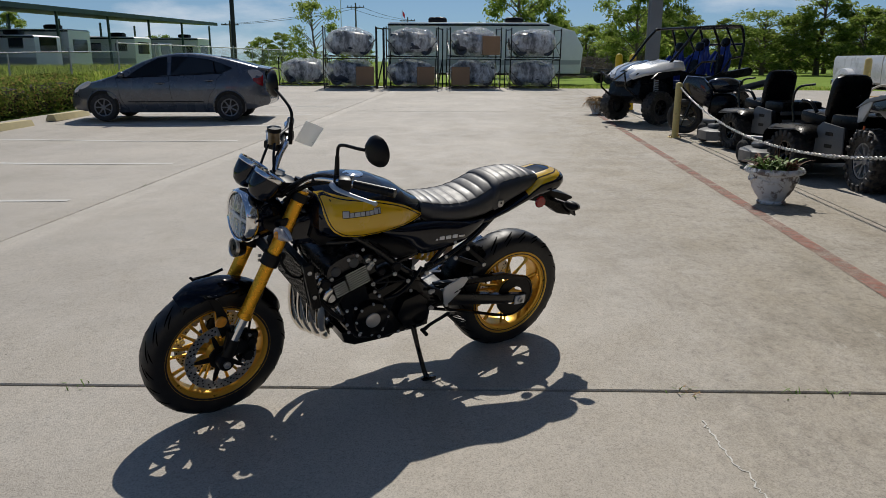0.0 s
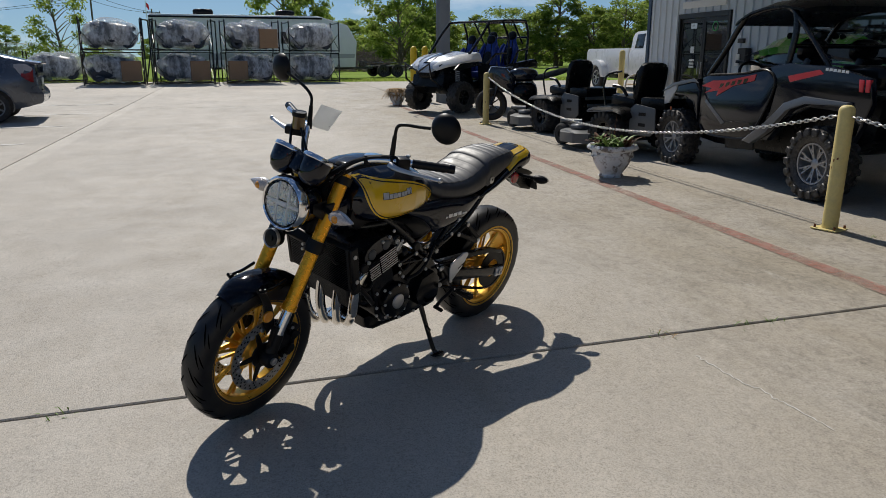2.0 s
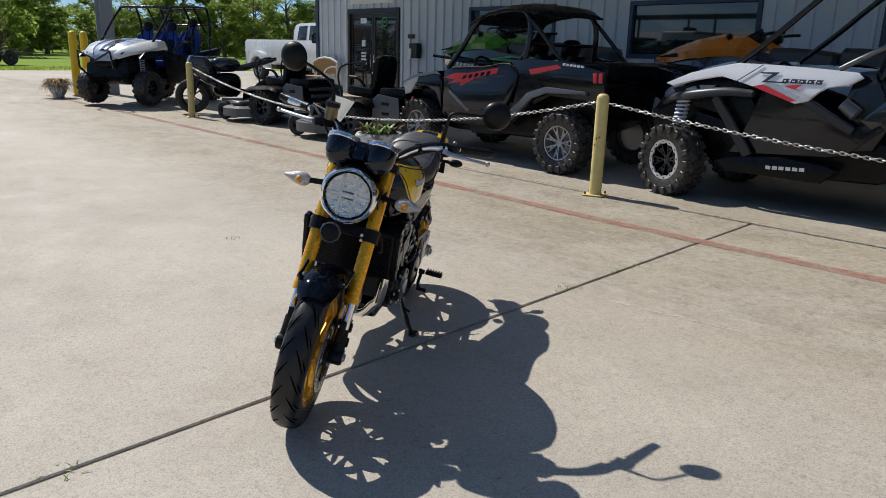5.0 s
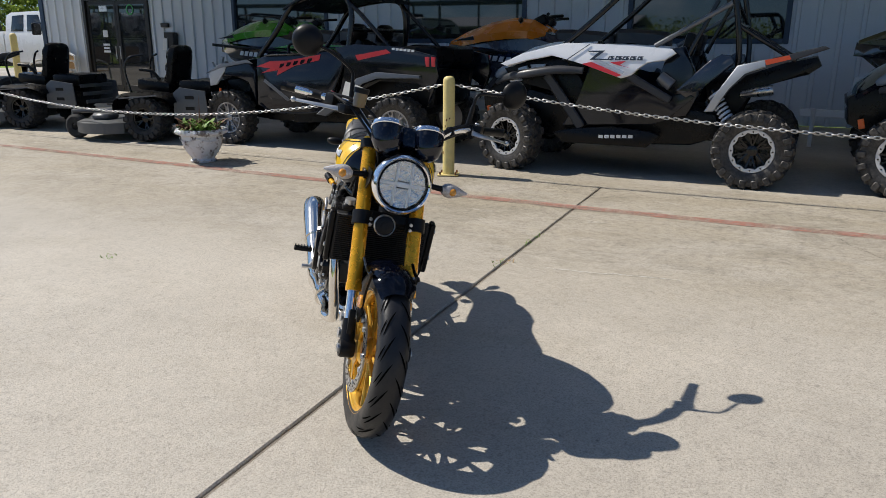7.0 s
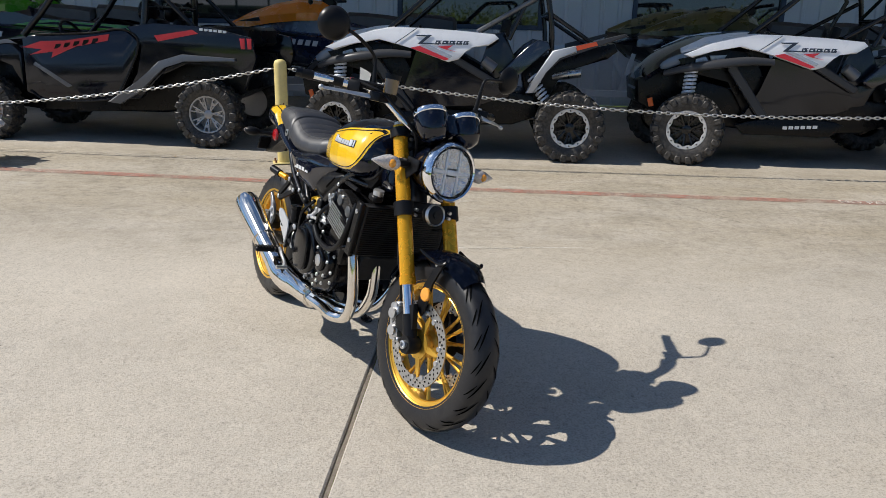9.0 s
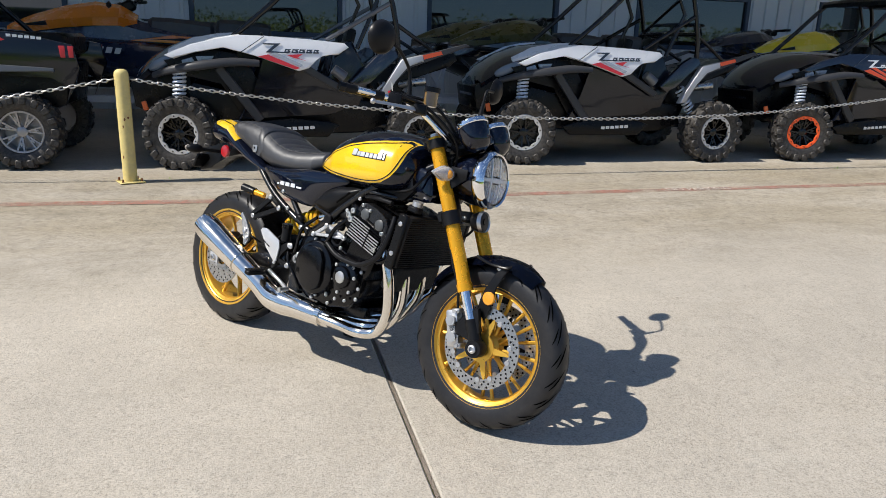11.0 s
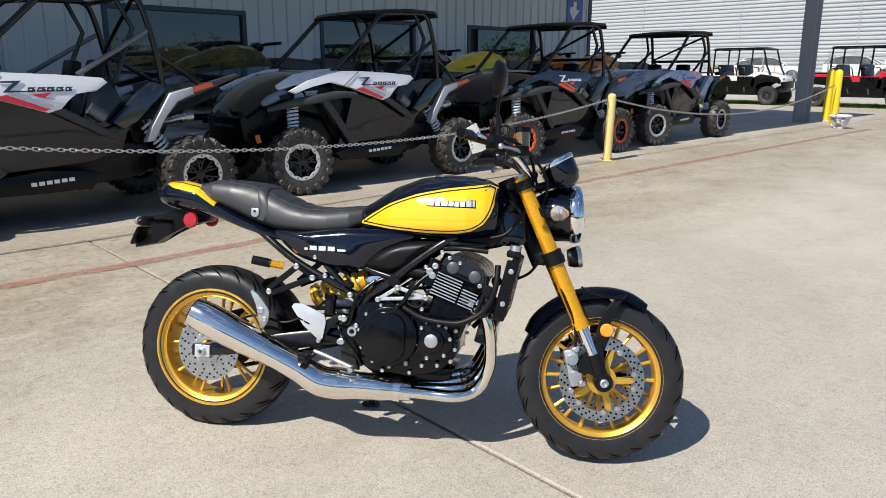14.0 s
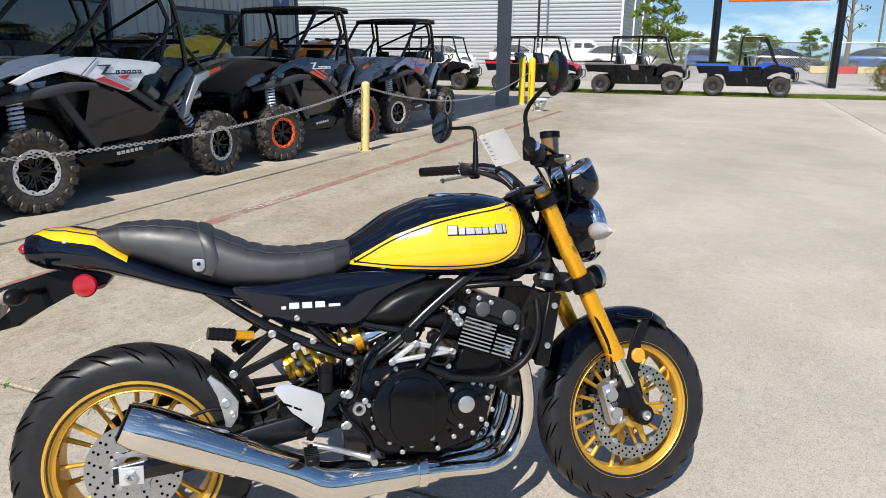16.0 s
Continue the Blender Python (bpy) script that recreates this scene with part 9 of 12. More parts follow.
for s in (-1, 1):
    bm = mesh()
    rod(bm, (0.48, s * 0.09, 0.95), (0.70, s * 0.09, 0.305), 0.024)
    part("fork_tube", bm, BLACK_STEEL, b2)
    bm = mesh()
    rod(bm, (0.45, s * 0.10, 0.98), (0.32, s * 0.36, 1.0), 0.014)
    part("handlebar", bm, BLACK_STEEL, b2)
bm = mesh()
rod(bm, (-0.1, 0.10, 0.42), (-0.68, 0.10, 0.305), 0.03)
part("swinging_arm", bm, BLACK_STEEL, b2)
bm = mesh()
rod(bm, (-0.05, 0.12, 0.35), (-0.08, 0.28, 0.01), 0.014)
part("side_stand", bm, BLACK_STEEL, b2)

# ---- parked vehicles ----
CAR_GREY = pbr("grey_metallic_paint", (0.098, 0.108, 0.128), 0.28, 0.5, var=0.06, scale=2, fine=300, bump=0.0, coat=0.9)
CAR_WHITE = pbr("white_car_paint", (0.78, 0.78, 0.77), 0.3, 0.0, var=0.04, scale=2, fine=300, bump=0.0, coat=0.8)
CAR_DARK = pbr("dark_car_paint", (0.03, 0.035, 0.045), 0.3, 0.2, var=0.1, scale=2, bump=0.0, coat=0.8)
CAR_BLUE = pbr("blue_car_paint", (0.03, 0.11, 0.32), 0.3, 0.2, var=0.1, scale=2, bump=0.0, coat=0.8)
CAR_RED = pbr("red_panel_paint", (0.52, 0.02, 0.03), 0.3, 0.0, var=0.08, scale=3, bump=0.0, coat=0.7)
CAR_TAN = pbr("grey_tan_camouflage", (0.20, 0.185, 0.165), 0.45, 0.0, var=0.45, scale=7, fine=30, bump=0.0)
ROYAL_BLUE = pbr("royal_blue_panel", (0.012, 0.075, 0.42), 0.3, 0.0, var=0.08, scale=3, bump=0.0, coat=0.7)
CAR_GLASS = glass_like("car_glass", (0.012, 0.014, 0.016), 0.03)
RIM_SILVER = pbr("alloy_rim", (0.42, 0.43, 0.44), 0.35, 0.7, var=0.1)
BLUE_VINYL = pbr("blue_seat_vinyl", (0.012, 0.05, 0.33), 0.5, var=0.12, scale=8)


def car_wheel(parent, x, y, r, side, width=0.2, rim=None):
    """A road wheel whose face looks to side (+1 left, -1 right)."""
    m = at(x, y, r, -90 * side, 0, 0)
    bm = mesh()
    h = width / 2
    lathe(bm, [(r * 0.62, -h), (r * 0.9, -h), (r * 0.985, -h * 0.75), (r, -h * 0.4), (r, h * 0.4), (r * 0.985, h * 0.75), (r * 0.9, h), (r * 0.66, h), (r * 0.64, h * 0.8)], m, 28)
    w = part("wheel", bm, TYRE, parent)
    bm = mesh()
    lathe(bm, [(r * 0.66, h * 0.95), (r * 0.66, h * 0.7), (r * 0.60, h * 0.55), (0, h * 0.45)], m, 28)
    part("wheel_dish", bm, BLACK_STEEL, w)
    bm = mesh()
    lathe(bm, [(r * 0.57, h * 0.95), (r * 0.65, h * 1.0), (r * 0.66, h * 0.85), (r * 0.57, h * 0.8)], m, 28, closed=True)
    for k in range(7):
        a = 2 * math.pi * k / 7
        put(bm, bar(bm, (0.05 * math.cos(a), 0.05 * math.sin(a), h * 0.85), (r * 0.6 * math.cos(a), r * 0.6 * math.sin(a), h * 0.92), r * 0.10, 0.02, 0.004), m)
    lathe(bm, [(r * 0.17, h * 0.7), (r * 0.17, h * 0.95), (0, h)], m, 16)
    part("rim", bm, rim or RIM_SILVER, w)
    return w


def section(x, rows):
    """Mirrors (half-width, height) pairs into one closed ring across the car."""
    return [(x, -w, z) for w, z in rows] + [(x, w, z) for w, z in reversed(rows)]


def lay(xs, table):
    """Interpolates a table of x against values."""
    return [float(np.interp(xs, [r[0] for r in table], [r[k] for r in table])) for k in range(1, len(table[0]))]


def road_car(name, m, paint, label, lower, belt, roof, wb, r, hw, lamps=True, pillars=(), category="car"):
    """A car: lower body to the belt line, glass house and roof; tables run from tail to nose."""
    v = thing(name, m, label, category)
    bm = mesh()
    rings = []
    x0, x1 = lower[0][0], lower[-1][0]
    for x in np.linspace(x0, x1, 34):
        w, z0 = lay(x, lower)
        zb, = lay(x, belt)
        w *= hw
        rings.append(section(x, [(w * 0.80, z0), (w * 0.95, z0 + 0.04), (w * 0.99, z0 + 0.25), (w, (z0 + zb) / 2 + 0.05), (w * 0.965, zb - 0.06), (w * 0.90, zb)]))
    loft(bm, rings)
    part("body", bm, paint, v)
    bm = mesh()
    rings = []
    for x in np.linspace(roof[0][0] + 0.02, roof[-1][0] - 0.02, 26):
        zt, k = lay(x, roof)
        zb, = lay(x, belt)
        zt = max(zt, zb + 0.004)
        rings.append(section(x, [(hw * 0.90 * k, zb - 0.05), (hw * (0.90 - 0.20 * (zt - zb)) * k, zb + (zt - zb) * 0.7), (hw * (0.86 - 0.32 * (zt - zb)) * k, zt - 0.03), (hw * 0.30 * k, zt - 0.006)]))
    loft(bm, rings)
    part("glasshouse", bm, CAR_GLASS, v, "dark tinted car windows")
    bm = mesh()
    rings = []
    top = max(z for _, z, _ in roof)
    span = [x for x in np.linspace(roof[0][0], roof[-1][0], 60) if lay(x, roof)[0] > top - 0.11]
    for x in np.linspace(span[0], span[-1], 14):
        zt, k = lay(x, roof)
        zb, = lay(x, belt)
        w = hw * (0.86 - 0.32 * (zt - zb)) * k + 0.02
        rings.append([(x, w * b, zt + 0.012 - 0.05 * abs(b) ** 4) for b in np.linspace(-1, 1, 9)] + [(x, w * b, zt - 0.035 - 0.03 * abs(b)) for b in np.linspace(1, -1, 5)])
    loft(bm, rings)
    part("roof", bm, paint, v)
    for s in (-1, 1):
        # pillars follow the glass
        for pts in pillars:
            line = []
            for x, t in pts:
                zt, k = lay(x, roof)
                zb, = lay(x, belt)
                zt = max(zt, zb)
                z = zb - 0.01 + (zt - zb) * t
                f = 0.90 - 0.20 * (zt - zb) * min(1, t / 0.7) if t <= 0.7 else 0.90 - 0.20 * (zt - zb) - (0.04 + 0.12 * (zt - zb)) * (t - 0.7) / 0.3
                line.append((x, s * (hw * f * k + 0.004), z))
            bm = mesh()
            tube(bm, spline(line, 5), 0.028, 8)
            part("pillar", bm, paint if len(pts) > 2 else BLACK_PLASTIC, v)
        for x in (0.0, wb):
            # black disc proud of the body, in place of the shaded wheel opening
            bm = mesh()
            n = 20
            arch = [((r + 0.055) * math.cos(a), (r + 0.055) * math.sin(a)) for a in [radians(-12 + 204 * k / n) for k in range(n + 1)]]
            plate(bm, [(x + a, r + b) for a, b in arch], 0.02, Matrix.Translation((0, s * (hw * 0.985), 0)))
            part("wheel_arch", bm, BLACK_PLASTIC, v)
            car_wheel(v, x, s * (hw - 0.085), r, s)
        bm = mesh()
        zb, = lay(wb - 0.5, belt)
        blob(bm, 0.14, 0.20, 0.14, at(wb - 0.55, s * (hw + 0.06), zb + 0.05), 12, 8, 2.5)
        part("door_mirror", bm, paint, v)
        for x in (wb * 0.22, wb * 0.55):
            bm = mesh()
            zb, = lay(x, belt)
            box(bm, 0.17, 0.03, 0.03, at(x, s * (hw * 0.985), zb - 0.14), 0.01)
            part("door_handle", bm, paint, v)
        for x in (wb * 0.13, wb * 0.45, wb * 0.79):
            bm = mesh()
            z0 = lay(x, lower)[1]
            zb, = lay(x, belt)
            box(bm, 0.008, 0.006, (zb - z0) * 0.62, at(x, s * (hw * 0.997), (zb + z0) / 2 + 0.04))
            part("door_seam", bm, GROOVE, v)
        bm = mesh()
        bx(bm, wb * 0.12, wb * 0.88, s * hw * 0.985 - 0.01, s * hw * 0.985 + 0.01, r * 0.66, r * 0.66 + 0.09, 0.005)
        part("sill", bm, BLACK_PLASTIC, v)
        if lamps:
            w, z0 = lay(x0 + 0.12, lower)
            zb, = lay(x0 + 0.1, belt)
            bm = mesh()
            blob(bm, 0.16, 0.10, 0.30, at(x0 + 0.10, s * hw * w * 0.86, zb - 0.16), 12, 8, 3)
            part("tail_lamp", bm, RED_LENS, v)
            w, z0 = lay(x1 - 0.2, lower)
            zb, = lay(x1 - 0.2, belt)
            bm = mesh()
            blob(bm, 0.34, 0.12, 0.14, at(x1 - 0.22, s * hw * w * 0.90, zb - 0.08, 0, 15, -s * 25), 12, 8, 3)
            part("headlight", bm, SMOKE, v)
    return v


def parked(fx, fy, rx, ry, half, wb, heading_flip=False):
    """A pose from the ground points of the near wheels; half: half the track towards the far side."""
    d = Vector((fx - rx, fy - ry, 0)).normalized()
    ang = math.degrees(math.atan2(d.y, d.x))
    n = Vector((d.y, -d.x, 0)) if not heading_flip else Vector((-d.y, d.x, 0))
    c = Vector((rx, ry, 0)) + n * half
    return at(c.x, c.y, gz(c.x, c.y) + 0.004, 0, 0, ang)


DULL_ALLOY = pbr("dull_alloy_rim", (0.20, 0.20, 0.21), 0.4, 0.6, var=0.15)
CLEAR_LAMP = pbr("clear_lamp_plastic", (0.80, 0.76, 0.76), 0.12, 0.0, var=0.25, scale=40, fine=160, bump=0.2, coat=1.0)
TOP_X = [-0.78, -0.74, -0.40, 0.0, 0.40, 0.85, 1.20, 1.55, 1.90, 2.25, 2.50, 2.75, 3.10, 3.35, 3.50, 3.60]
TOP_Z = [1.16, 1.18, 1.27, 1.37, 1.45, 1.50, 1.495, 1.44, 1.32, 1.15, 1.02, 0.94, 0.85, 0.74, 0.63, 0.50]
SIDE_Z = [0.20, 0.30, 0.50, 0.74, 0.90, 0.96, 1.50]
SIDE_F = [0.90, 0.955, 0.995, 1.0, 0.975, 0.945, 0.640]
PLAN_X = [-0.78, -0.60, -0.30, 0.10, 2.60, 3.00, 3.30, 3.48, 3.60]
PLAN_W = [0.80, 0.90, 0.97, 1.0, 1.0, 0.965, 0.87, 0.74, 0.52]
HATCH_W = 0.865


def hatch_y(x, z, out=0.0):
    """Half the hatchback's width at a place along it and a height."""
    return HATCH_W * float(np.interp(x, PLAN_X, PLAN_W)) * float(np.interp(z, SIDE_Z, SIDE_F)) + out


def hatch_pane(outline, s, out=0.004, thick=0.006):
    """A pane or thin panel that lies on the side of the body."""
    bm = mesh()
    f = bm.faces.new([bm.verts.new((x, s * hatch_y(x, z, out), z)) for x, z in (outline if s < 0 else reversed(outline))])
    bmesh.ops.solidify(bm, geom=[f], thickness=thick)
    return bm


def hatchback(m):
    v = thing("hatchback_car", m, "dark grey hatchback car parked in a marked bay", "car")
    wb, r = 2.77, 0.305
    bm = mesh()
    rings = []
    for x in np.concatenate([np.linspace(-0.78, -0.60, 5), np.linspace(-0.5, 3.2, 36), np.linspace(3.25, 3.60, 9)]):
        zt = float(np.interp(x, TOP_X, TOP_Z))
        z0 = float(np.interp(x, [-0.78, -0.6, -0.2, 0.3, 2.5, 3.1, 3.6], [0.36, 0.30, 0.22, 0.19, 0.19, 0.20, 0.26]))
        half = []
        for q in range(13):
            z = z0 + (zt - 0.05 - z0) * q / 12
            # the tail leans in below the spoiler and swells to the bumper
            dx = 0.0 if x > -0.55 else (-0.55 - x) / 0.23 * (-0.10 * math.exp(-((z - 0.50) / 0.15) ** 4) - 0.02 * max(0, 1.1 - z))
            half.append((x + dx, hatch_y(x, z), z))
        w = half[-1][1]
        half += [(x, w * 0.93, zt - 0.018), (x, w * 0.62, zt - 0.004), (x, w * 0.25, zt)]
        rings.append([(a, -b, c) for a, b, c in half] + [(a, b, c) for a, b, c in reversed(half)])
    loft(bm, rings)
    part("body", bm, CAR_GREY, v, "dark grey metallic body shell", sharp=50)
    for s in (-1, 1):
        part("front_side_window", hatch_pane([(2.24, 0.955), (2.05, 1.10), (1.80, 1.26), (1.55, 1.385), (1.36, 1.41), (1.34, 1.01)], s), CAR_GLASS, v)
        part("rear_side_window", hatch_pane([(1.27, 1.01), (1.27, 1.415), (0.90, 1.415), (0.46, 1.36), (0.16, 1.27), (-0.08, 1.17), (0.02, 1.11), (0.14, 1.07)], s), CAR_GLASS, v)
        part("window_pillar", hatch_pane([(0.30, 1.05), (0.27, 1.05), (0.33, 1.30), (0.36, 1.31)], s, 0.011), BLACK_PLASTIC, v)
        part("quarter_window", hatch_pane([(2.46, 0.955), (2.28, 1.065), (2.28, 0.955)], s), CAR_GLASS, v)
        part("belt_trim", hatch_pane([(2.46, 0.935), (2.46, 0.952), (1.30, 1.004), (0.14, 1.064), (0.14, 1.050), (1.30, 0.990)], s, 0.007), BLACK_PLASTIC, v)
        for pts in ([(2.46, 0.93), (2.42, 0.75), (2.38, 0.50), (2.28, 0.30)], [(1.31, 1.00), (1.30, 0.75), (1.27, 0.50), (1.25, 0.28)], [(0.14, 1.04), (0.26, 0.92), (0.30, 0.75), (0.42, 0.58), (0.48, 0.40), (0.50, 0.28)]):
            bm = mesh()
            tube(bm, [(x, s * hatch_y(x, z, 0.0004), z) for x, z, _ in spline([(a, b, 0) for a, b in pts], 5)], 0.0035, 5)
            part("door_seam", bm, GROOVE, v)
        for x, z in ((1.50, 0.84), (0.42, 0.90)):
            bm = mesh()
            box(bm, 0.20, 0.030, 0.026, at(x, s * hatch_y(x, z, 0.012), z, 0, 0, 0), 0.010, 2)
            part("door_handle", bm, CAR_GREY, v)
            bm = mesh()
            blob(bm, 0.12, 0.012, 0.055, at(x - 0.01, s * hatch_y(x, z, 0.002), z - 0.01), 12, 8, 2.4)
            part("handle_recess", bm, BLACK_PLASTIC, v)
        bm = mesh()
        plate(bm, [(2.20, 0.415), (2.24, 0.435), (0.58, 0.445), (0.56, 0.420)], 0.020, Matrix.Translation((0, s * (HATCH_W * 0.99), 0)), 0.006)
        part("side_moulding", bm, BLACK_PLASTIC, v)
        if s < 0:
            bm = mesh()
            tube(bm, [(x, s * hatch_y(x, z, 0.0004), z) for x, z in ((-0.18, 0.90), (-0.18, 1.03), (-0.03, 1.03), (-0.03, 0.90))], 0.0025, 5, closed=True)
            part("fuel_flap", bm, GROOVE, v)
        bm = mesh()
        blob(bm, 0.13, 0.20, 0.13, at(2.30, s * (HATCH_W + 0.07), 1.02), 14, 10, 2.6)
        dm = part("door_mirror", bm, CAR_GREY, v)
        bm = mesh()
        bar(bm, (2.34, s * 0.80, 0.96), (2.32, s * 0.90, 0.98), 0.05, 0.03, 0.008)
        part("mirror_foot", bm, BLACK_PLASTIC, dm)
        # black discs on the sides put shade where the arched openings are
        for x in (0.0, wb):
            n = 22
            bm = mesh()
            plate(bm, [(x + 0.345 * math.cos(a), r + 0.02 + 0.345 * math.sin(a)) for a in [radians(-24 + 228 * k / n) for k in range(n + 1)]], 0.02, Matrix.Translation((0, s * (HATCH_W * float(np.interp(x, PLAN_X, PLAN_W)) - 0.004), 0)))
            part("wheel_arch", bm, BLACK_PLASTIC, v)
            bm = mesh()
            tube(bm, [(x + 0.355 * math.cos(a), s * hatch_y(x, 0.7, 0.002), r + 0.02 + 0.355 * math.sin(a)) for a in [radians(-18 + 216 * k / n) for k in range(n + 1)]], 0.014, 6)
            part("arch_lip", bm, CAR_GREY, v)
            car_wheel(v, x, s * (HATCH_W - 0.085), r, s, rim=DULL_ALLOY)
        bm = mesh()
        loft(bm, [[(x, s * hatch_y(x, z, o), z + dz) for z, dz in ((za, 0), (zb, 0))] for x, za, zb, o in ((-0.42, 1.08, 1.13, 0.004), (-0.52, 0.94, 1.145, 0.010), (-0.64, 0.82, 1.13, 0.012), (-0.74, 0.79, 1.06, 0.006))], closed=False)
        bmesh.ops.solidify(bm, geom=bm.faces[:], thickness=0.01)
        tl = part("tail_lamp", bm, CLEAR_LAMP, v, "clear and red tail lamp")
        bm = mesh()
        loft(bm, [[(x, s * hatch_y(x, z, 0.017), z) for z in (za, zb)] for x, za, zb in ((-0.54, 0.90, 0.955), (-0.62, 0.83, 0.95), (-0.70, 0.785, 0.97), (-0.745, 0.775, 1.04))], closed=False)
        bmesh.ops.solidify(bm, geom=bm.faces[:], thickness=0.006)
        part("red_lens", bm, RED_LENS, tl)
        bm = mesh()
        blob(bm, 0.50, 0.07, 0.13, at(3.22, s * 0.745, 0.745, 0, 26, -s * 20), 18, 10, 2.2)
        part("headlight", bm, CLEAR_LAMP, v)
    # windscreen, hatch window with its bright rim, spoiler
    for name, xs, f in (("windscreen", np.linspace(1.62, 2.46, 8), 0.90), ("hatch_window", np.linspace(-0.60, 0.28, 8), 0.86)):
        bm = mesh()
        rows = []
        for x in xs:
            zt = float(np.interp(x, TOP_X, TOP_Z))
            w = hatch_y(x, zt - 0.05) * f
            rows.append([(x, w * b, zt + 0.005 - 0.022 * abs(b) ** 3) for b in np.linspace(-1, 1, 9)])
        loft(bm, rows, closed=False)
        bmesh.ops.solidify(bm, geom=bm.faces[:], thickness=0.006)
        part(name, bm, CAR_GLASS, v)
    bm = mesh()
    loft(bm, [[(x, w * b, z - 0.03 * abs(b) ** 3) for b in np.linspace(-1, 1, 9)] + [(x, w * b, z - 0.035 - 0.03 * abs(b) ** 3) for b in np.linspace(1, -1, 9)] for x, z, w in ((-0.62, 1.225, 0.60), (-0.76, 1.20, 0.64), (-0.90, 1.185, 0.60))])
    part("spoiler", bm, CAR_GREY, v)
    bm = mesh()
    box(bm, 0.02, 1.06, 0.24, at(-0.815, 0, 1.00, 0, -6, 0), 0.008)
    part("lower_rear_glass", bm, CAR_GLASS, v)
    bm = mesh()
    box(bm, 0.012, 0.34, 0.14, at(-0.842, 0, 0.78))
    part("plate_bar", bm, DECAL, v)
    bm = mesh()
    tube(bm, [(0.30, 0, 1.44), (-0.10, 0, 1.36)], 0.006, 6)
    part("wiper", bm, BLACK_PLASTIC, v)
    return v


hatchback(parked(-8.48, 16.66, -5.74, 17.08, 0.76, 2.77))


def pickup_truck(m, paint, label, bed=0.0):
    """Long truck with a load bed; x from the rear axle to the nose."""
    v = thing("pickup_truck", m, label, "truck")
    hw, wb = 0.98, 3.9 + bed
    for name, rows in (("load_bed", [(-1.15, 0.62, 1.36), (-1.05, 0.55, 1.40), (1.20 + bed, 0.55, 1.40)]), ("cab_body", [(1.24, 0.50, 1.33), (1.5, 0.48, 1.34), (3.2, 0.48, 1.32), (3.5, 0.48, 1.28), (4.6, 0.50, 1.20), (4.85, 0.55, 1.08), (4.92, 0.6, 0.9)])):
        bm = mesh()
        rows = [(x + (bed if name == "cab_body" else 0.0), z0, z1) for x, z0, z1 in rows]
        loft(bm, [section(x, [(hw * 0.9, z0), (hw * 0.98, z0 + 0.05), (hw, z0 + 0.3), (hw, z1 - 0.1), (hw * 0.97, z1)]) for x, z0, z1 in rows])
        part(name, bm, paint, v)
    bm = mesh()
    loft(bm, [section(x + bed, [(hw * 0.95, 1.30), (hw * (0.95 - 0.10 * (zt - 1.3)), 1.3 + (zt - 1.3) * 0.7), (hw * (0.95 - 0.2 * (zt - 1.3)), zt - 0.04), (hw * 0.4, zt)]) for x, zt in ((1.26, 1.90), (1.45, 1.97), (2.4, 1.99), (2.75, 1.96), (3.35, 1.40))])
    part("cab", bm, paint, v)
    for s in (-1, 1):
        for out in ([(1.50, 1.38), (2.05, 1.38), (2.05, 1.84), (1.56, 1.82)], [(2.22, 1.38), (2.95, 1.38), (2.68, 1.84), (2.22, 1.84)]):
            bm = mesh()
            plate(bm, out, 0.02, Matrix.Translation((bed, s * 0.905, 0)) @ pose(0, 0, 0, s * 8, 0, 0) @ Matrix.Translation((0, s * 0.205, 0)), 0.004)
            part("side_window", bm, CAR_GLASS, v)
        bm = mesh()
        n = 16
        ar = [(0.66 * math.cos(radians(180 * k / n)), 0.42 + 0.60 * math.sin(radians(180 * k / n))) for k in range(n + 1)]
        inn = [(0.47 * math.cos(radians(180 * k / n)), 0.42 + 0.46 * math.sin(radians(180 * k / n))) for k in range(n, -1, -1)]
        plate(bm, ar + inn, 0.26, Matrix.Translation((0, s * 1.06, 0)), 0.05)
        part("wide_fender", bm, paint, v)
        for x in (0.0, wb):
            car_wheel(v, x, s * (1.00 if x == 0 else 0.88), 0.40, s, 0.26)
        bm = mesh()
        box(bm, 0.09, 0.07, 0.30, at(-1.12, s * 0.94, 1.15), 0.01)
        part("tail_lamp", bm, RED_LENS, v)
        bm = mesh()
        box(bm, 0.10, 0.26, 0.32, at(2.95 + bed, s * 1.15, 1.45), 0.03)
        part("door_mirror", bm, BLACK_PLASTIC, v)
    bm = mesh()
    box(bm, 2.2 + bed, 1.70, 0.05, at(0.05 + bed / 2, 0, 1.375), 0.01)
    part("bed_floor", bm, BLACK_PLASTIC, v)
    bm = mesh()
    box(bm, 0.16, 1.9, 0.18, at(-1.25, 0, 0.55), 0.03)
    part("rear_bumper", bm, CHROME, v)
    bm = mesh()
    bx(bm, -1.0, 4.6 + bed, -0.5, 0.5, 0.38, 0.6)
    part("chassis", bm, BLACK_STEEL, v)
    return v


pickup_truck(at(12.5, 25.6, gz(12, 25) + 0.004, 0, 0, 270), CAR_WHITE, "white pickup truck with wide rear fenders behind the shop", 0.85)


# ---- utility buggies with load beds ----
DULL_TRIM = pbr("dark_grey_trim", (0.045, 0.045, 0.047), 0.5, 0.2, var=0.15, scale=6)


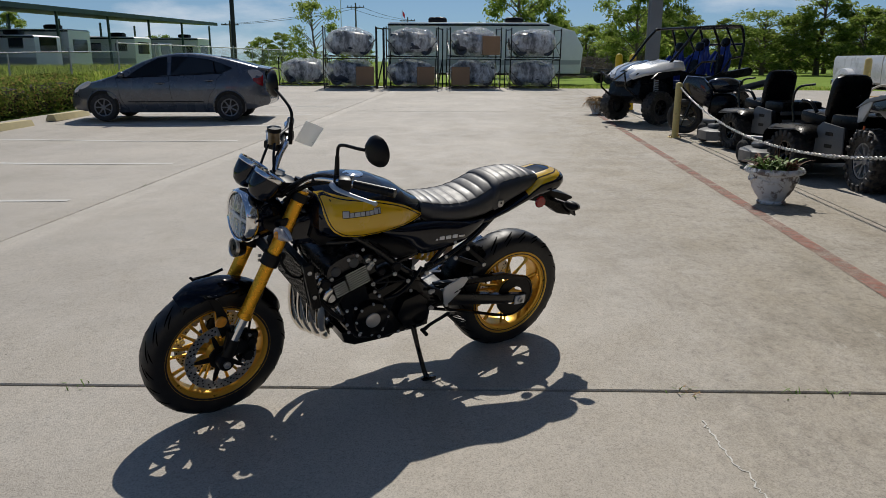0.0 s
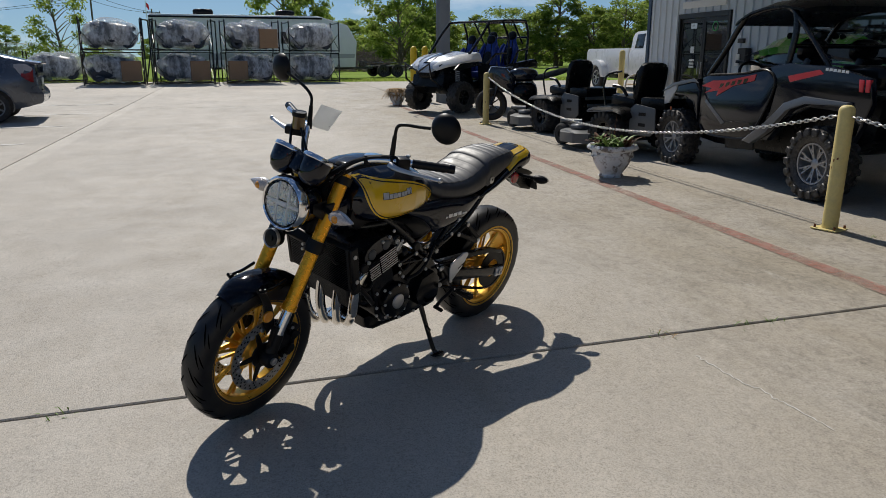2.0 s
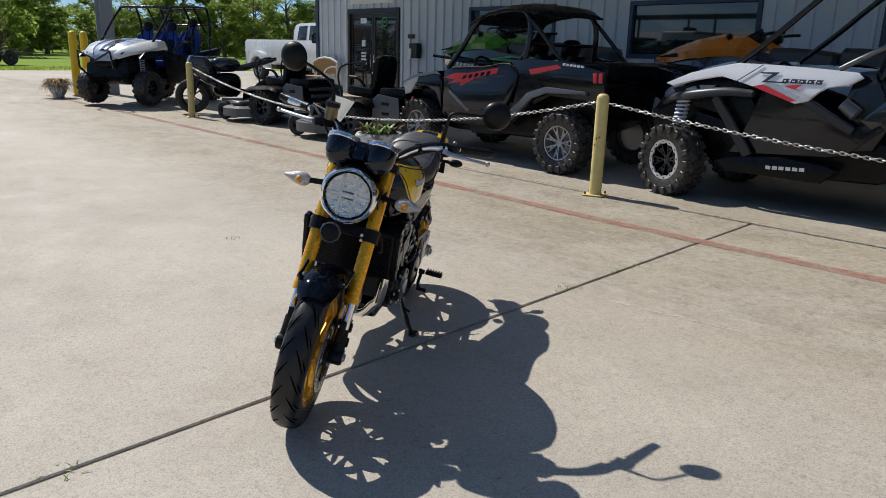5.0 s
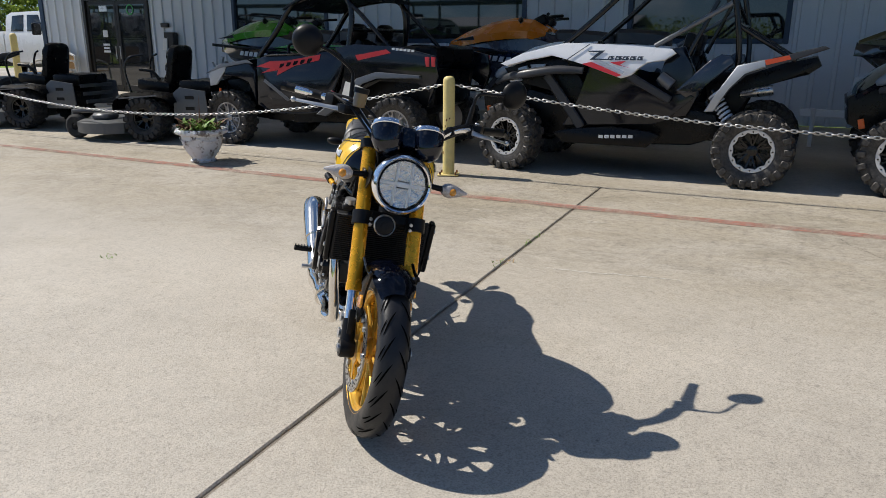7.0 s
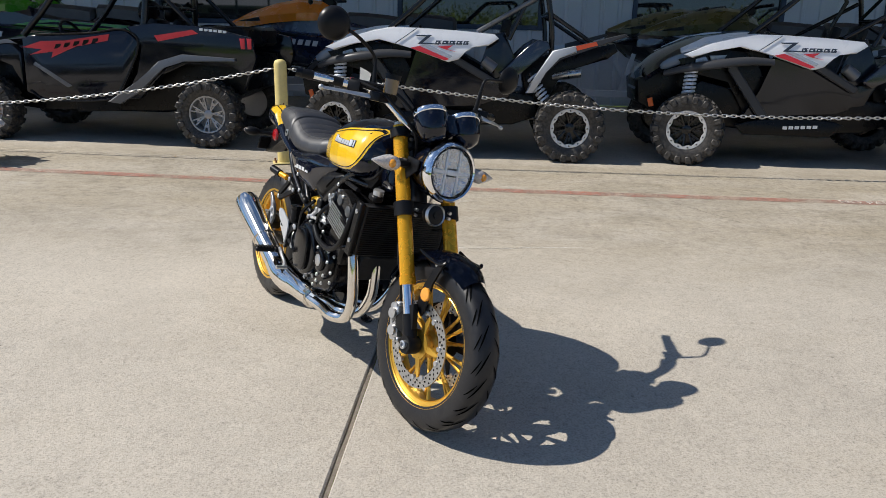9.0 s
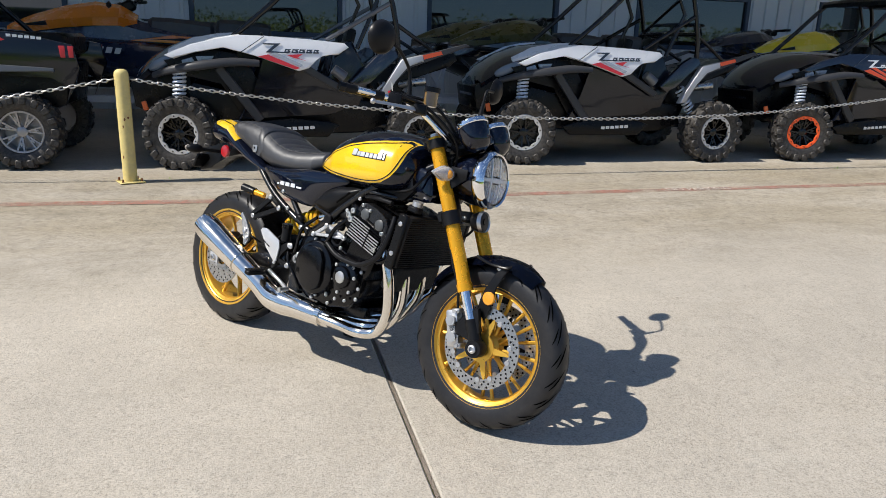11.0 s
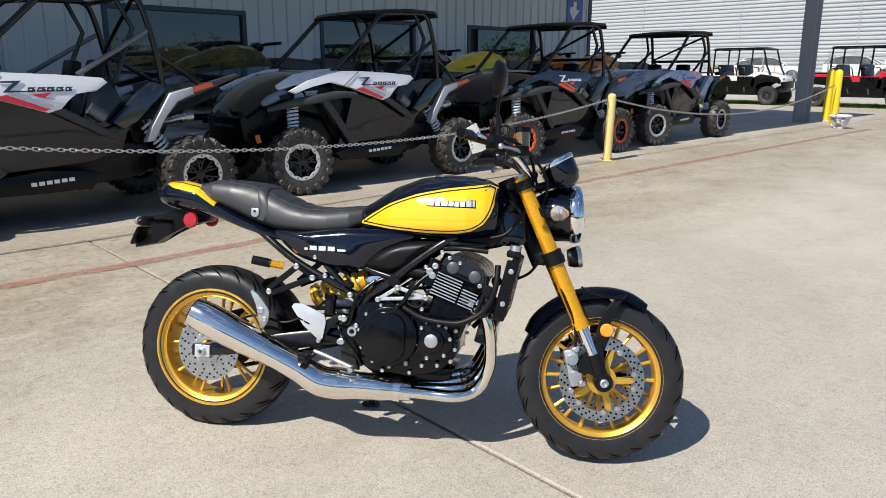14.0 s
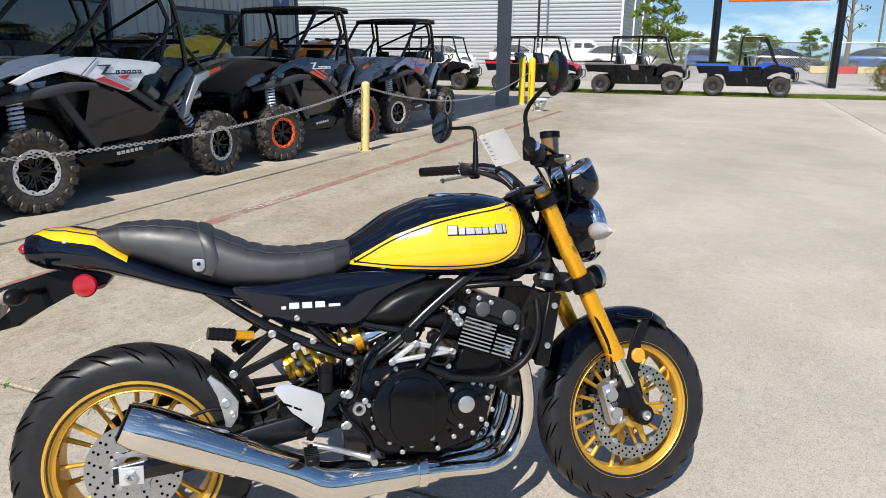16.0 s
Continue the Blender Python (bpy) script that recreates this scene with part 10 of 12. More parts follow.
def utility_buggy(m, paint, label, crew=True, rim=None):
    v = thing("utility_buggy", m, label, "utility vehicle", "utility buggies on the grass edge")
    wb = 2.45 if crew else 2.1
    rt, ft, fb = (0.36, wb - 0.34, wb + 0.02) if crew else (0.80, 1.52, 1.96)
    bm = mesh()
    plate(bm, [(wb + 0.30, 0.45), (wb - 0.42, 0.34), (0.42, 0.34), (0.35, 0.55), (wb - 0.5, 0.58), (wb + 0.30, 0.60)], 1.2, None, 0.02)
    part("chassis", bm, BLACK_PLASTIC, v)
    for s in (-1, 1):
        bm = mesh()
        plate(bm, [(wb - 0.40, 0.36), (0.42, 0.36), (0.30, 0.70), (0.40, 0.83), (wb - 0.62, 0.83), (wb - 0.42, 0.62)], 0.05, Matrix.Translation((0, s * 0.68, 0)), 0.01)
        part("side_skirt", bm, BLACK_PLASTIC, v)
        bm = mesh()
        plate(bm, [(0.46, 0.84), (0.42, 1.02), (0.80, 1.03), (1.0, 1.02), (wb - 0.76, 1.00), (wb - 0.58, 1.10), (wb - 0.52, 0.96), (wb - 0.62, 0.84)], 0.05, Matrix.Translation((0, s * 0.69, 0)), 0.012)
        part("side_panel", bm, paint, v)
        bm = mesh()
        plate(bm, [(wb - 0.66, 0.62), (wb - 0.62, 0.92), (wb - 0.30, 1.08), (wb + 0.30, 0.98), (wb + 0.40, 0.84), (wb + 0.36, 0.74), (wb + 0.28, 0.80), (wb, 0.86), (wb - 0.30, 0.78), (wb - 0.46, 0.60)], 0.16, Matrix.Translation((0, s * 0.64, 0)), 0.03)
        part("front_fender", bm, BLACK_PLASTIC, v)
        bm = mesh()
        plate(bm, [(-0.50, 0.74), (-0.60, 0.99), (0.46, 0.99), (0.50, 0.50), (0.40, 0.50), (0.26, 0.74), (-0.26, 0.78)], 0.12, Matrix.Translation((0, s * 0.64, 0)), 0.02)
        part("rear_fender", bm, BLACK_PLASTIC, v)
        bm = mesh()
        plate(bm, [(-0.60, 1.00), (-0.62, 1.09), (0.44, 1.09), (0.44, 1.00)], 0.05, Matrix.Translation((0, s * 0.66, 0)), 0.012)
        part("bed_side", bm, paint, v)
        bm = mesh()
        bar(bm, (-0.62, s * 0.66, 1.115), (0.46, s * 0.66, 1.115), 0.06, 0.05, 0.01)
        part("bed_rail", bm, BLACK_PLASTIC, v)
        # door seams and step trim on the dark lower body
        for x0 in ((0.98, 1.60) if crew else (1.05,)):
            bm = mesh()
            plate(bm, [(x0, 0.44), (x0 + 0.05, 0.44), (x0 + 0.02, 0.60), (x0 - 0.16, 0.80), (x0 - 0.20, 0.80), (x0 - 0.03, 0.59)], 0.012, Matrix.Translation((0, s * 0.708, 0)), 0.003)
            part("door_trim", bm, DULL_TRIM, v)
            bm = mesh()
            box(bm, 0.12, 0.02, 0.05, at(x0 - 0.10, s * 0.72, 0.90), 0.008)
            part("door_latch", bm, BLACK_PLASTIC, v)
        bm = mesh()
        for q in range(3):
            plate(bm, [(wb - 0.80 - 0.10 * q, 0.88), (wb - 0.75 - 0.10 * q, 0.88), (wb - 0.71 - 0.10 * q, 0.98), (wb - 0.76 - 0.10 * q, 0.98)], 0.006, Matrix.Translation((0, s * 0.717, 0)))
        part("side_graphic", bm, DECAL, v)
        for x in (0.0, wb):
            buggy_wheel(v, x, s * 0.64, 0.335, s, 0.335, 0.24, 0.17, None, rim or DULL_TRIM, None, spokes=8, wide=0.14)
        # cage
        cage_tube(v, [(fb, s * 0.62, 1.06), (fb - 0.16, s * 0.61, 1.36), (ft + 0.04, s * 0.58, 1.88), (ft - 0.10, s * 0.57, 1.95), (rt + 0.14, s * 0.57, 1.96), (rt, s * 0.58, 1.90), (rt - 0.02, s * 0.60, 1.40), (rt - 0.04, s * 0.60, 0.95)], 0.030)
        if crew:
            cage_tube(v, [(1.26, s * 0.57, 1.95), (1.22, s * 0.60, 0.95)], 0.028, False)
        for x in ((rt, 1.24) if crew else (rt,)):
            cage_tube(v, [(x, s * 0.60, 1.34), (x + 0.26, s * 0.62, 1.30), (x + 0.34, s * 0.64, 0.98)], 0.018, False)
            bm = mesh()
            plate(bm, [(x + 0.10, 0.62), (x + 0.06, 1.00), (x + 0.66, 1.00), (x + 0.74, 0.84), (x + 0.70, 0.62)], 0.03, Matrix.Translation((0, s * 0.705, 0)), 0.010)
            part("door_panel", bm, BLACK_PLASTIC, v)
    bm = mesh()
    loft(bm, [section(x, [(w, z0), (w, z1 - 0.05), (w * 0.85, z1)]) for x, w, z0, z1 in ((wb - 0.62, 0.62, 0.85, 1.16), (wb - 0.25, 0.60, 0.85, 1.14), (wb + 0.15, 0.54, 0.80, 1.06), (wb + 0.38, 0.46, 0.72, 0.98), (wb + 0.44, 0.38, 0.74, 0.90))])
    part("hood", bm, paint, v)
    bm = mesh()
    box(bm, 0.10, 1.0, 0.24, at(wb + 0.40, 0, 0.70), 0.04, 2)
    part("grille", bm, BLACK_PLASTIC, v)
    for s in (-1, 1):
        bm = mesh()
        blob(bm, 0.14, 0.16, 0.10, at(wb + 0.36, s * 0.38, 0.90), 12, 8, 3)
        part("headlight", bm, SMOKE, v)
    cage_tube(v, [(wb + 0.42, -0.42, 0.50), (wb + 0.54, -0.42, 0.58), (wb + 0.54, -0.36, 0.82), (wb + 0.54, 0.36, 0.82), (wb + 0.54, 0.42, 0.58), (wb + 0.42, 0.42, 0.50)], 0.02, False, "bull_bar")
    bm = mesh()
    bx(bm, -0.56, 0.40, -0.62, 0.62, 0.90, 0.96)
    part("bed_floor", bm, BLACK_PLASTIC, v)
    for x in (-0.58, 0.40):
        bm = mesh()
        bx(bm, x - 0.02, x + 0.02, -0.63, 0.63, 0.92, 1.13)
        part("bed_gate", bm, BLACK_PLASTIC, v)
    for x in ([0.80, 1.55] if crew else [1.20]):
        bm = mesh()
        box(bm, 0.46, 1.1, 0.14, at(x, 0, 0.92), 0.04, 2)
        st = part("bench_seat", bm, BLACK_PLASTIC, v)
        bm = mesh()
        box(bm, 0.12, 1.1, 0.46, at(x - 0.24, 0, 1.18, 0, -10, 0), 0.04, 2)
        part("seat_back", bm, BLACK_PLASTIC, st)
    bm = mesh()
    tube(bm, [Vector((wb - 0.72, 0.30, 1.20)) + Vector((0.08 * math.cos(a), 0.17 * math.sin(a), 0.14 * math.cos(a))) for a in [2 * math.pi * q / 20 for q in range(20)]], 0.015, 8, closed=True)
    part("steering_wheel", bm, BLACK_PLASTIC, v)
    for x in (ft - 0.06, rt + 0.06):
        cage_tube(v, [(x, -0.57, 1.93), (x, 0.57, 1.93)], 0.024, False)
    if crew:
        bm = mesh()
        loft(bm, [[(x, 0.66 * b, z + 0.02 * (1 - b * b)) for b in np.linspace(-1, 1, 7)] + [(x, 0.66 * b, z - 0.04) for b in np.linspace(1, -1, 3)] for x, z in ((rt - 0.04, 1.95), (rt + 0.04, 1.99), (ft - 0.08, 2.0), (ft + 0.06, 1.95))])
        part("roof", bm, BLACK_PLASTIC, v)
    cage_tube(v, [(rt - 0.02, -0.60, 1.28), (rt - 0.02, 0.60, 1.28)], 0.02, False)
    return v


for front, yy, paint, words, crew in ((8.62, -21.30, CAR_WHITE, "white utility buggy with a load bed and black cage", True), (4.62, -21.55, CAR_RED, "red utility buggy with a load bed and black roof", True),
                                      (0.90, -21.75, CAR_TAN, "grey camouflage utility buggy with two seat rows and black roof", True), (-2.60, -21.75, ROYAL_BLUE, "royal blue utility buggy with open cage and load bed", False)):
    wb = 2.45 if crew else 2.1
    utility_buggy(at(front + wb, yy - 0.64, gz(front, yy) + 0.0, 0, 0, 180), paint, words, crew)


# ---- four-seat buggy with blue seats ----
def bucket_seat(parent, x, y, z):
    """A blue bucket seat with raised bolsters, a dark middle and a small dark head part."""
    bm = mesh()
    box(bm, 0.46, 0.44, 0.13, at(x + 0.20, y, z, 0, -10, 0), 0.045, 2)
    st = part("seat", bm, BLUE_VINYL, parent)
    lean = at(x - 0.02, y, z + 0.02, 0, -14, 0)
    bm = mesh()
    rows = []
    for h, w, d in ((0.0, 0.19, 0.05), (0.14, 0.22, 0.07), (0.34, 0.24, 0.08), (0.50, 0.22, 0.07), (0.60, 0.15, 0.055), (0.68, 0.11, 0.05), (0.80, 0.105, 0.05), (0.86, 0.07, 0.03)):
        rows.append([(d * (-1.0 if math.sin(a) < 0 else 0.55) * abs(math.sin(a)) ** 0.6 - 0.02, w * math.cos(a), h) for a in [2 * math.pi * q / 20 for q in range(20)]])
    put(bm, loft(bm, rows), lean)
    part("seat_back", bm, BLUE_VINYL, st, sharp=50)
    for s in (-1, 1):
        bm = mesh()
        put(bm, tube(bm, spline([(0.05, s * 0.17, 0.04), (0.085, s * 0.21, 0.20), (0.08, s * 0.215, 0.42), (0.05, s * 0.15, 0.58)], 5), 0.036, 10), lean)
        part("side_bolster", bm, BLUE_VINYL, st)
        bm = mesh()
        put(bm, tube(bm, [(0.045, s * 0.075, 0.70), (0.055, s * 0.10, 0.40), (0.075, s * 0.10, 0.10)], 0.012, 6), lean)
        part("seat_belt", bm, BLACK_PLASTIC, st)
    bm = mesh()
    put(bm, blob(bm, 0.05, 0.20, 0.42, at(0.035, 0, 0.30), 16, 10, 3), lean)
    part("seat_middle", bm, BLACK_PLASTIC, st)
    bm = mesh()
    put(bm, blob(bm, 0.11, 0.22, 0.20, at(0.0, 0, 0.78), 16, 10, 2.6), lean)
    part("headrest", bm, BLACK_PLASTIC, st)


v = thing("crew_buggy", at(5.05, 17.45, gz(4.5, 17) + 0.012, 0, 0, 211.4), "white four-seat buggy with blue seats and open black cage", "buggy")
bm = mesh()
plate(bm, [(2.55, 0.55), (2.35, 0.40), (1.7, 0.38), (0.3, 0.38), (-0.3, 0.55), (-0.4, 0.85), (0.3, 0.85), (0.5, 0.62), (1.6, 0.62), (1.9, 0.85), (2.5, 0.80)], 0.95, None, 0.03)
part("chassis", bm, BLACK_PLASTIC, v)
hood_loft(v, [(2.62, 0.20, 0.90, 0.96), (2.54, 0.38, 0.98, 1.06), (2.34, 0.50, 1.06, 1.16), (2.05, 0.58, 1.12, 1.24), (1.72, 0.62, 1.16, 1.28)], SILVER_BLUE, "silver-blue hood")
hood_loft(v, [(2.56, 0.15, 1.00, 1.062), (2.40, 0.20, 1.09, 1.150), (2.10, 0.26, 1.17, 1.238), (1.80, 0.30, 1.21, 1.282)], BLACK_PANEL, "dark insert of the hood")
bm = mesh()
box(bm, 0.16, 0.50, 0.18, at(2.52, 0, 0.82), 0.04)
part("grille", bm, BLACK_PLASTIC, v)
bm = mesh()
plate(bm, [(2.50, 0.70), (2.46, 0.96), (2.05, 1.10), (1.62, 1.14), (1.58, 0.60), (2.20, 0.52)], 0.86, None, 0.04)
part("front_body", bm, BLACK_PLASTIC, v)
for s in (-1, 1):
    bm = mesh()
    blob(bm, 0.38, 0.16, 0.13, at(2.42, s * 0.42, 1.00, 0, 22, -s * 34), 16, 10, 2.6)
    part("headlight", bm, CAR_GLASS, v)
    # pale wing that sweeps over the lamp and along the front wheel
    bm = mesh()
    loft(bm, [[(x, s * y0, z0), (x, s * y1, z1), (x, s * y2, z2), (x, s * (y2 - 0.02), z2 - 0.05), (x, s * y0, z0 - 0.05)] for x, y0, z0, y1, z1, y2, z2 in ((2.60, 0.22, 0.98, 0.32, 0.965, 0.36, 0.93), (2.48, 0.30, 1.08, 0.46, 1.06, 0.54, 1.00), (2.25, 0.38, 1.16, 0.58, 1.14, 0.68, 1.05), (1.98, 0.46, 1.22, 0.66, 1.20, 0.76, 1.10), (1.72, 0.52, 1.26, 0.68, 1.24, 0.76, 1.12), (1.60, 0.54, 1.26, 0.66, 1.23, 0.72, 1.10))])
    part("front_fender", bm, CAR_WHITE, v, "white front wing")
    bm = mesh()
    plate(bm, [(2.46, 0.90), (2.30, 1.02), (1.72, 1.08), (1.60, 0.98), (1.85, 0.96), (2.20, 0.90)], 0.05, Matrix.Translation((0, s * 0.70, 0)), 0.015)
    part("fender_flare", bm, BLACK_PLASTIC, v)
    bm = mesh()
    plate(bm, [(1.60, 0.42), (1.66, 1.06), (1.36, 1.00), (0.76, 0.94), (0.58, 1.02), (0.36, 0.98), (0.40, 0.44)], 0.04, Matrix.Translation((0, s * 0.66, 0)), 0.012)
    part("side_panel", bm, BLACK_PLASTIC, v)
    coil(v, (2.10, s * 0.46, 1.0), (2.2, s * 0.58, 0.50))
    bm = mesh()
    tube(bm, [(2.0, s * 0.28, 0.52), (2.18, s * 0.56, 0.40)], 0.022, 8)
    tube(bm, [(2.4, s * 0.28, 0.52), (2.18, s * 0.56, 0.40)], 0.022, 8)
    part("suspension_arm", bm, BLACK_STEEL, v)
    for x in (2.18, 0.0):
        buggy_wheel(v, x, s * 0.64, 0.335, s, 0.335, 0.25, 0.16, None, BLACK_STEEL, None, spokes=6, wide=0.16)
    cage_tube(v, [(1.90, s * 0.60, 1.20), (1.52, s * 0.62, 1.60), (1.28, s * 0.60, 1.84), (1.12, s * 0.58, 1.91), (0.1, s * 0.58, 1.96), (-0.06, s * 0.58, 1.90), (-0.14, s * 0.58, 1.60), (-0.05, s * 0.60, 1.05)], 0.027)
    cage_tube(v, [(0.78, s * 0.58, 1.93), (0.60, s * 0.62, 1.50), (0.66, s * 0.62, 0.80)], 0.025)
    cage_tube(v, [(0.42, s * 0.58, 1.94), (0.05, s * 0.58, 1.45)], 0.02, False)
    cage_tube(v, [(1.45, s * 0.64, 0.95), (1.1, s * 0.66, 1.22), (0.70, s * 0.64, 1.25)], 0.022, False)
    cage_tube(v, [(0.55, s * 0.64, 0.95), (0.3, s * 0.66, 1.30), (-0.12, s * 0.60, 1.35)], 0.022, False)
    bucket_seat(v, 1.02, s * 0.29, 0.76)
    bucket_seat(v, 0.28, s * 0.29, 0.86)
    bm = mesh()
    plate(bm, [(0.50, 1.02), (-0.30, 1.12), (-0.42, 1.06), (-0.35, 0.95), (0.30, 0.90), (0.50, 0.80)], 0.10, Matrix.Translation((0, s * 0.62, 0)), 0.02)
    part("rear_fender", bm, BLACK_PLASTIC, v)
for x, z in ((1.14, 1.91), (0.78, 1.93), (-0.02, 1.94), (-0.13, 1.60)):
    cage_tube(v, [(x, -0.58, z), (x, 0.58, z)], 0.024, False)
cage_tube(v, [(2.55, -0.40, 0.55), (2.80, -0.38, 0.72), (2.84, -0.36, 1.02), (2.80, 0, 0.86), (2.84, 0.36, 1.02), (2.80, 0.38, 0.72), (2.55, 0.40, 0.55)], 0.02, False, "bull_bar")
bm = mesh()
box(bm, 0.20, 1.1, 0.22, at(1.68, 0, 1.12, 0, 20, 0), 0.04)
part("dashboard", bm, BLACK_PLASTIC, v)

# ---- crated machines under plastic ----
def wrap_plastic():
    ma, nt, b = nodes_of("plastic_wrap")
    n = noise_of(nt, 5, 5, 0.7)
    link(nt, ramp(nt, n, (0.3, (0.82, 0.85, 0.90)), (0.6, (0.97, 0.98, 1.0))), b.inputs["Base Color"])
    # patchy opacity puts the white highlight streaks into the film itself
    link(nt, ramp(nt, noise_of(nt, 2.6, 9, 0.74, None, (1.0, 1.0, 0.55)), (0.46, 0.16), (0.60, 0.92)), b.inputs["Alpha"])
    b.inputs["Roughness"].default_value = 0.16
    bumped(nt, b, noise_of(nt, 7, 6, 0.7), 1.0, 0.12)
    tr = nt.nodes.new("ShaderNodeBsdfTranslucent")
    tr.inputs["Color"].default_value = (0.85, 0.88, 0.92, 1)
    mx = nt.nodes.new("ShaderNodeMixShader")
    mx.inputs[0].default_value = 0.14
    link(nt, b.outputs[0], mx.inputs[1])
    link(nt, tr.outputs[0], mx.inputs[2])
    link(nt, mx.outputs[0], nt.nodes["Material Output"].inputs["Surface"])
    return ma


WRAP = wrap_plastic()
CARD = pbr("cardboard", (0.34, 0.21, 0.12), 0.85, var=0.12, scale=4, fine=60, bump=0.08)
GREY_METAL = pbr("dull_grey_metal", (0.30, 0.31, 0.31), 0.6, 0.3, var=0.2, scale=3, dust=0.2)
RV_WHITE = pbr("trailer_white", (0.88, 0.88, 0.87), 0.4, var=0.06, scale=1.5, fine=30, bump=0.0, dust=0.08)
RV_GREY = pbr("trailer_grey", (0.46, 0.47, 0.48), 0.4, var=0.08, scale=1.5)


def lumpy(bm, sx, sy, sz, m, seed, amount=0.16):
    """A sagging wrapped heap with taut folds."""
    rng = random.Random(seed)
    waves = [(rng.uniform(2, 7), rng.uniform(2, 7), rng.uniform(2, 7), rng.uniform(0, 6), rng.uniform(0.3, 1)) for _ in range(7)]
    folds = [(Vector((rng.gauss(0, 1), rng.gauss(0, 1), rng.gauss(0, 0.8))).normalized() * rng.uniform(7, 19), rng.uniform(0, 6), rng.uniform(0.4, 1)) for _ in range(9)]
    vs = blob(bm, sx, sy, sz, None, 64, 34, 2.7)
    for v in vs:
        d = sum(a * math.sin(kx * v.co.x + ky * v.co.y + kz * v.co.z + p) for kx, ky, kz, p, a in waves) / 4
        warp = 0.9 * math.sin(3.1 * v.co.x + 2.0 * v.co.z + seed)
        f = sum(a * (1 - 2 * abs(math.sin(0.5 * (k.dot(v.co) + p) + warp))) for k, p, a in folds) / 5
        v.co *= 1 + amount * d + 0.055 * f
        v.co.z = max(-sz * 0.5, v.co.z)
    put(bm, vs, m)


def crated_quad(m, seed, card, label, cap=True):
    v = thing("crated_quad", m, label, "crate", "stacked crates of wrapped machines")
    L, D, H = 2.10, 1.15, 1.22
    for sx in (-1, 1):
        for sy in (-1, 1):
            bm = mesh()
            bar(bm, (sx * L / 2, sy * D / 2, 0.0), (sx * L / 2, sy * D / 2, H - 0.005), 0.045, 0.045)
            part("crate_post", bm, BLACK_STEEL, v)
        bm = mesh()
        for z in (0.06, H - 0.06):
            bar(bm, (sx * L / 2, -D / 2, z), (sx * L / 2, D / 2, z), 0.035, 0.035)
        bar(bm, (sx * L / 2, -D / 2, 0.08), (sx * L / 2, D / 2, H * 0.6), 0.02, 0.02)
        part("crate_end", bm, BLACK_STEEL, v)
    for sy in (-1, 1):
        bm = mesh()
        bar(bm, (-L / 2, sy * D / 2, 0.06), (L / 2, sy * D / 2, 0.06), 0.05, 0.04)
        bar(bm, (-L / 2, sy * D / 2, 0.12), (-L / 2 + 0.55, sy * D / 2, 0.06), 0.02, 0.02)
        for sx in (-1, 1):
            bar(bm, (sx * L / 2, sy * D / 2, 0.75), (sx * (L / 2 - 0.55), sy * D / 2, 0.08), 0.022, 0.022)
        if cap:
            bar(bm, (-L / 2, sy * D / 2, H - 0.03), (L / 2, sy * D / 2, H - 0.03), 0.035, 0.035)
        part("crate_rail", bm, BLACK_STEEL, v)
    bm = mesh()
    for k in range(4):
        x = -0.85 + 0.57 * k
        bar(bm, (x, -D / 2, 0.05), (x, D / 2, 0.05), 0.09, 0.03)
    part("crate_base", bm, BLACK_STEEL, v)
    # the machine inside
    q = mesh()
    rng = random.Random(seed + 7)
    for x in (-0.62, 0.62):
        for s in (-1, 1):
            lathe(q, [(0.10, -0.10), (0.22, -0.11), (0.25, -0.07), (0.25, 0.07), (0.22, 0.11), (0.10, 0.10)], at(x * 0.9, s * 0.27, 0.36, 90, 0, 0), 16)
    blob(q, 1.85, 0.92, 0.55, at(0, 0, 0.48), 14, 8, 3)
    blob(q, 0.7, 0.7, 0.22, at(0.55 * rng.choice((-1, 1)), 0, 0.86, 0, 8, 0), 14, 8, 3)
    blob(q, 0.55, 0.8, 0.16, at(-0.2, 0, 0.98, 0, 12, 20), 14, 8, 3)
    blob(q, 1.5, 0.84, 0.40, at(0.05, 0, 0.84, 0, 5, 0), 14, 8, 3)
    part("quad_body", q, DARK_GRAPHIC, v)
    bm = mesh()
    lumpy(bm, 2.0, 1.06, 1.10, at(0, 0, 0.64), seed)
    part("plastic_wrap", bm, WRAP, v, "clear crumpled plastic wrap", sharp=24)
    if card is not None:
        bm = mesh()
        bx(bm, card, card + 0.72, -D / 2 - 0.05, -D / 2 + 0.3, 0.14, 0.88, 0.01)
        part("cardboard_box", bm, CARD, v, "brown cardboard panel")
    return v


QY = [(-5.80, 30.6), (-3.31, 31.0), (-0.78, 31.5), (1.70, 32.2)]
for k, (x, y) in enumerate(QY):
    z = gz(x, y)
    low = crated_quad(at(x, y + 0.6, z, 0, 0, 11 if k > 1 else 9), 3 + k, (0.25, 0.20, -0.95, None)[k], "wrapped quad bike in a black steel crate")
    crated_quad(at(x + 0.02, y + 0.6, z + 1.225, 0, 0, 11 if k > 1 else 9), 20 + k, (None, None, 0.28, None)[k], "wrapped quad bike in a black steel crate stacked on another", k == 9)
crated_quad(at(-8.3, 33.4, gz(-8, 33), 0, 0, 9), 51, None, "wrapped quad bike in a low steel crate on the paving", False)
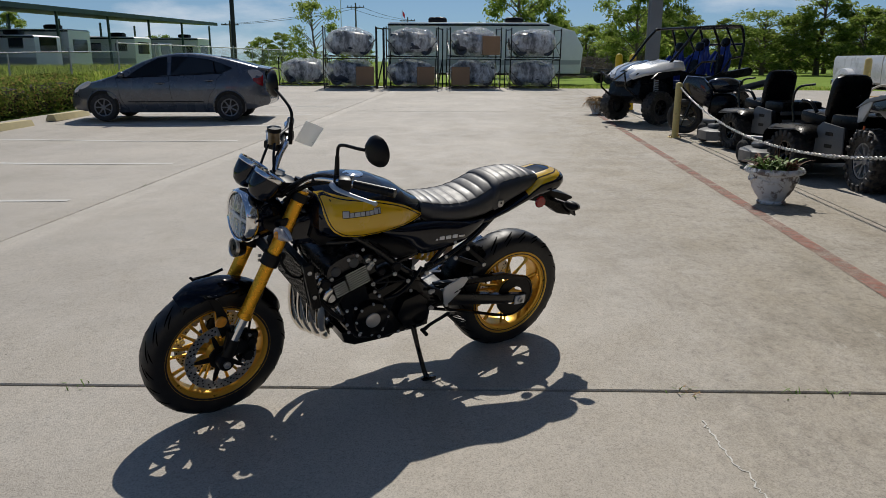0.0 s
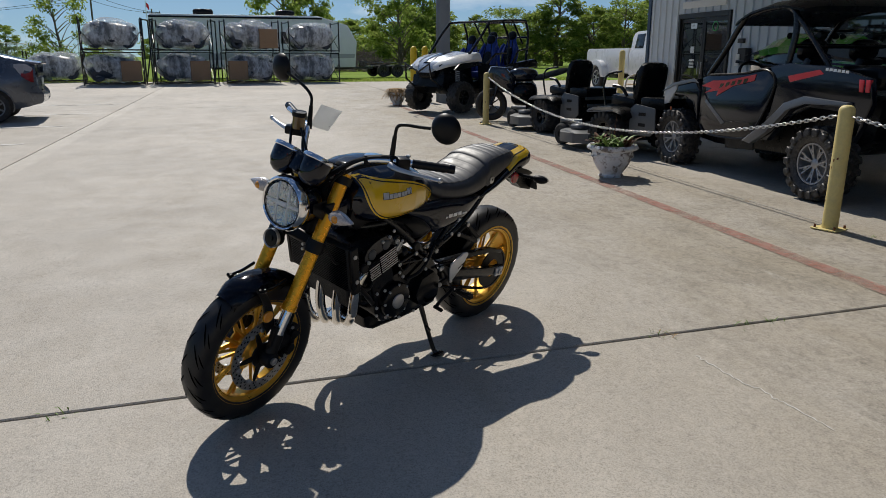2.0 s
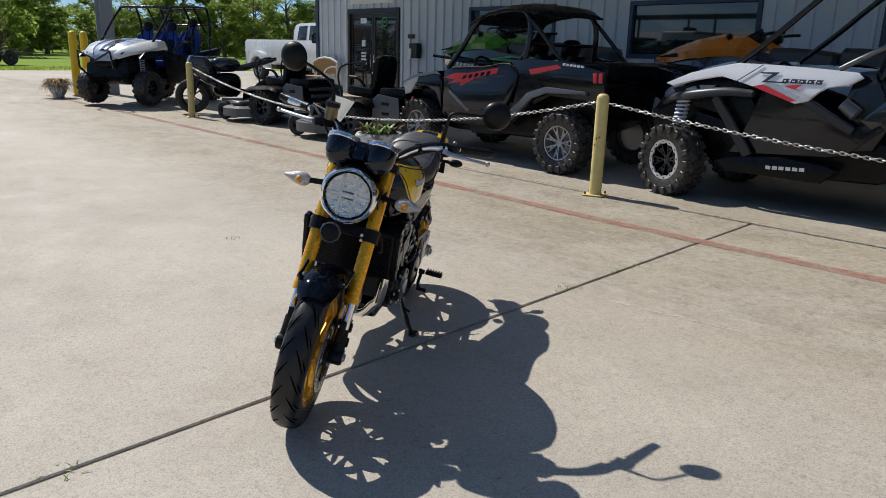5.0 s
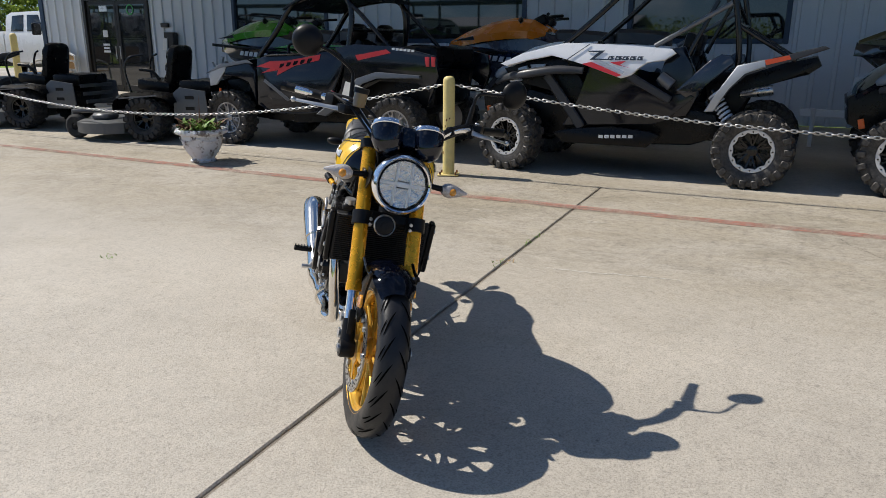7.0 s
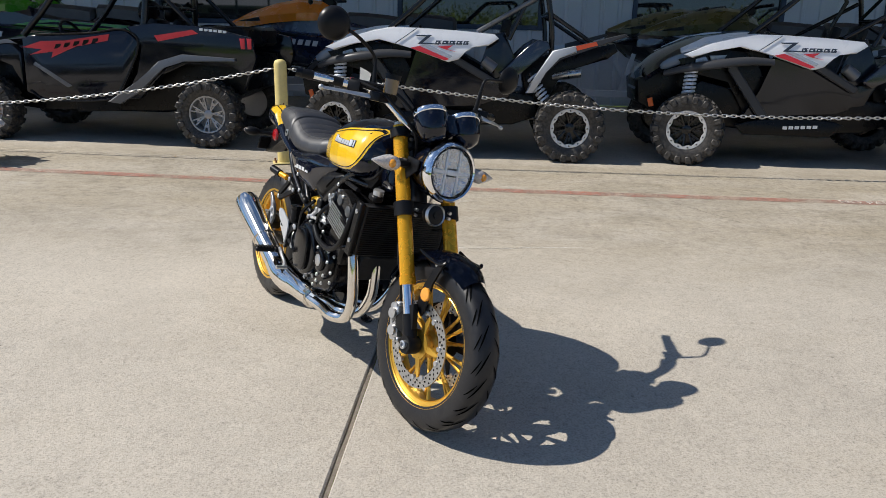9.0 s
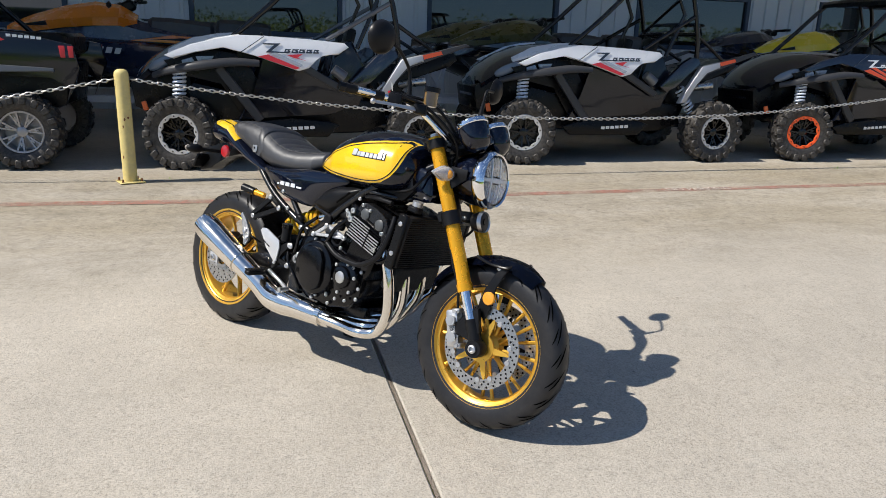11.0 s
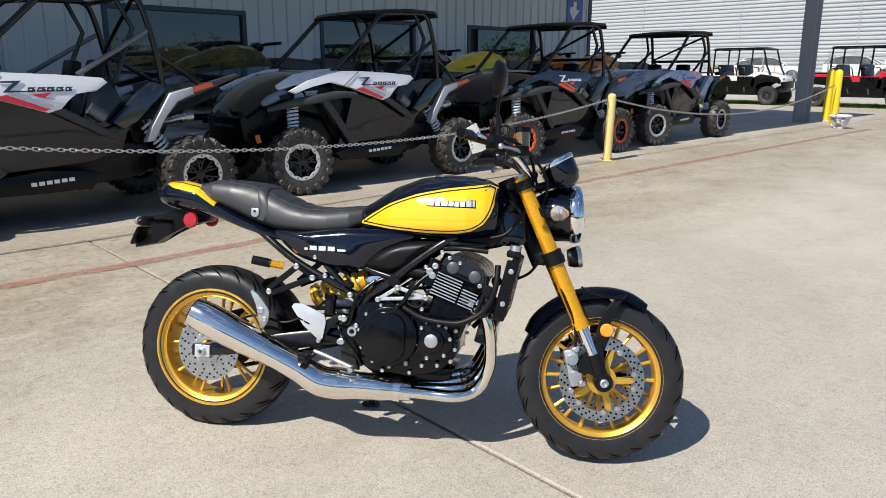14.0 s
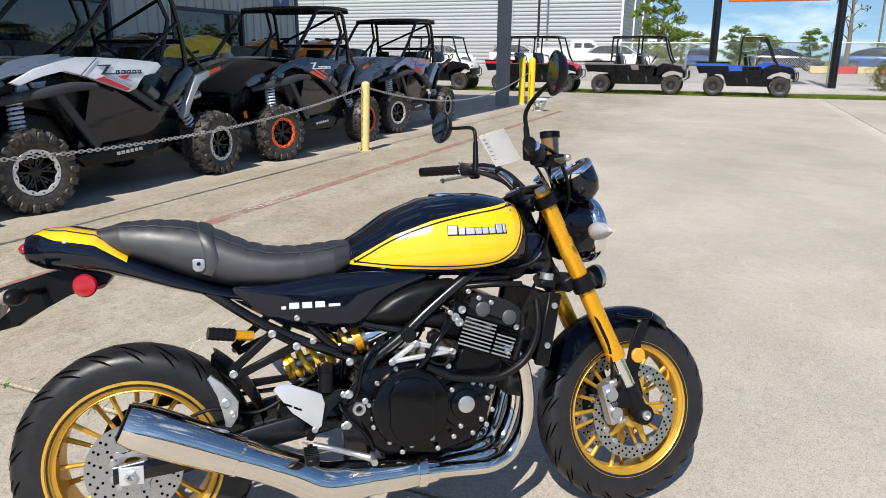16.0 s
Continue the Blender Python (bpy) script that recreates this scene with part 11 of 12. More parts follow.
# empty crate ends left standing between the stacks
for x, y in ((-4.55, 31.2), (-4.30, 31.5), (-2.1, 31.5)):
    fr = thing("crate_frame", at(x, y, gz(x, y), 0, 0, 84), "empty black steel crate frame standing on end", "crate")
    bm = mesh()
    for a, b in (((-0.5, 0, 0), (-0.5, 0, 2.4)), ((0.5, 0, 0), (0.5, 0, 2.4)), ((-0.5, 0, 2.37), (0.5, 0, 2.37)), ((-0.5, 0, 0.03), (0.5, 0, 0.03)), ((-0.5, 0, 0.1), (0.5, 0, 1.2))):
        bar(bm, a, b, 0.045, 0.045)
    part("frame", bm, BLACK_STEEL, fr)


def travel_trailer(m, length, h, label, slope=True, acs=1):
    v = thing("travel_trailer", m, label, "trailer", "white travel trailers")
    hw = 1.22
    bm = mesh()
    out = [(0, 0.55), (0, h - 0.08), (0.1, h), (length - (1.9 if slope else 0.1), h), (length - 0.45, h - (0.40 if slope else 0.1)), (length, h - 1.2), (length - 0.1, 0.55)]
    plate(bm, out, 2 * hw, None, 0.05)
    part("trailer_body", bm, RV_WHITE, v)
    for s in (-1, 1):
        bm = mesh()
        plate(bm, [(0.03, 1.2), (length - 0.1, 1.2), (length - 0.15, 1.0), (0.03, 0.85)], 0.01, Matrix.Translation((0, s * (hw + 0.004), 0)))
        part("side_stripe", bm, RV_GREY, v)
        bm = mesh()
        bx(bm, 0.02, length - 1.7, s * hw - 0.03, s * hw + 0.03, h - 0.16, h - 0.08)
        part("awning_rail", bm, BLACK_PLASTIC, v)
        for k in range(3):
            bm = mesh()
            x = length * (0.14 + 0.26 * k)
            box(bm, 0.85, 0.02, 0.55, at(x, s * (hw + 0.005), 1.95), 0.008)
            part("side_window", bm, CAR_GLASS, v)
        bm = mesh()
        bx(bm, length * 0.66, length * 0.66 + 0.66, s * hw - 0.008, s * hw + 0.012, 0.72, 2.5, 0.006)
        part("entry_door", bm, RV_GREY, v)
        for x in (length * 0.40, length * 0.40 + 0.85):
            car_wheel(v, x, s * (hw - 0.14), 0.36, s)
    bm = mesh()
    bx(bm, -0.02, 0.0, -0.8, 0.8, 1.5, 2.3)
    part("rear_window", bm, CAR_GLASS, v)
    for k in range(acs):
        bm = mesh()
        blob(bm, 0.95, 0.75, 0.32, at(length * (0.25 + 0.4 * k), 0, h + 0.15), 14, 8, 5)
        part("roof_cooler", bm, BLACK_PLASTIC, v)
    bm = mesh()
    bar(bm, (length - 0.2, 0.5, 0.52), (length + 1.0, 0, 0.5), 0.08, 0.1)
    bar(bm, (length - 0.2, -0.5, 0.52), (length + 1.0, 0, 0.5), 0.08, 0.1)
    bx(bm, 0.2, length - 0.2, -0.9, 0.9, 0.45, 0.56)
    part("tow_frame", bm, BLACK_STEEL, v)
    return v


ZN = gz(0, 40)
travel_trailer(at(-5.3, 39.3, ZN - 0.03, 0, 0, 2), 9.7, 2.98, "white travel trailer with two black roof coolers on the grass", True, 2)

# ---- carport with trailers ----
CARPORT = pbr("green_carport_sheet", (0.06, 0.10, 0.075), 0.5, 0.0, var=0.15, scale=0.5)
port = thing("carport", at(0, 0, ZN), "long dark green metal carport on thin posts", "carport")
bm = mesh()
loft(bm, [[(-25.5, y, 3.95 + dz), (-33.5, y, 4.3 + dz), (-33.5, y, 4.55 + dz), (-25.5, y, 4.22 + dz)] for y, dz in ((20.0, -0.25), (39.0, -0.2), (68.5, 0.15))])
part("carport_roof", bm, CARPORT, port)
for k in range(9):
    for x in (-26.0, -33.0):
        bm = mesh()
        bar(bm, (x, 20.5 + 5.9 * k, -0.1), (x, 20.5 + 5.9 * k, 4.05), 0.13, 0.13)
        part("carport_post", bm, CARPORT, port)
for k, y in enumerate((28.5, 36.0, 41.2, 46.0, 52.5, 58.0, 63.5)):
    travel_trailer(at(-24.9 - 0.9 * (k % 2), y, ZN - 0.03, 0, 0, 180), 6.6 + 0.6 * (k % 3), 2.9 - 0.25 * (k % 3), "white travel trailer parked under the carport", k % 2 == 0, 1)

# long storage shed behind the carport
shed = thing("storage_shed", at(-44.0, 50.0, ZN), "long low storage shed with a pale roof and black panels for shaded bays", "building")
bm = mesh()
bx(bm, -4.0, 4.0, -34.0, 34.0, 0.0, 2.6)
part("shed_wall", bm, GREY_METAL, shed)
bm = mesh()
loft(bm, [[(4.6, y, 2.62), (0.0, y, 3.55), (-4.6, y, 2.62), (-4.6, y, 2.50), (0.0, y, 3.40), (4.6, y, 2.50)] for y in (-34.5, 34.5)])
part("shed_roof", bm, RV_GREY, shed)
# solid black panels on the wall carry the shade of bay openings
for k in range(11):
    bm = mesh()
    bx(bm, 3.98, 4.04, -33.0 + 6.1 * k, -28.2 + 6.1 * k, 0.05, 2.35)
    part("open_bay", bm, BLACK_PLASTIC, shed)
# ---- hedge, wheel stops ----
CURB_YELLOW = pbr("worn_yellow_concrete", (0.66, 0.56, 0.30), 0.85, var=0.2, scale=6, fine=60, bump=0.2, dust=0.3)
for x0, y0, x1, y1 in ((-9.70, 13.0, -9.72, 15.75), (-9.76, 16.6, -9.85, 18.2), (-9.88, 19.3, -9.9, 20.9)):
    y0 = max(y0, y1 - 1.75)
    d = math.degrees(math.atan2(y1 - y0, x1 - x0))
    bm = mesh()
    plate(bm, [(-0.13, 0), (-0.07, 0.14), (0.07, 0.14), (0.13, 0)], math.hypot(x1 - x0, y1 - y0), None, 0.012)
    solid("wheel_stop", bm, CURB_YELLOW, "worn yellow concrete wheel stop on the paving", "wheel stop", "wheel stops", m=at((x0 + x1) / 2, (y0 + y1) / 2, gz(x0, (y0 + y1) / 2), 0, 0, d - 90))


def leaves(n, centre, size, leaf, seed, shell=0.6, flat=False):
    """Leaf blades scattered through an ellipsoid (or block), as vertices and faces."""
    rng = np.random.default_rng(seed)
    d = rng.normal(size=(n, 3))
    d /= np.linalg.norm(d, axis=1)[:, None]
    if flat:
        d /= np.abs(d).max(axis=1)[:, None]
    p = d * (shell + (1 - shell) * rng.random((n, 1))) * np.array(size) + np.array(centre)
    a = rng.normal(size=(n, 3))
    a /= np.linalg.norm(a, axis=1)[:, None]
    b = np.cross(a, rng.normal(size=(n, 3)))
    b /= np.linalg.norm(b, axis=1)[:, None]
    s = leaf * rng.uniform(0.6, 1.3, (n, 1))
    v = np.stack([p - a * s, p + b * s * 0.45, p + a * s, p - b * s * 0.45], axis=1).reshape(-1, 3)
    return v


def leaf_mesh(chunks, material):
    v = np.concatenate(chunks)
    f = np.arange(len(v)).reshape(-1, 4)
    me = bpy.data.meshes.new("leaves")
    me.from_pydata(v.tolist(), [], f.tolist())
    me.materials.append(material)
    return me


def leaf_material(name, a, b, c):
    ma, nt, bs = nodes_of(name)
    isl = nt.nodes.new("ShaderNodeNewGeometry")
    col = ramp(nt, isl.outputs["Random Per Island"], (0.0, a), (0.55, b), (1.0, c))
    col = mixed(nt, col, ramp(nt, noise_of(nt, 0.7, 4), (0.3, 0.6), (0.7, 1.15)), 1.0, "MULTIPLY")
    link(nt, col, bs.inputs["Base Color"])
    bs.inputs["Roughness"].default_value = 0.55
    bs.inputs["Specular IOR Level"].default_value = 0.12
    bs.inputs["Subsurface Weight"].default_value = 0.0
    tr = nt.nodes.new("ShaderNodeBsdfTranslucent")
    link(nt, col, tr.inputs["Color"])
    mx = nt.nodes.new("ShaderNodeMixShader")
    mx.inputs[0].default_value = 0.72
    link(nt, bs.outputs[0], mx.inputs[1])
    link(nt, tr.outputs[0], mx.inputs[2])
    link(nt, mx.outputs[0], nt.nodes["Material Output"].inputs["Surface"])
    return ma


HEDGE_LEAF = leaf_material("hedge_leaf", (0.10, 0.16, 0.03), (0.20, 0.28, 0.05), (0.36, 0.24, 0.09))
TREE_LEAF = leaf_material("tree_leaf", (0.14, 0.21, 0.04), (0.28, 0.38, 0.07), (0.42, 0.48, 0.13))
BARK = pbr("grey_bark", (0.16, 0.13, 0.10), 0.9, var=0.3, scale=3, fine=30, bump=0.5)
TWIGS = pbr("grey_twigs", (0.22, 0.18, 0.14), 0.9, var=0.3, scale=5)
rng = random.Random(4)
for k in range(8):
    y = 11.0 + 1.35 * k
    x = -11.3 - 0.10 * k
    hd = thing("hedge_bush", at(x, y, gz(x, y) - 0.03), "clipped green hedge bush with reddish leaf tips", "hedge", "hedge along the parking bays")
    part("hedge_leaves", leaf_mesh([leaves(3600, (0, 0, 0.44 + 0.03 * (k % 2)), (0.80, 0.78, 0.46), 0.04, 60 + k, 0.72, True), leaves(900, (0, 0, 0.50), (0.86, 0.84, 0.50), 0.04, 160 + k, 0.8)], HEDGE_LEAF), HEDGE_LEAF, hd)
    bm = mesh()
    blob(bm, 1.2, 1.2, 0.66, at(0, 0, 0.38), 14, 8, 4)
    part("hedge_core", bm, SOIL, hd)

# ---- grass in tufts ----
def grass_blades(boxes, seed, h):
    r = np.random.default_rng(seed)
    out = []
    for x0, x1, y0, y1, n in boxes:
        px, py = r.uniform(x0, x1, n), r.uniform(y0, y1, n)
        pz = np.array([gz(x, y) for x, y in zip(px, py)]) - 0.05
        a = r.uniform(0, 6.283, n)
        w = r.uniform(0.02, 0.05, n)
        hh = h * r.uniform(0.4, 1.3, n)
        tx, ty = r.normal(0, 0.4, n) * hh, r.normal(0, 0.4, n) * hh
        c = np.stack([px, py, pz], 1)
        s = np.stack([np.cos(a) * w, np.sin(a) * w, np.zeros(n)], 1)
        t = c + np.stack([tx, ty, hh], 1)
        out.append(np.stack([c - s, c + s, t + s * 0.2, t - s * 0.2], 1).reshape(-1, 3))
    return out


GRASS_LEAF = leaf_material("grass_blade", (0.20, 0.29, 0.04), (0.32, 0.42, 0.07), (0.46, 0.46, 0.14))
solid("grass", leaf_mesh(grass_blades([(-4.5, 12, -24.4, -21.6, 16000), (-10, -4.5, -24.4, -21.6, 5000), (-12, 16, 33.1, 38, 9000)], 5, 0.09), GRASS_LEAF), GRASS_LEAF, "short green grass along the edge of the lot", "grass", kind="stuff")
solid("tall_grass", leaf_mesh(grass_blades([(-13.9, -12.2, 10, 28, 9000), (-26, -14.1, 18, 45, 26000)], 6, 0.7), GRASS_LEAF), GRASS_LEAF, "tall uncut grass behind the chain-link fence", "grass", kind="stuff")


# ---- chain-link fences ----
def link_wire():
    ma, nt, b = nodes_of("fence_wire")
    b.inputs["Base Color"].default_value = (0.45, 0.45, 0.44, 1)
    b.inputs["Metallic"].default_value = 0.6
    b.inputs["Roughness"].default_value = 0.5
    return ma


FENCE_WIRE = link_wire()


def chain_link_fence(a, b, h, label, step=3.0, mesh_step=0.09, wire=0.0035):
    """Posts, a top rail and two sets of slanting wires."""
    a, b = Vector(a), Vector(b)
    d = b - a
    n = max(1, round(d.length / step))
    f = thing("chain_link_fence", Matrix.Translation(a), label, "fence")
    for k in range(n + 1):
        p = d * (k / n)
        bm = mesh()
        rod(bm, p + Vector((0, 0, -0.1)), p + Vector((0, 0, h + (0.12 if k % 4 == 0 else 0.02))), 0.035 if k % 4 == 0 else 0.026, seg=8)
        part("fence_post", bm, GALV, f)
    bm = mesh()
    rod(bm, Vector((0, 0, h)), d + Vector((0, 0, h)), 0.021, seg=8)
    part("top_rail", bm, GALV, f)
    L = d.length
    u = d.normalized()
    verts, faces = [], []
    side = Vector((0, 0, 1)).cross(u) * wire
    for s in (-1, 1):
        x = -h
        while x < L:
            x0, x1 = x, x + h
            z0, z1 = (0.03, h - 0.01) if s > 0 else (h - 0.01, 0.03)
            c0, c1 = max(0, x0), min(L, x1)
            if c1 > c0:
                zz0 = z0 + (z1 - z0) * (c0 - x0) / h
                zz1 = z0 + (z1 - z0) * (c1 - x0) / h
                p, q = u * c0 + Vector((0, 0, zz0)) , u * c1 + Vector((0, 0, zz1))
                p.z += d.z * c0 / L
                q.z += d.z * c1 / L
                k = len(verts)
                up = Vector((0, 0, wire * 1.4))
                verts += [p - up, q - up, q + side, p + side, p + up, q + up]
                faces += [(k, k + 1, k + 2, k + 3), (k + 3, k + 2, k + 5, k + 4)]
            x += mesh_step
    me = bpy.data.meshes.new("wire")
    me.from_pydata([tuple(v) for v in verts], [], faces)
    tagged(part("fence_wire", me, FENCE_WIRE, f), kind="stuff")
    return f


def lot_z(y):
    """The street lot to the south rises gently."""
    return 0.12 + 0.025 * max(0.0, min(20.0, -27.0 - y))


chain_link_fence((-14.0, 12.0, gz(-9, 12)), (-14.0, 28.0, gz(-9, 28)), 1.45, "galvanised chain-link fence with a pale top rail")
chain_link_fence((-14.0, 28.0, gz(-9, 28)), (-14.0, 62.0, gz(-9, 40)), 1.75, "galvanised chain-link fence along the trailer yard", 3.0, 0.16, 0.005)
chain_link_fence((22.0, -31.2, lot_z(-31)), (-26.0, -31.2, lot_z(-31)), 1.86, "galvanised chain-link fence along the street lot", 3.0, 0.10, 0.005)

# ---- street lot and warehouse to the south ----
STREET = concrete("street_concrete", (0.46, 0.43, 0.39), 0.3)
bm = mesh()
ys = [-24.6, -27.0, -47.0, -75.0]
loft(bm, [[(x, y, lot_z(y) + (0.02 if y > -26 else 0.03)) for x in (-70, -6, 45)] for y in ys], closed=False)
solid("road", bm, STREET, "pale concrete street lot beyond the grass strip", "road", kind="structure")
WARE = pbr("white_warehouse_sheet", (0.36, 0.375, 0.39), 0.5, 0.0, var=0.05, scale=0.3, fine=20, bump=0.0)
house = thing("warehouse", at(7.4, -56.0, 0.5), "large white warehouse of horizontally ribbed metal", "building")


def ribs(width, h, pitch=0.30, deep=0.07):
    """A wall along +x with horizontal ribs facing +y."""
    prof = []
    z = 0.0
    while z < h:
        prof += [(0.0, z), (deep, z + pitch * 0.28), (deep, z + pitch * 0.62), (0.0, z + pitch * 0.9)]
        z += pitch
    bm = mesh()
    loft(bm, [[(x, d, zz) for d, zz in prof] + [(x, -0.2, prof[-1][1]), (x, -0.2, 0)] for x in (0.0, width)])
    return bm


for k in range(5):
    part("wall_panel", ribs(8.9, 9.0), WARE, house, m=at(0.05 + 9.0 * k, 0, 0))
    bm = mesh()
    bx(bm, 8.96 + 9.0 * k, 9.04 + 9.0 * k, 0.0, 0.07, 0, 9.0)
    part("joint_strip", bm, WARE, house)
for k in range(3):
    part("wall_panel", ribs(6.4, 9.0), WARE, house, m=at(0, -6.5 * k - 0.05 - 6.4, 0, 0, 0, 90) @ Matrix.Identity(4))
bm = mesh()
bx(bm, -0.06, 0.10, -0.1, 0.09, 0, 9.0)
part("corner_trim", bm, RV_WHITE, house)
for k in range(3):
    bm = mesh()
    rod(bm, (-0.10, -6.5 * (k + 1), 0), (-0.10, -6.5 * (k + 1), 9), 0.09, seg=10)
    part("downpipe", bm, RV_WHITE, house)
bm = mesh()
bx(bm, 0.0, 45, -20, -0.2, 8.8, 9.1)
part("warehouse_roof", bm, GREY_METAL, house)

# sign on two posts
ORANGE_SIGN = pbr("orange_sign", (0.72, 0.13, 0.02), 0.4, var=0.05)
sg = thing("road_sign", at(-2.6, -29.4, 0.12), "tall orange-framed sign board on two black posts", "sign")
for x in (-2.42, 2.38):
    bm = mesh()
    rod(bm, (x, 0, -0.1), (x, 0, 7.5), 0.17, seg=16)
    part("sign_post", bm, BLACK_STEEL, sg)
bm = mesh()
bx(bm, -1.95, 1.95, -0.25, 0.25, 3.6, 6.6, 0.02)
part("sign_board", bm, ORANGE_SIGN, sg)
# poles
def pole(x, y, z, h, r, label, arms=(), ma=None):
    p = thing("utility_pole", at(x, y, z), label, "pole")
    bm = mesh()
    rod(bm, (0, 0, -0.2), (0, 0, h), r, r * 0.8, seg=10)
    part("pole_shaft", bm, ma or BARK, p)
    for hz, w in arms:
        bm = mesh()
        bar(bm, (-w, 0, hz), (w, 0, hz), 0.14, 0.16)
        part("cross_arm", bm, ma or BARK, p)
        for k in (-0.9, -0.5, 0.5, 0.9):
            bm = mesh()
            rod(bm, (w * k, 0, hz + 0.05), (w * k, 0, hz + 0.3), 0.06, seg=6)
            part("insulator", bm, DARK_FRAME, p)
    return p


pole(-21.0, 60.0, ZN, 13.0, 0.19, "tall dark steel pole beside the trailer yard", (), DARK_FRAME)
for x, y, h in ((-24.5, 130.0, 10.6), (-18.0, 150.0, 9.4), (-46.0, 128.0, 7.6), (-38.0, 200.0, 9.0)):
    pole(x, y, 0.3, h, 0.16, "wooden power pole with a cross arm", ((h - 0.7, 1.5),))
pole(-26.0, 125.0, 0.3, 14.0, 0.07, "thin pale mast behind the lot", (), RV_WHITE)
fl = pole(-16.5, 130.0, 0.3, 9.5, 0.06, "thin flag pole with a small flag", (), RV_WHITE)
bm = mesh()
loft(bm, [[(0.08 + 0.08 * k, 0.05 * math.sin(k), 9.3 - 0.10 * k), (0.08 + 0.08 * k, 0.05 * math.sin(k), 8.6 - 0.12 * k)] for k in range(6)], closed=False)
bmesh.ops.solidify(bm, geom=bm.faces[:], thickness=0.01)
part("flag", bm, CAR_RED, fl)
pole(13.2, -52.0, 0.6, 10.0, 0.10, "dark light pole beside the warehouse", (), DARK_FRAME)
for x, y, h in ((-9.5, -70.0, 11.0), (-16.0, -90.0, 11.0), (-13.5, -64.0, 9.0)):
    pole(x, y, 0.5, h, 0.12, "wooden power pole beyond the street", ((h - 0.8, 1.2),))
# overhead wires
bm = mesh()
for dx in (-1.2, 1.2):
    a, b = Vector((-24.5 + dx, 130, 10.2)), Vector((-46 + dx, 128, 7.3))
    tube(bm, [a.lerp(b, k / 8) - Vector((0, 0, 1.6 * (k / 8) * (1 - k / 8))) for k in range(9)], 0.03, 5)
    a, b = Vector((-24.5 + dx, 130, 10.2)), Vector((-18 + dx, 150, 9.1))
    tube(bm, [a.lerp(b, k / 8) - Vector((0, 0, 1.6 * (k / 8) * (1 - k / 8))) for k in range(9)], 0.03, 5)
solid("overhead_wires", bm, DARK_FRAME, "thin dark overhead wires between the poles", "wire", kind="stuff")

# vehicles on the street lot
SUV = dict(lower=[(-0.75, 0.9, 0.42), (-0.6, 0.98, 0.32), (1.3, 1.0, 0.24), (3.2, 0.97, 0.26), (3.55, 0.8, 0.36)], belt=[(-0.75, 1.08), (0.5, 1.06), (2.4, 1.02), (3.2, 0.94), (3.55, 0.72)],
           roof=[(-0.72, 1.12, 0.92), (-0.45, 1.48, 0.96), (0.3, 1.62, 1.0), (1.2, 1.62, 1.0), (1.75, 1.52, 1.0), (2.5, 1.03, 0.95)], wb=2.75, r=0.36, hw=0.92,
           pillars=([(-0.6, 0.1), (-0.4, 0.7), (-0.1, 0.95)], [(0.95, 0.0), (0.98, 0.97)], [(1.7, 0.97), (2.1, 0.9), (2.45, 0.6)]))
SEDAN = dict(lower=[(-1.0, 0.85, 0.40), (-0.8, 0.96, 0.28), (1.3, 1.0, 0.2), (3.2, 0.96, 0.22), (3.6, 0.75, 0.34)], belt=[(-1.0, 0.92), (-0.3, 0.98), (2.3, 0.94), (3.2, 0.82), (3.6, 0.6)],
             roof=[(-0.5, 0.99, 0.92), (0.1, 1.32, 0.98), (0.9, 1.43, 1.0), (1.5, 1.38, 1.0), (2.35, 0.95, 0.94)], wb=2.7, r=0.32, hw=0.88, pillars=([(0.85, 0.0), (0.88, 0.97)],))
for name, form, x, y, turn, paint, words in (("suv", SUV, 6.9, -43.5, 178, CAR_WHITE, "white sport utility car parked behind the fence"), ("suv", SUV, 19.5, -44.5, 200, CAR_WHITE, "white sport utility car parked near the warehouse"),
                                             ("suv", SUV, 14.6, -47.0, 185, CAR_WHITE, "white sport utility car parked beside the light pole"), ("sedan_car", SEDAN, -3.0, -49.0, 180, CAR_DARK, "dark sedan car parked beyond the fence"),
                                             ("sedan_car", SEDAN, -8.5, -50.0, 170, CAR_BLUE, "blue sedan car parked beyond the fence"), ("sedan_car", SEDAN, -13.5, -50.0, 175, CAR_DARK, "dark sedan car parked beyond the fence"),
                                             ("suv", SUV, -10.5, -58.0, 160, CAR_DARK, "dark sport utility car far across the street lot"), ("sedan_car", SEDAN, 1.2, -52.0, 90, CAR_BLUE, "blue sedan car parked beside the tree")):
    road_car(name, at(x, y, lot_z(y) + 0.035, 0, 0, turn), paint, words, **form)
pickup_truck(at(11.3, -49.5, lot_z(-50) + 0.035, 0, 0, 185), CAR_WHITE, "white pickup truck parked beside the warehouse")
for k in range(4):
    bm = mesh()
    box(bm, 1.2, 0.5, 0.42, at(0, 0, 0.21), 0.04)
    solid("road_barrier", bm, CAR_RED if k % 2 else CURB_YELLOW, "stacked red and pale plastic road barrier", "barrier", "road barriers", m=at(-6.0 - 1.25 * k, -44.0, lot_z(-44) + 0.03))
YELLOW_ARM = pbr("yellow_machine_paint", (0.55, 0.33, 0.06), 0.5, var=0.15, scale=3)
lift = thing("flat_trailer", at(17.5, -37.0, lot_z(-37) + 0.03, 0, 0, 176), "low yellow flat trailer behind the fence", "trailer")
bm = mesh()
bx(bm, -2.5, 2.5, -1.0, 1.0, 0.62, 0.78, 0.02)
part("trailer_deck", bm, YELLOW_ARM, lift)
for x in (-0.5, 0.4):
    for s in (-1, 1):
        car_wheel(lift, x, s * 0.9, 0.33, s)
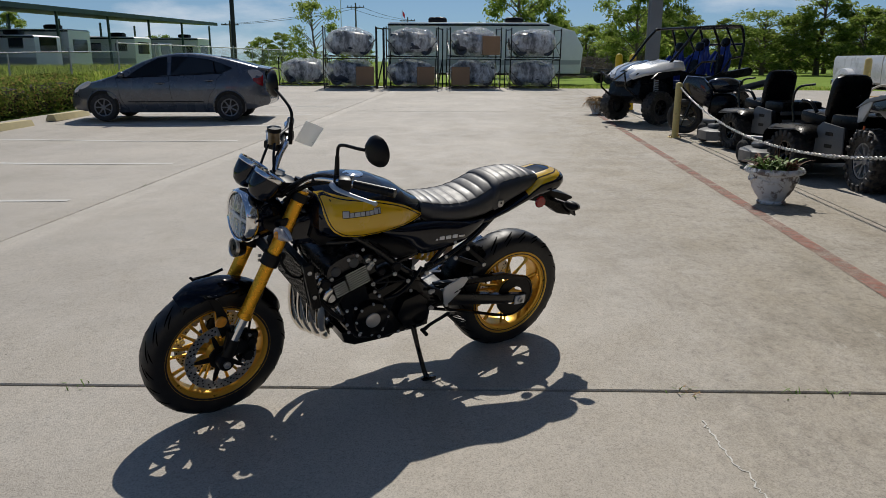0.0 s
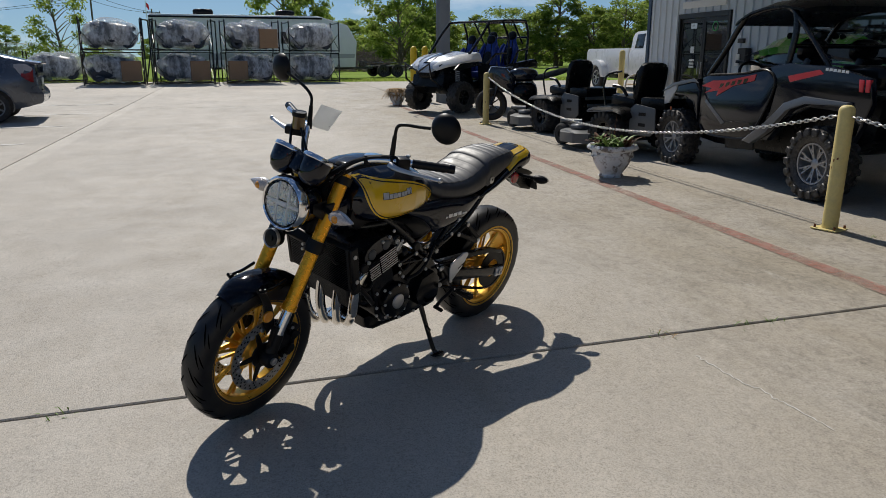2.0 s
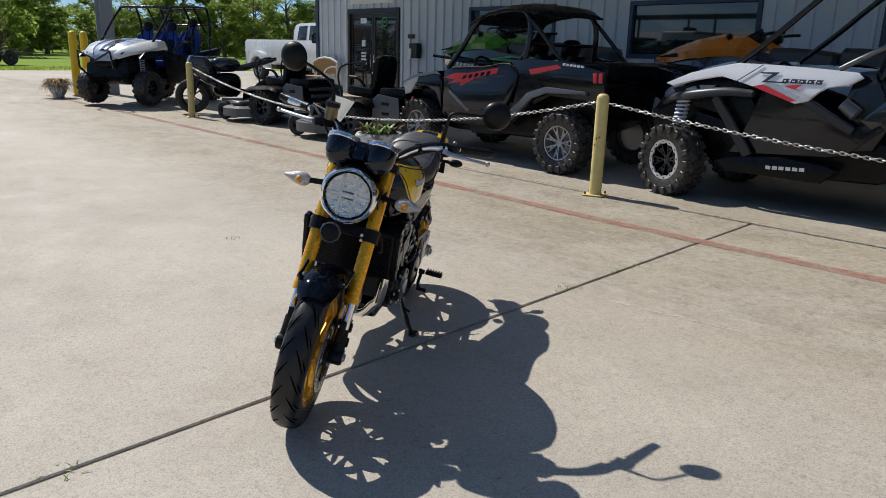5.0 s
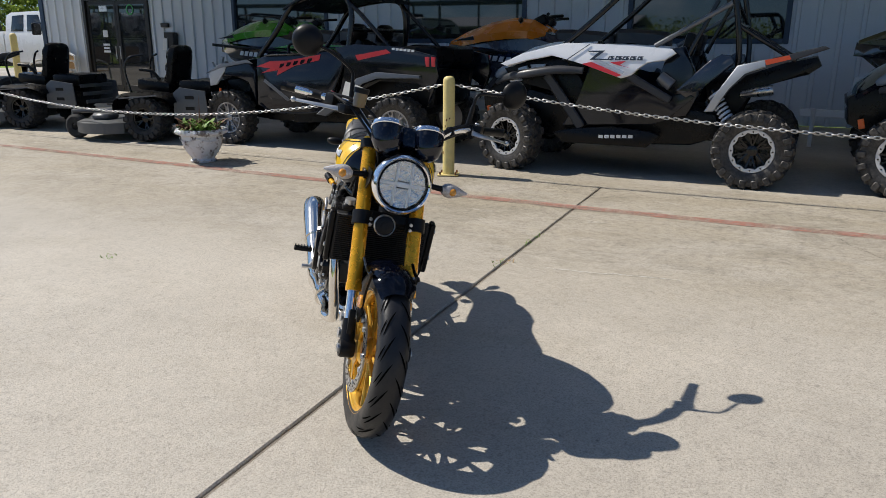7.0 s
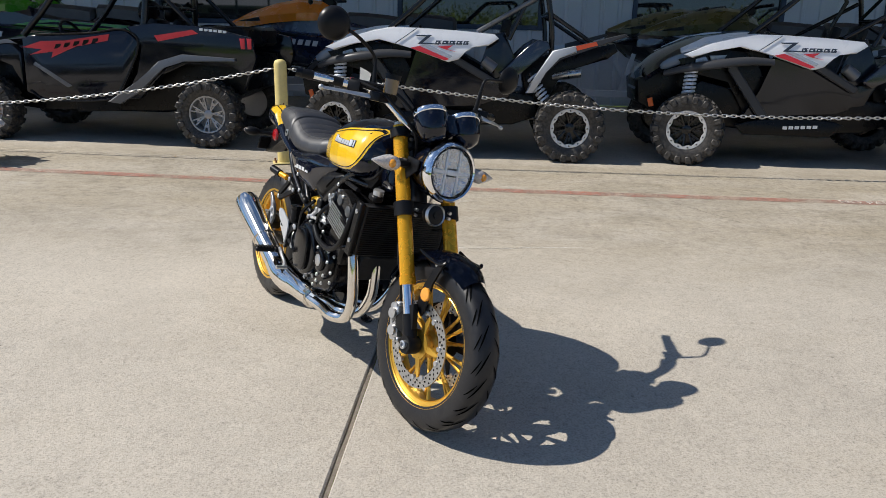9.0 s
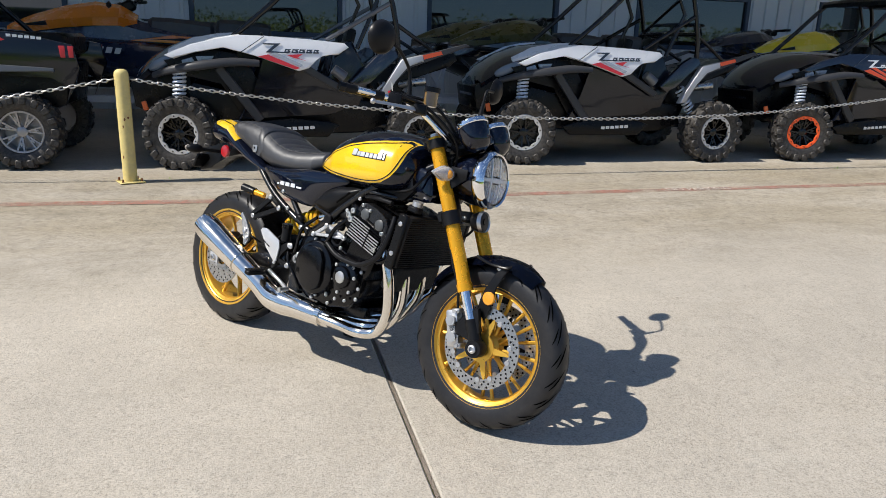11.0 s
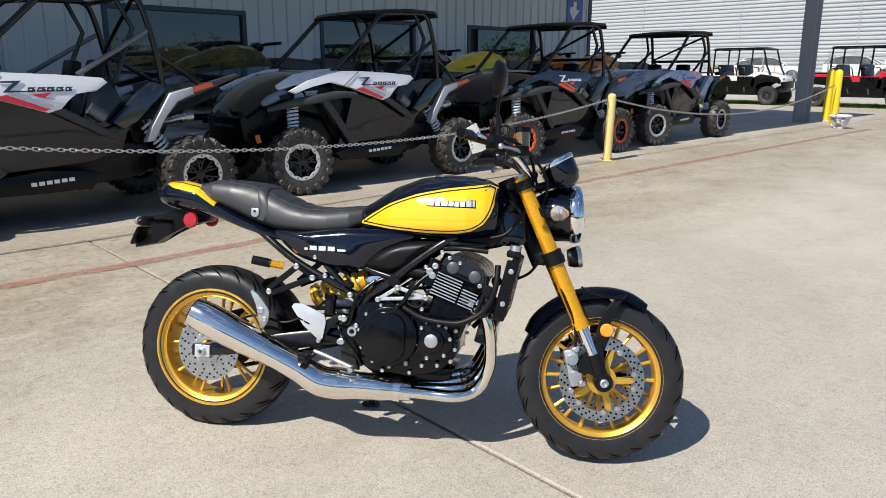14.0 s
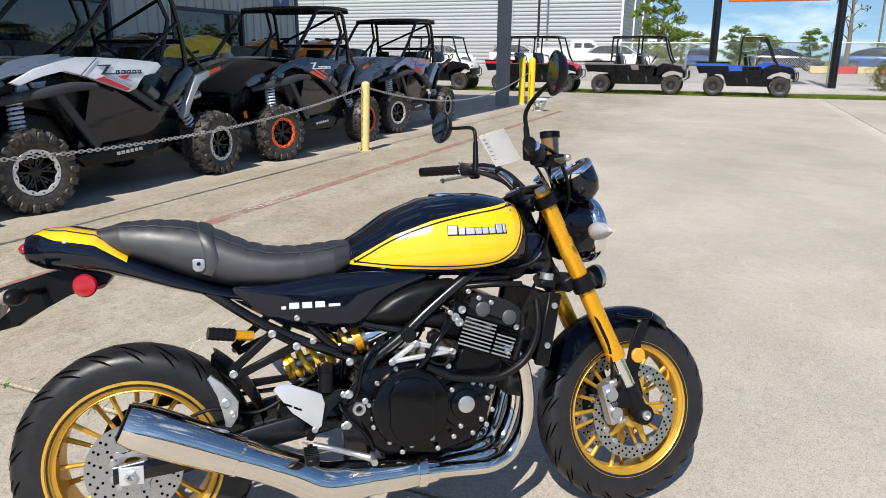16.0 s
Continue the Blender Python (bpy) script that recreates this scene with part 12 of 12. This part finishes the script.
for k in range(6):
    bm = mesh()
    bar(bm, (-2.4 + 0.96 * k, 1.0, 0.78), (-2.4 + 0.96 * k, 1.0, 1.15), 0.06, 0.06)
    part("stake", bm, YELLOW_ARM, lift)

# ---- trees ----
def tree(name, m, h, spread, seed, label, clumps=26, per=150, leaf=0.14, bare=False, base=0.3):
    """Tapered trunk, limbs and a ragged crown of leaf clumps."""
    r = random.Random(seed)
    t = thing(name, m, label, "tree")
    bm = mesh()
    top = Vector((r.uniform(-0.3, 0.3), r.uniform(-0.3, 0.3), h * 0.8))
    trunk = spline([(0, 0, -0.2), (r.uniform(-0.1, 0.1), r.uniform(-0.1, 0.1), h * 0.3), top * 0.7, top], 4)
    tube(bm, trunk, [0.026 * h, 0.020 * h, 0.012 * h, 0.005 * h], 8)
    part("trunk", bm, BARK, t)
    bm = mesh()
    tips = []
    for k in range(clumps):
        z = h * (base + (1 - base) * (k + 0.5) / clumps)
        f = math.sin(math.pi * min(1, 0.18 + 0.80 * (k / clumps))) ** 0.7
        a = k * 2.4 + r.uniform(-0.5, 0.5)
        d = spread * f * r.uniform(0.45, 1.05)
        tip = Vector((d * math.cos(a), d * math.sin(a), min(h * 0.97, z + r.uniform(-0.4, 0.4))))
        root = Vector((0, 0, max(h * base * 0.6, z - d * 0.7)))
        root.xy = top.xy * (root.z / h)
        tube(bm, spline([root, root.lerp(tip, 0.5) + Vector((0, 0, 0.12 * d)), tip], 3), [0.007 * h, 0.004 * h, 0.0015 * h], 5)
        tips.append(tip)
    tagged(part("branching", bm, BARK, t), kind="stuff")
    if per:
        chunks = []
        for k, tip in enumerate(tips):
            s = spread * r.uniform(0.20, 0.36)
            chunks.append(leaves(int(per * r.uniform(0.6, 1.3)), tuple(tip), (s * 1.1, s * 1.1, s * 0.75), leaf, seed * 100 + k, 0.15))
        part("crown", leaf_mesh(chunks, TREE_LEAF), TREE_LEAF, t)
    return t


oak = tree("tree", at(1.6, 54.0, ZN - 0.05), 7.6, 3.2, 11, "leafy green tree with drooping branches", 30, 190, 0.15, base=0.12)
birch = tree("tree", at(3.9, 57.5, ZN - 0.05), 6.4, 1.7, 12, "slim leafy green tree", 24, 170, 0.13, base=0.15)
wide = tree("tree", at(11.6, 64.0, ZN - 0.05, 0, 0, 40), 7.6, 3.2, 13, "broad leafy green tree", 34, 240, 0.17, base=0.10)
tall = tree("tree", at(17.0, 78.0, ZN - 0.05), 9.5, 2.8, 14, "tall leafy green tree", 32, 210, 0.17, base=0.12)
r4 = random.Random(8)
for k in range(22):
    src = (oak, wide, tall, birch)[k % 4 if k % 7 else 1]
    x = 14.0 + 2.7 * k
    y = 76.0 - 0.010 * (x - 14) ** 2 * 0.6 + r4.uniform(-4, 5)
    s = r4.uniform(0.85, 1.12) * (1.0 if src != birch else 1.2)
    copy_thing(src, at(x, y, ZN - 0.05, 0, 0, r4.uniform(0, 360)) @ Matrix.Diagonal((s * 1.15, s * 1.15, s * (0.70 if x < 25 else 0.84), 1)))
for k in range(20):
    x = 7.0 + 3.6 * k
    copy_thing((tall, wide, oak)[k % 3], at(x, 92.0 - 0.006 * (x - 14) ** 2 + r4.uniform(-5, 6), ZN - 0.05, 0, 0, 47 * k) @ Matrix.Diagonal((1.35, 1.35, r4.uniform(0.52, 0.72), 1)))
for k, (x, y, s) in enumerate(((3.5, 76, 0.55), (6.2, 88, 0.6), (-3.0, 96, 0.6), (-12.0, 105, 0.55), (-20, 110, 0.5), (-30, 104, 0.5), (-38, 120, 0.6), (-50, 110, 0.6), (-60, 90, 0.7), (-70, 70, 0.7))):
    copy_thing((wide, oak, tall)[k % 3], at(x, y, ZN, 0, 0, 50 * k) @ Matrix.Diagonal((s * 1.5, s * 1.5, s, 1)))
sap = tree("sapling", at(-10.4, 44.0, ZN - 0.03), 4.3, 1.9, 21, "thin leafy sapling with open twigs", 34, 110, 0.09, base=0.10)
crape = tree("tree", at(3.6, -45.0, lot_z(-45)), 5.0, 1.7, 31, "small leafy tree beside the warehouse corner", 30, 130, 0.12, base=0.12)
for k, (x, y, s) in enumerate(((-1.5, -95, 1.0), (6, -110, 1.2), (-12, -120, 1.1), (-22, -105, 1.0), (-34, -95, 1.1), (-5, -130, 1.2), (-46, -80, 1.0), (-60, -60, 1.1))):
    copy_thing((crape, wide)[k % 2], at(x, y, 0.3, 0, 0, 70 * k) @ Matrix.Diagonal((s * 1.2, s * 1.2, s * (1.0 if k % 2 == 0 else 0.55), 1)))
for k, (x, y) in enumerate(((-7.2, -44.0), (-14.2, -42.0))):
    tree("bare_tree", at(x, y, lot_z(y)), 6.5, 1.2, 41 + k, "thin bare tree with few leaves", 14, 14, 0.12, base=0.35)
# undergrowth and far trunks that close the gaps between the crowns
low = []
rr = np.random.default_rng(17)
for k in range(64):
    x = -6.0 + 1.35 * k + rr.uniform(-1, 1)
    low.append(leaves(420, (x, 97.0 - 0.006 * (x - 14) ** 2 + rr.uniform(-4, 4), ZN + rr.uniform(1.2, 2.4)), (2.2, 2.2, rr.uniform(1.6, 2.8)), 0.20, 2000 + k, 0.35))
solid("undergrowth", leaf_mesh(low, TREE_LEAF), TREE_LEAF, "dense green undergrowth at the edge of the woods", "woods", kind="stuff")
# unseen woods added on the other horizons, to close them for reflections
far = []
rr = np.random.default_rng(3)
for k in range(150):
    a = radians(150 + 105 * k / 150)
    d = rr.uniform(85, 130)
    far.append(leaves(260, (d * math.cos(a), d * math.sin(a), rr.uniform(1.5, 3.0)), (5, 5, rr.uniform(2.5, 4.0)), 0.3, 900 + k, 0.4))
solid("distant_woods", leaf_mesh(far, TREE_LEAF), TREE_LEAF, "unseen belt of green woods, added for reflections", "woods", kind="stuff")
# shrub by the sign
sh = thing("shrub", at(-7.2, -28.2, 0.08), "round dense green shrub on the grass", "shrub")
part("shrub_leaves", leaf_mesh([leaves(2600, (0, 0, 0.7), (0.95, 0.95, 0.75), 0.05, 77, 0.7), leaves(500, (0.2, 0, 0.9), (1.05, 1.0, 0.8), 0.05, 78, 0.8)], HEDGE_LEAF), HEDGE_LEAF, sh)
# brush pile
bm = mesh()
r5 = random.Random(12)
for k in range(620):
    c = Vector((r5.gauss(0, 1.5), r5.gauss(0, 1.0), 0))
    c.z = max(0.02, 1.5 * math.exp(-(c.x / 1.7) ** 2 - (c.y / 1.3) ** 2) * r5.random())
    d = Vector((r5.uniform(-1, 1), r5.uniform(-1, 1), r5.uniform(-0.15, 0.6))).normalized() * r5.uniform(0.4, 1.1)
    rod(bm, c - d * 0.5 + Vector((0, 0, 0.1)), c + d + Vector((0, 0, 0.1)), 0.035, 0.012, seg=4)
solid("brush_pile", bm, TWIGS, "heap of dry grey brushwood on the grass", "brush pile", kind="stuff", m=at(7.4, 58.0, ZN - 0.03))
# small utility trailer
ut = thing("utility_trailer", at(6.6, 41.2, ZN - 0.03, 0, 0, 190), "small black utility trailer on the grass", "trailer")
bm = mesh()
bx(bm, -1.2, 1.2, -0.7, 0.7, 0.52, 0.60)
part("trailer_deck", bm, BLACK_STEEL, ut)
for s in (-1, 1):
    car_wheel(ut, -0.1, s * 0.85, 0.33, s, rim=DARK_FRAME)
    car_wheel(ut, 0.7, s * 0.85, 0.33, s, rim=DARK_FRAME)
    bm = mesh()
    box(bm, 1.75, 0.26, 0.04, at(0.3, s * 0.85, 0.74), 0.01)
    part("trailer_fender", bm, BLACK_STEEL, ut)
bm = mesh()
bar(bm, (1.2, 0.4, 0.5), (2.2, 0, 0.5), 0.06, 0.08)
bar(bm, (1.2, -0.4, 0.5), (2.2, 0, 0.5), 0.06, 0.08)
box(bm, 0.4, 0.3, 0.3, at(1.6, 0, 0.7), 0.03)
part("trailer_tongue", bm, BLACK_STEEL, ut)
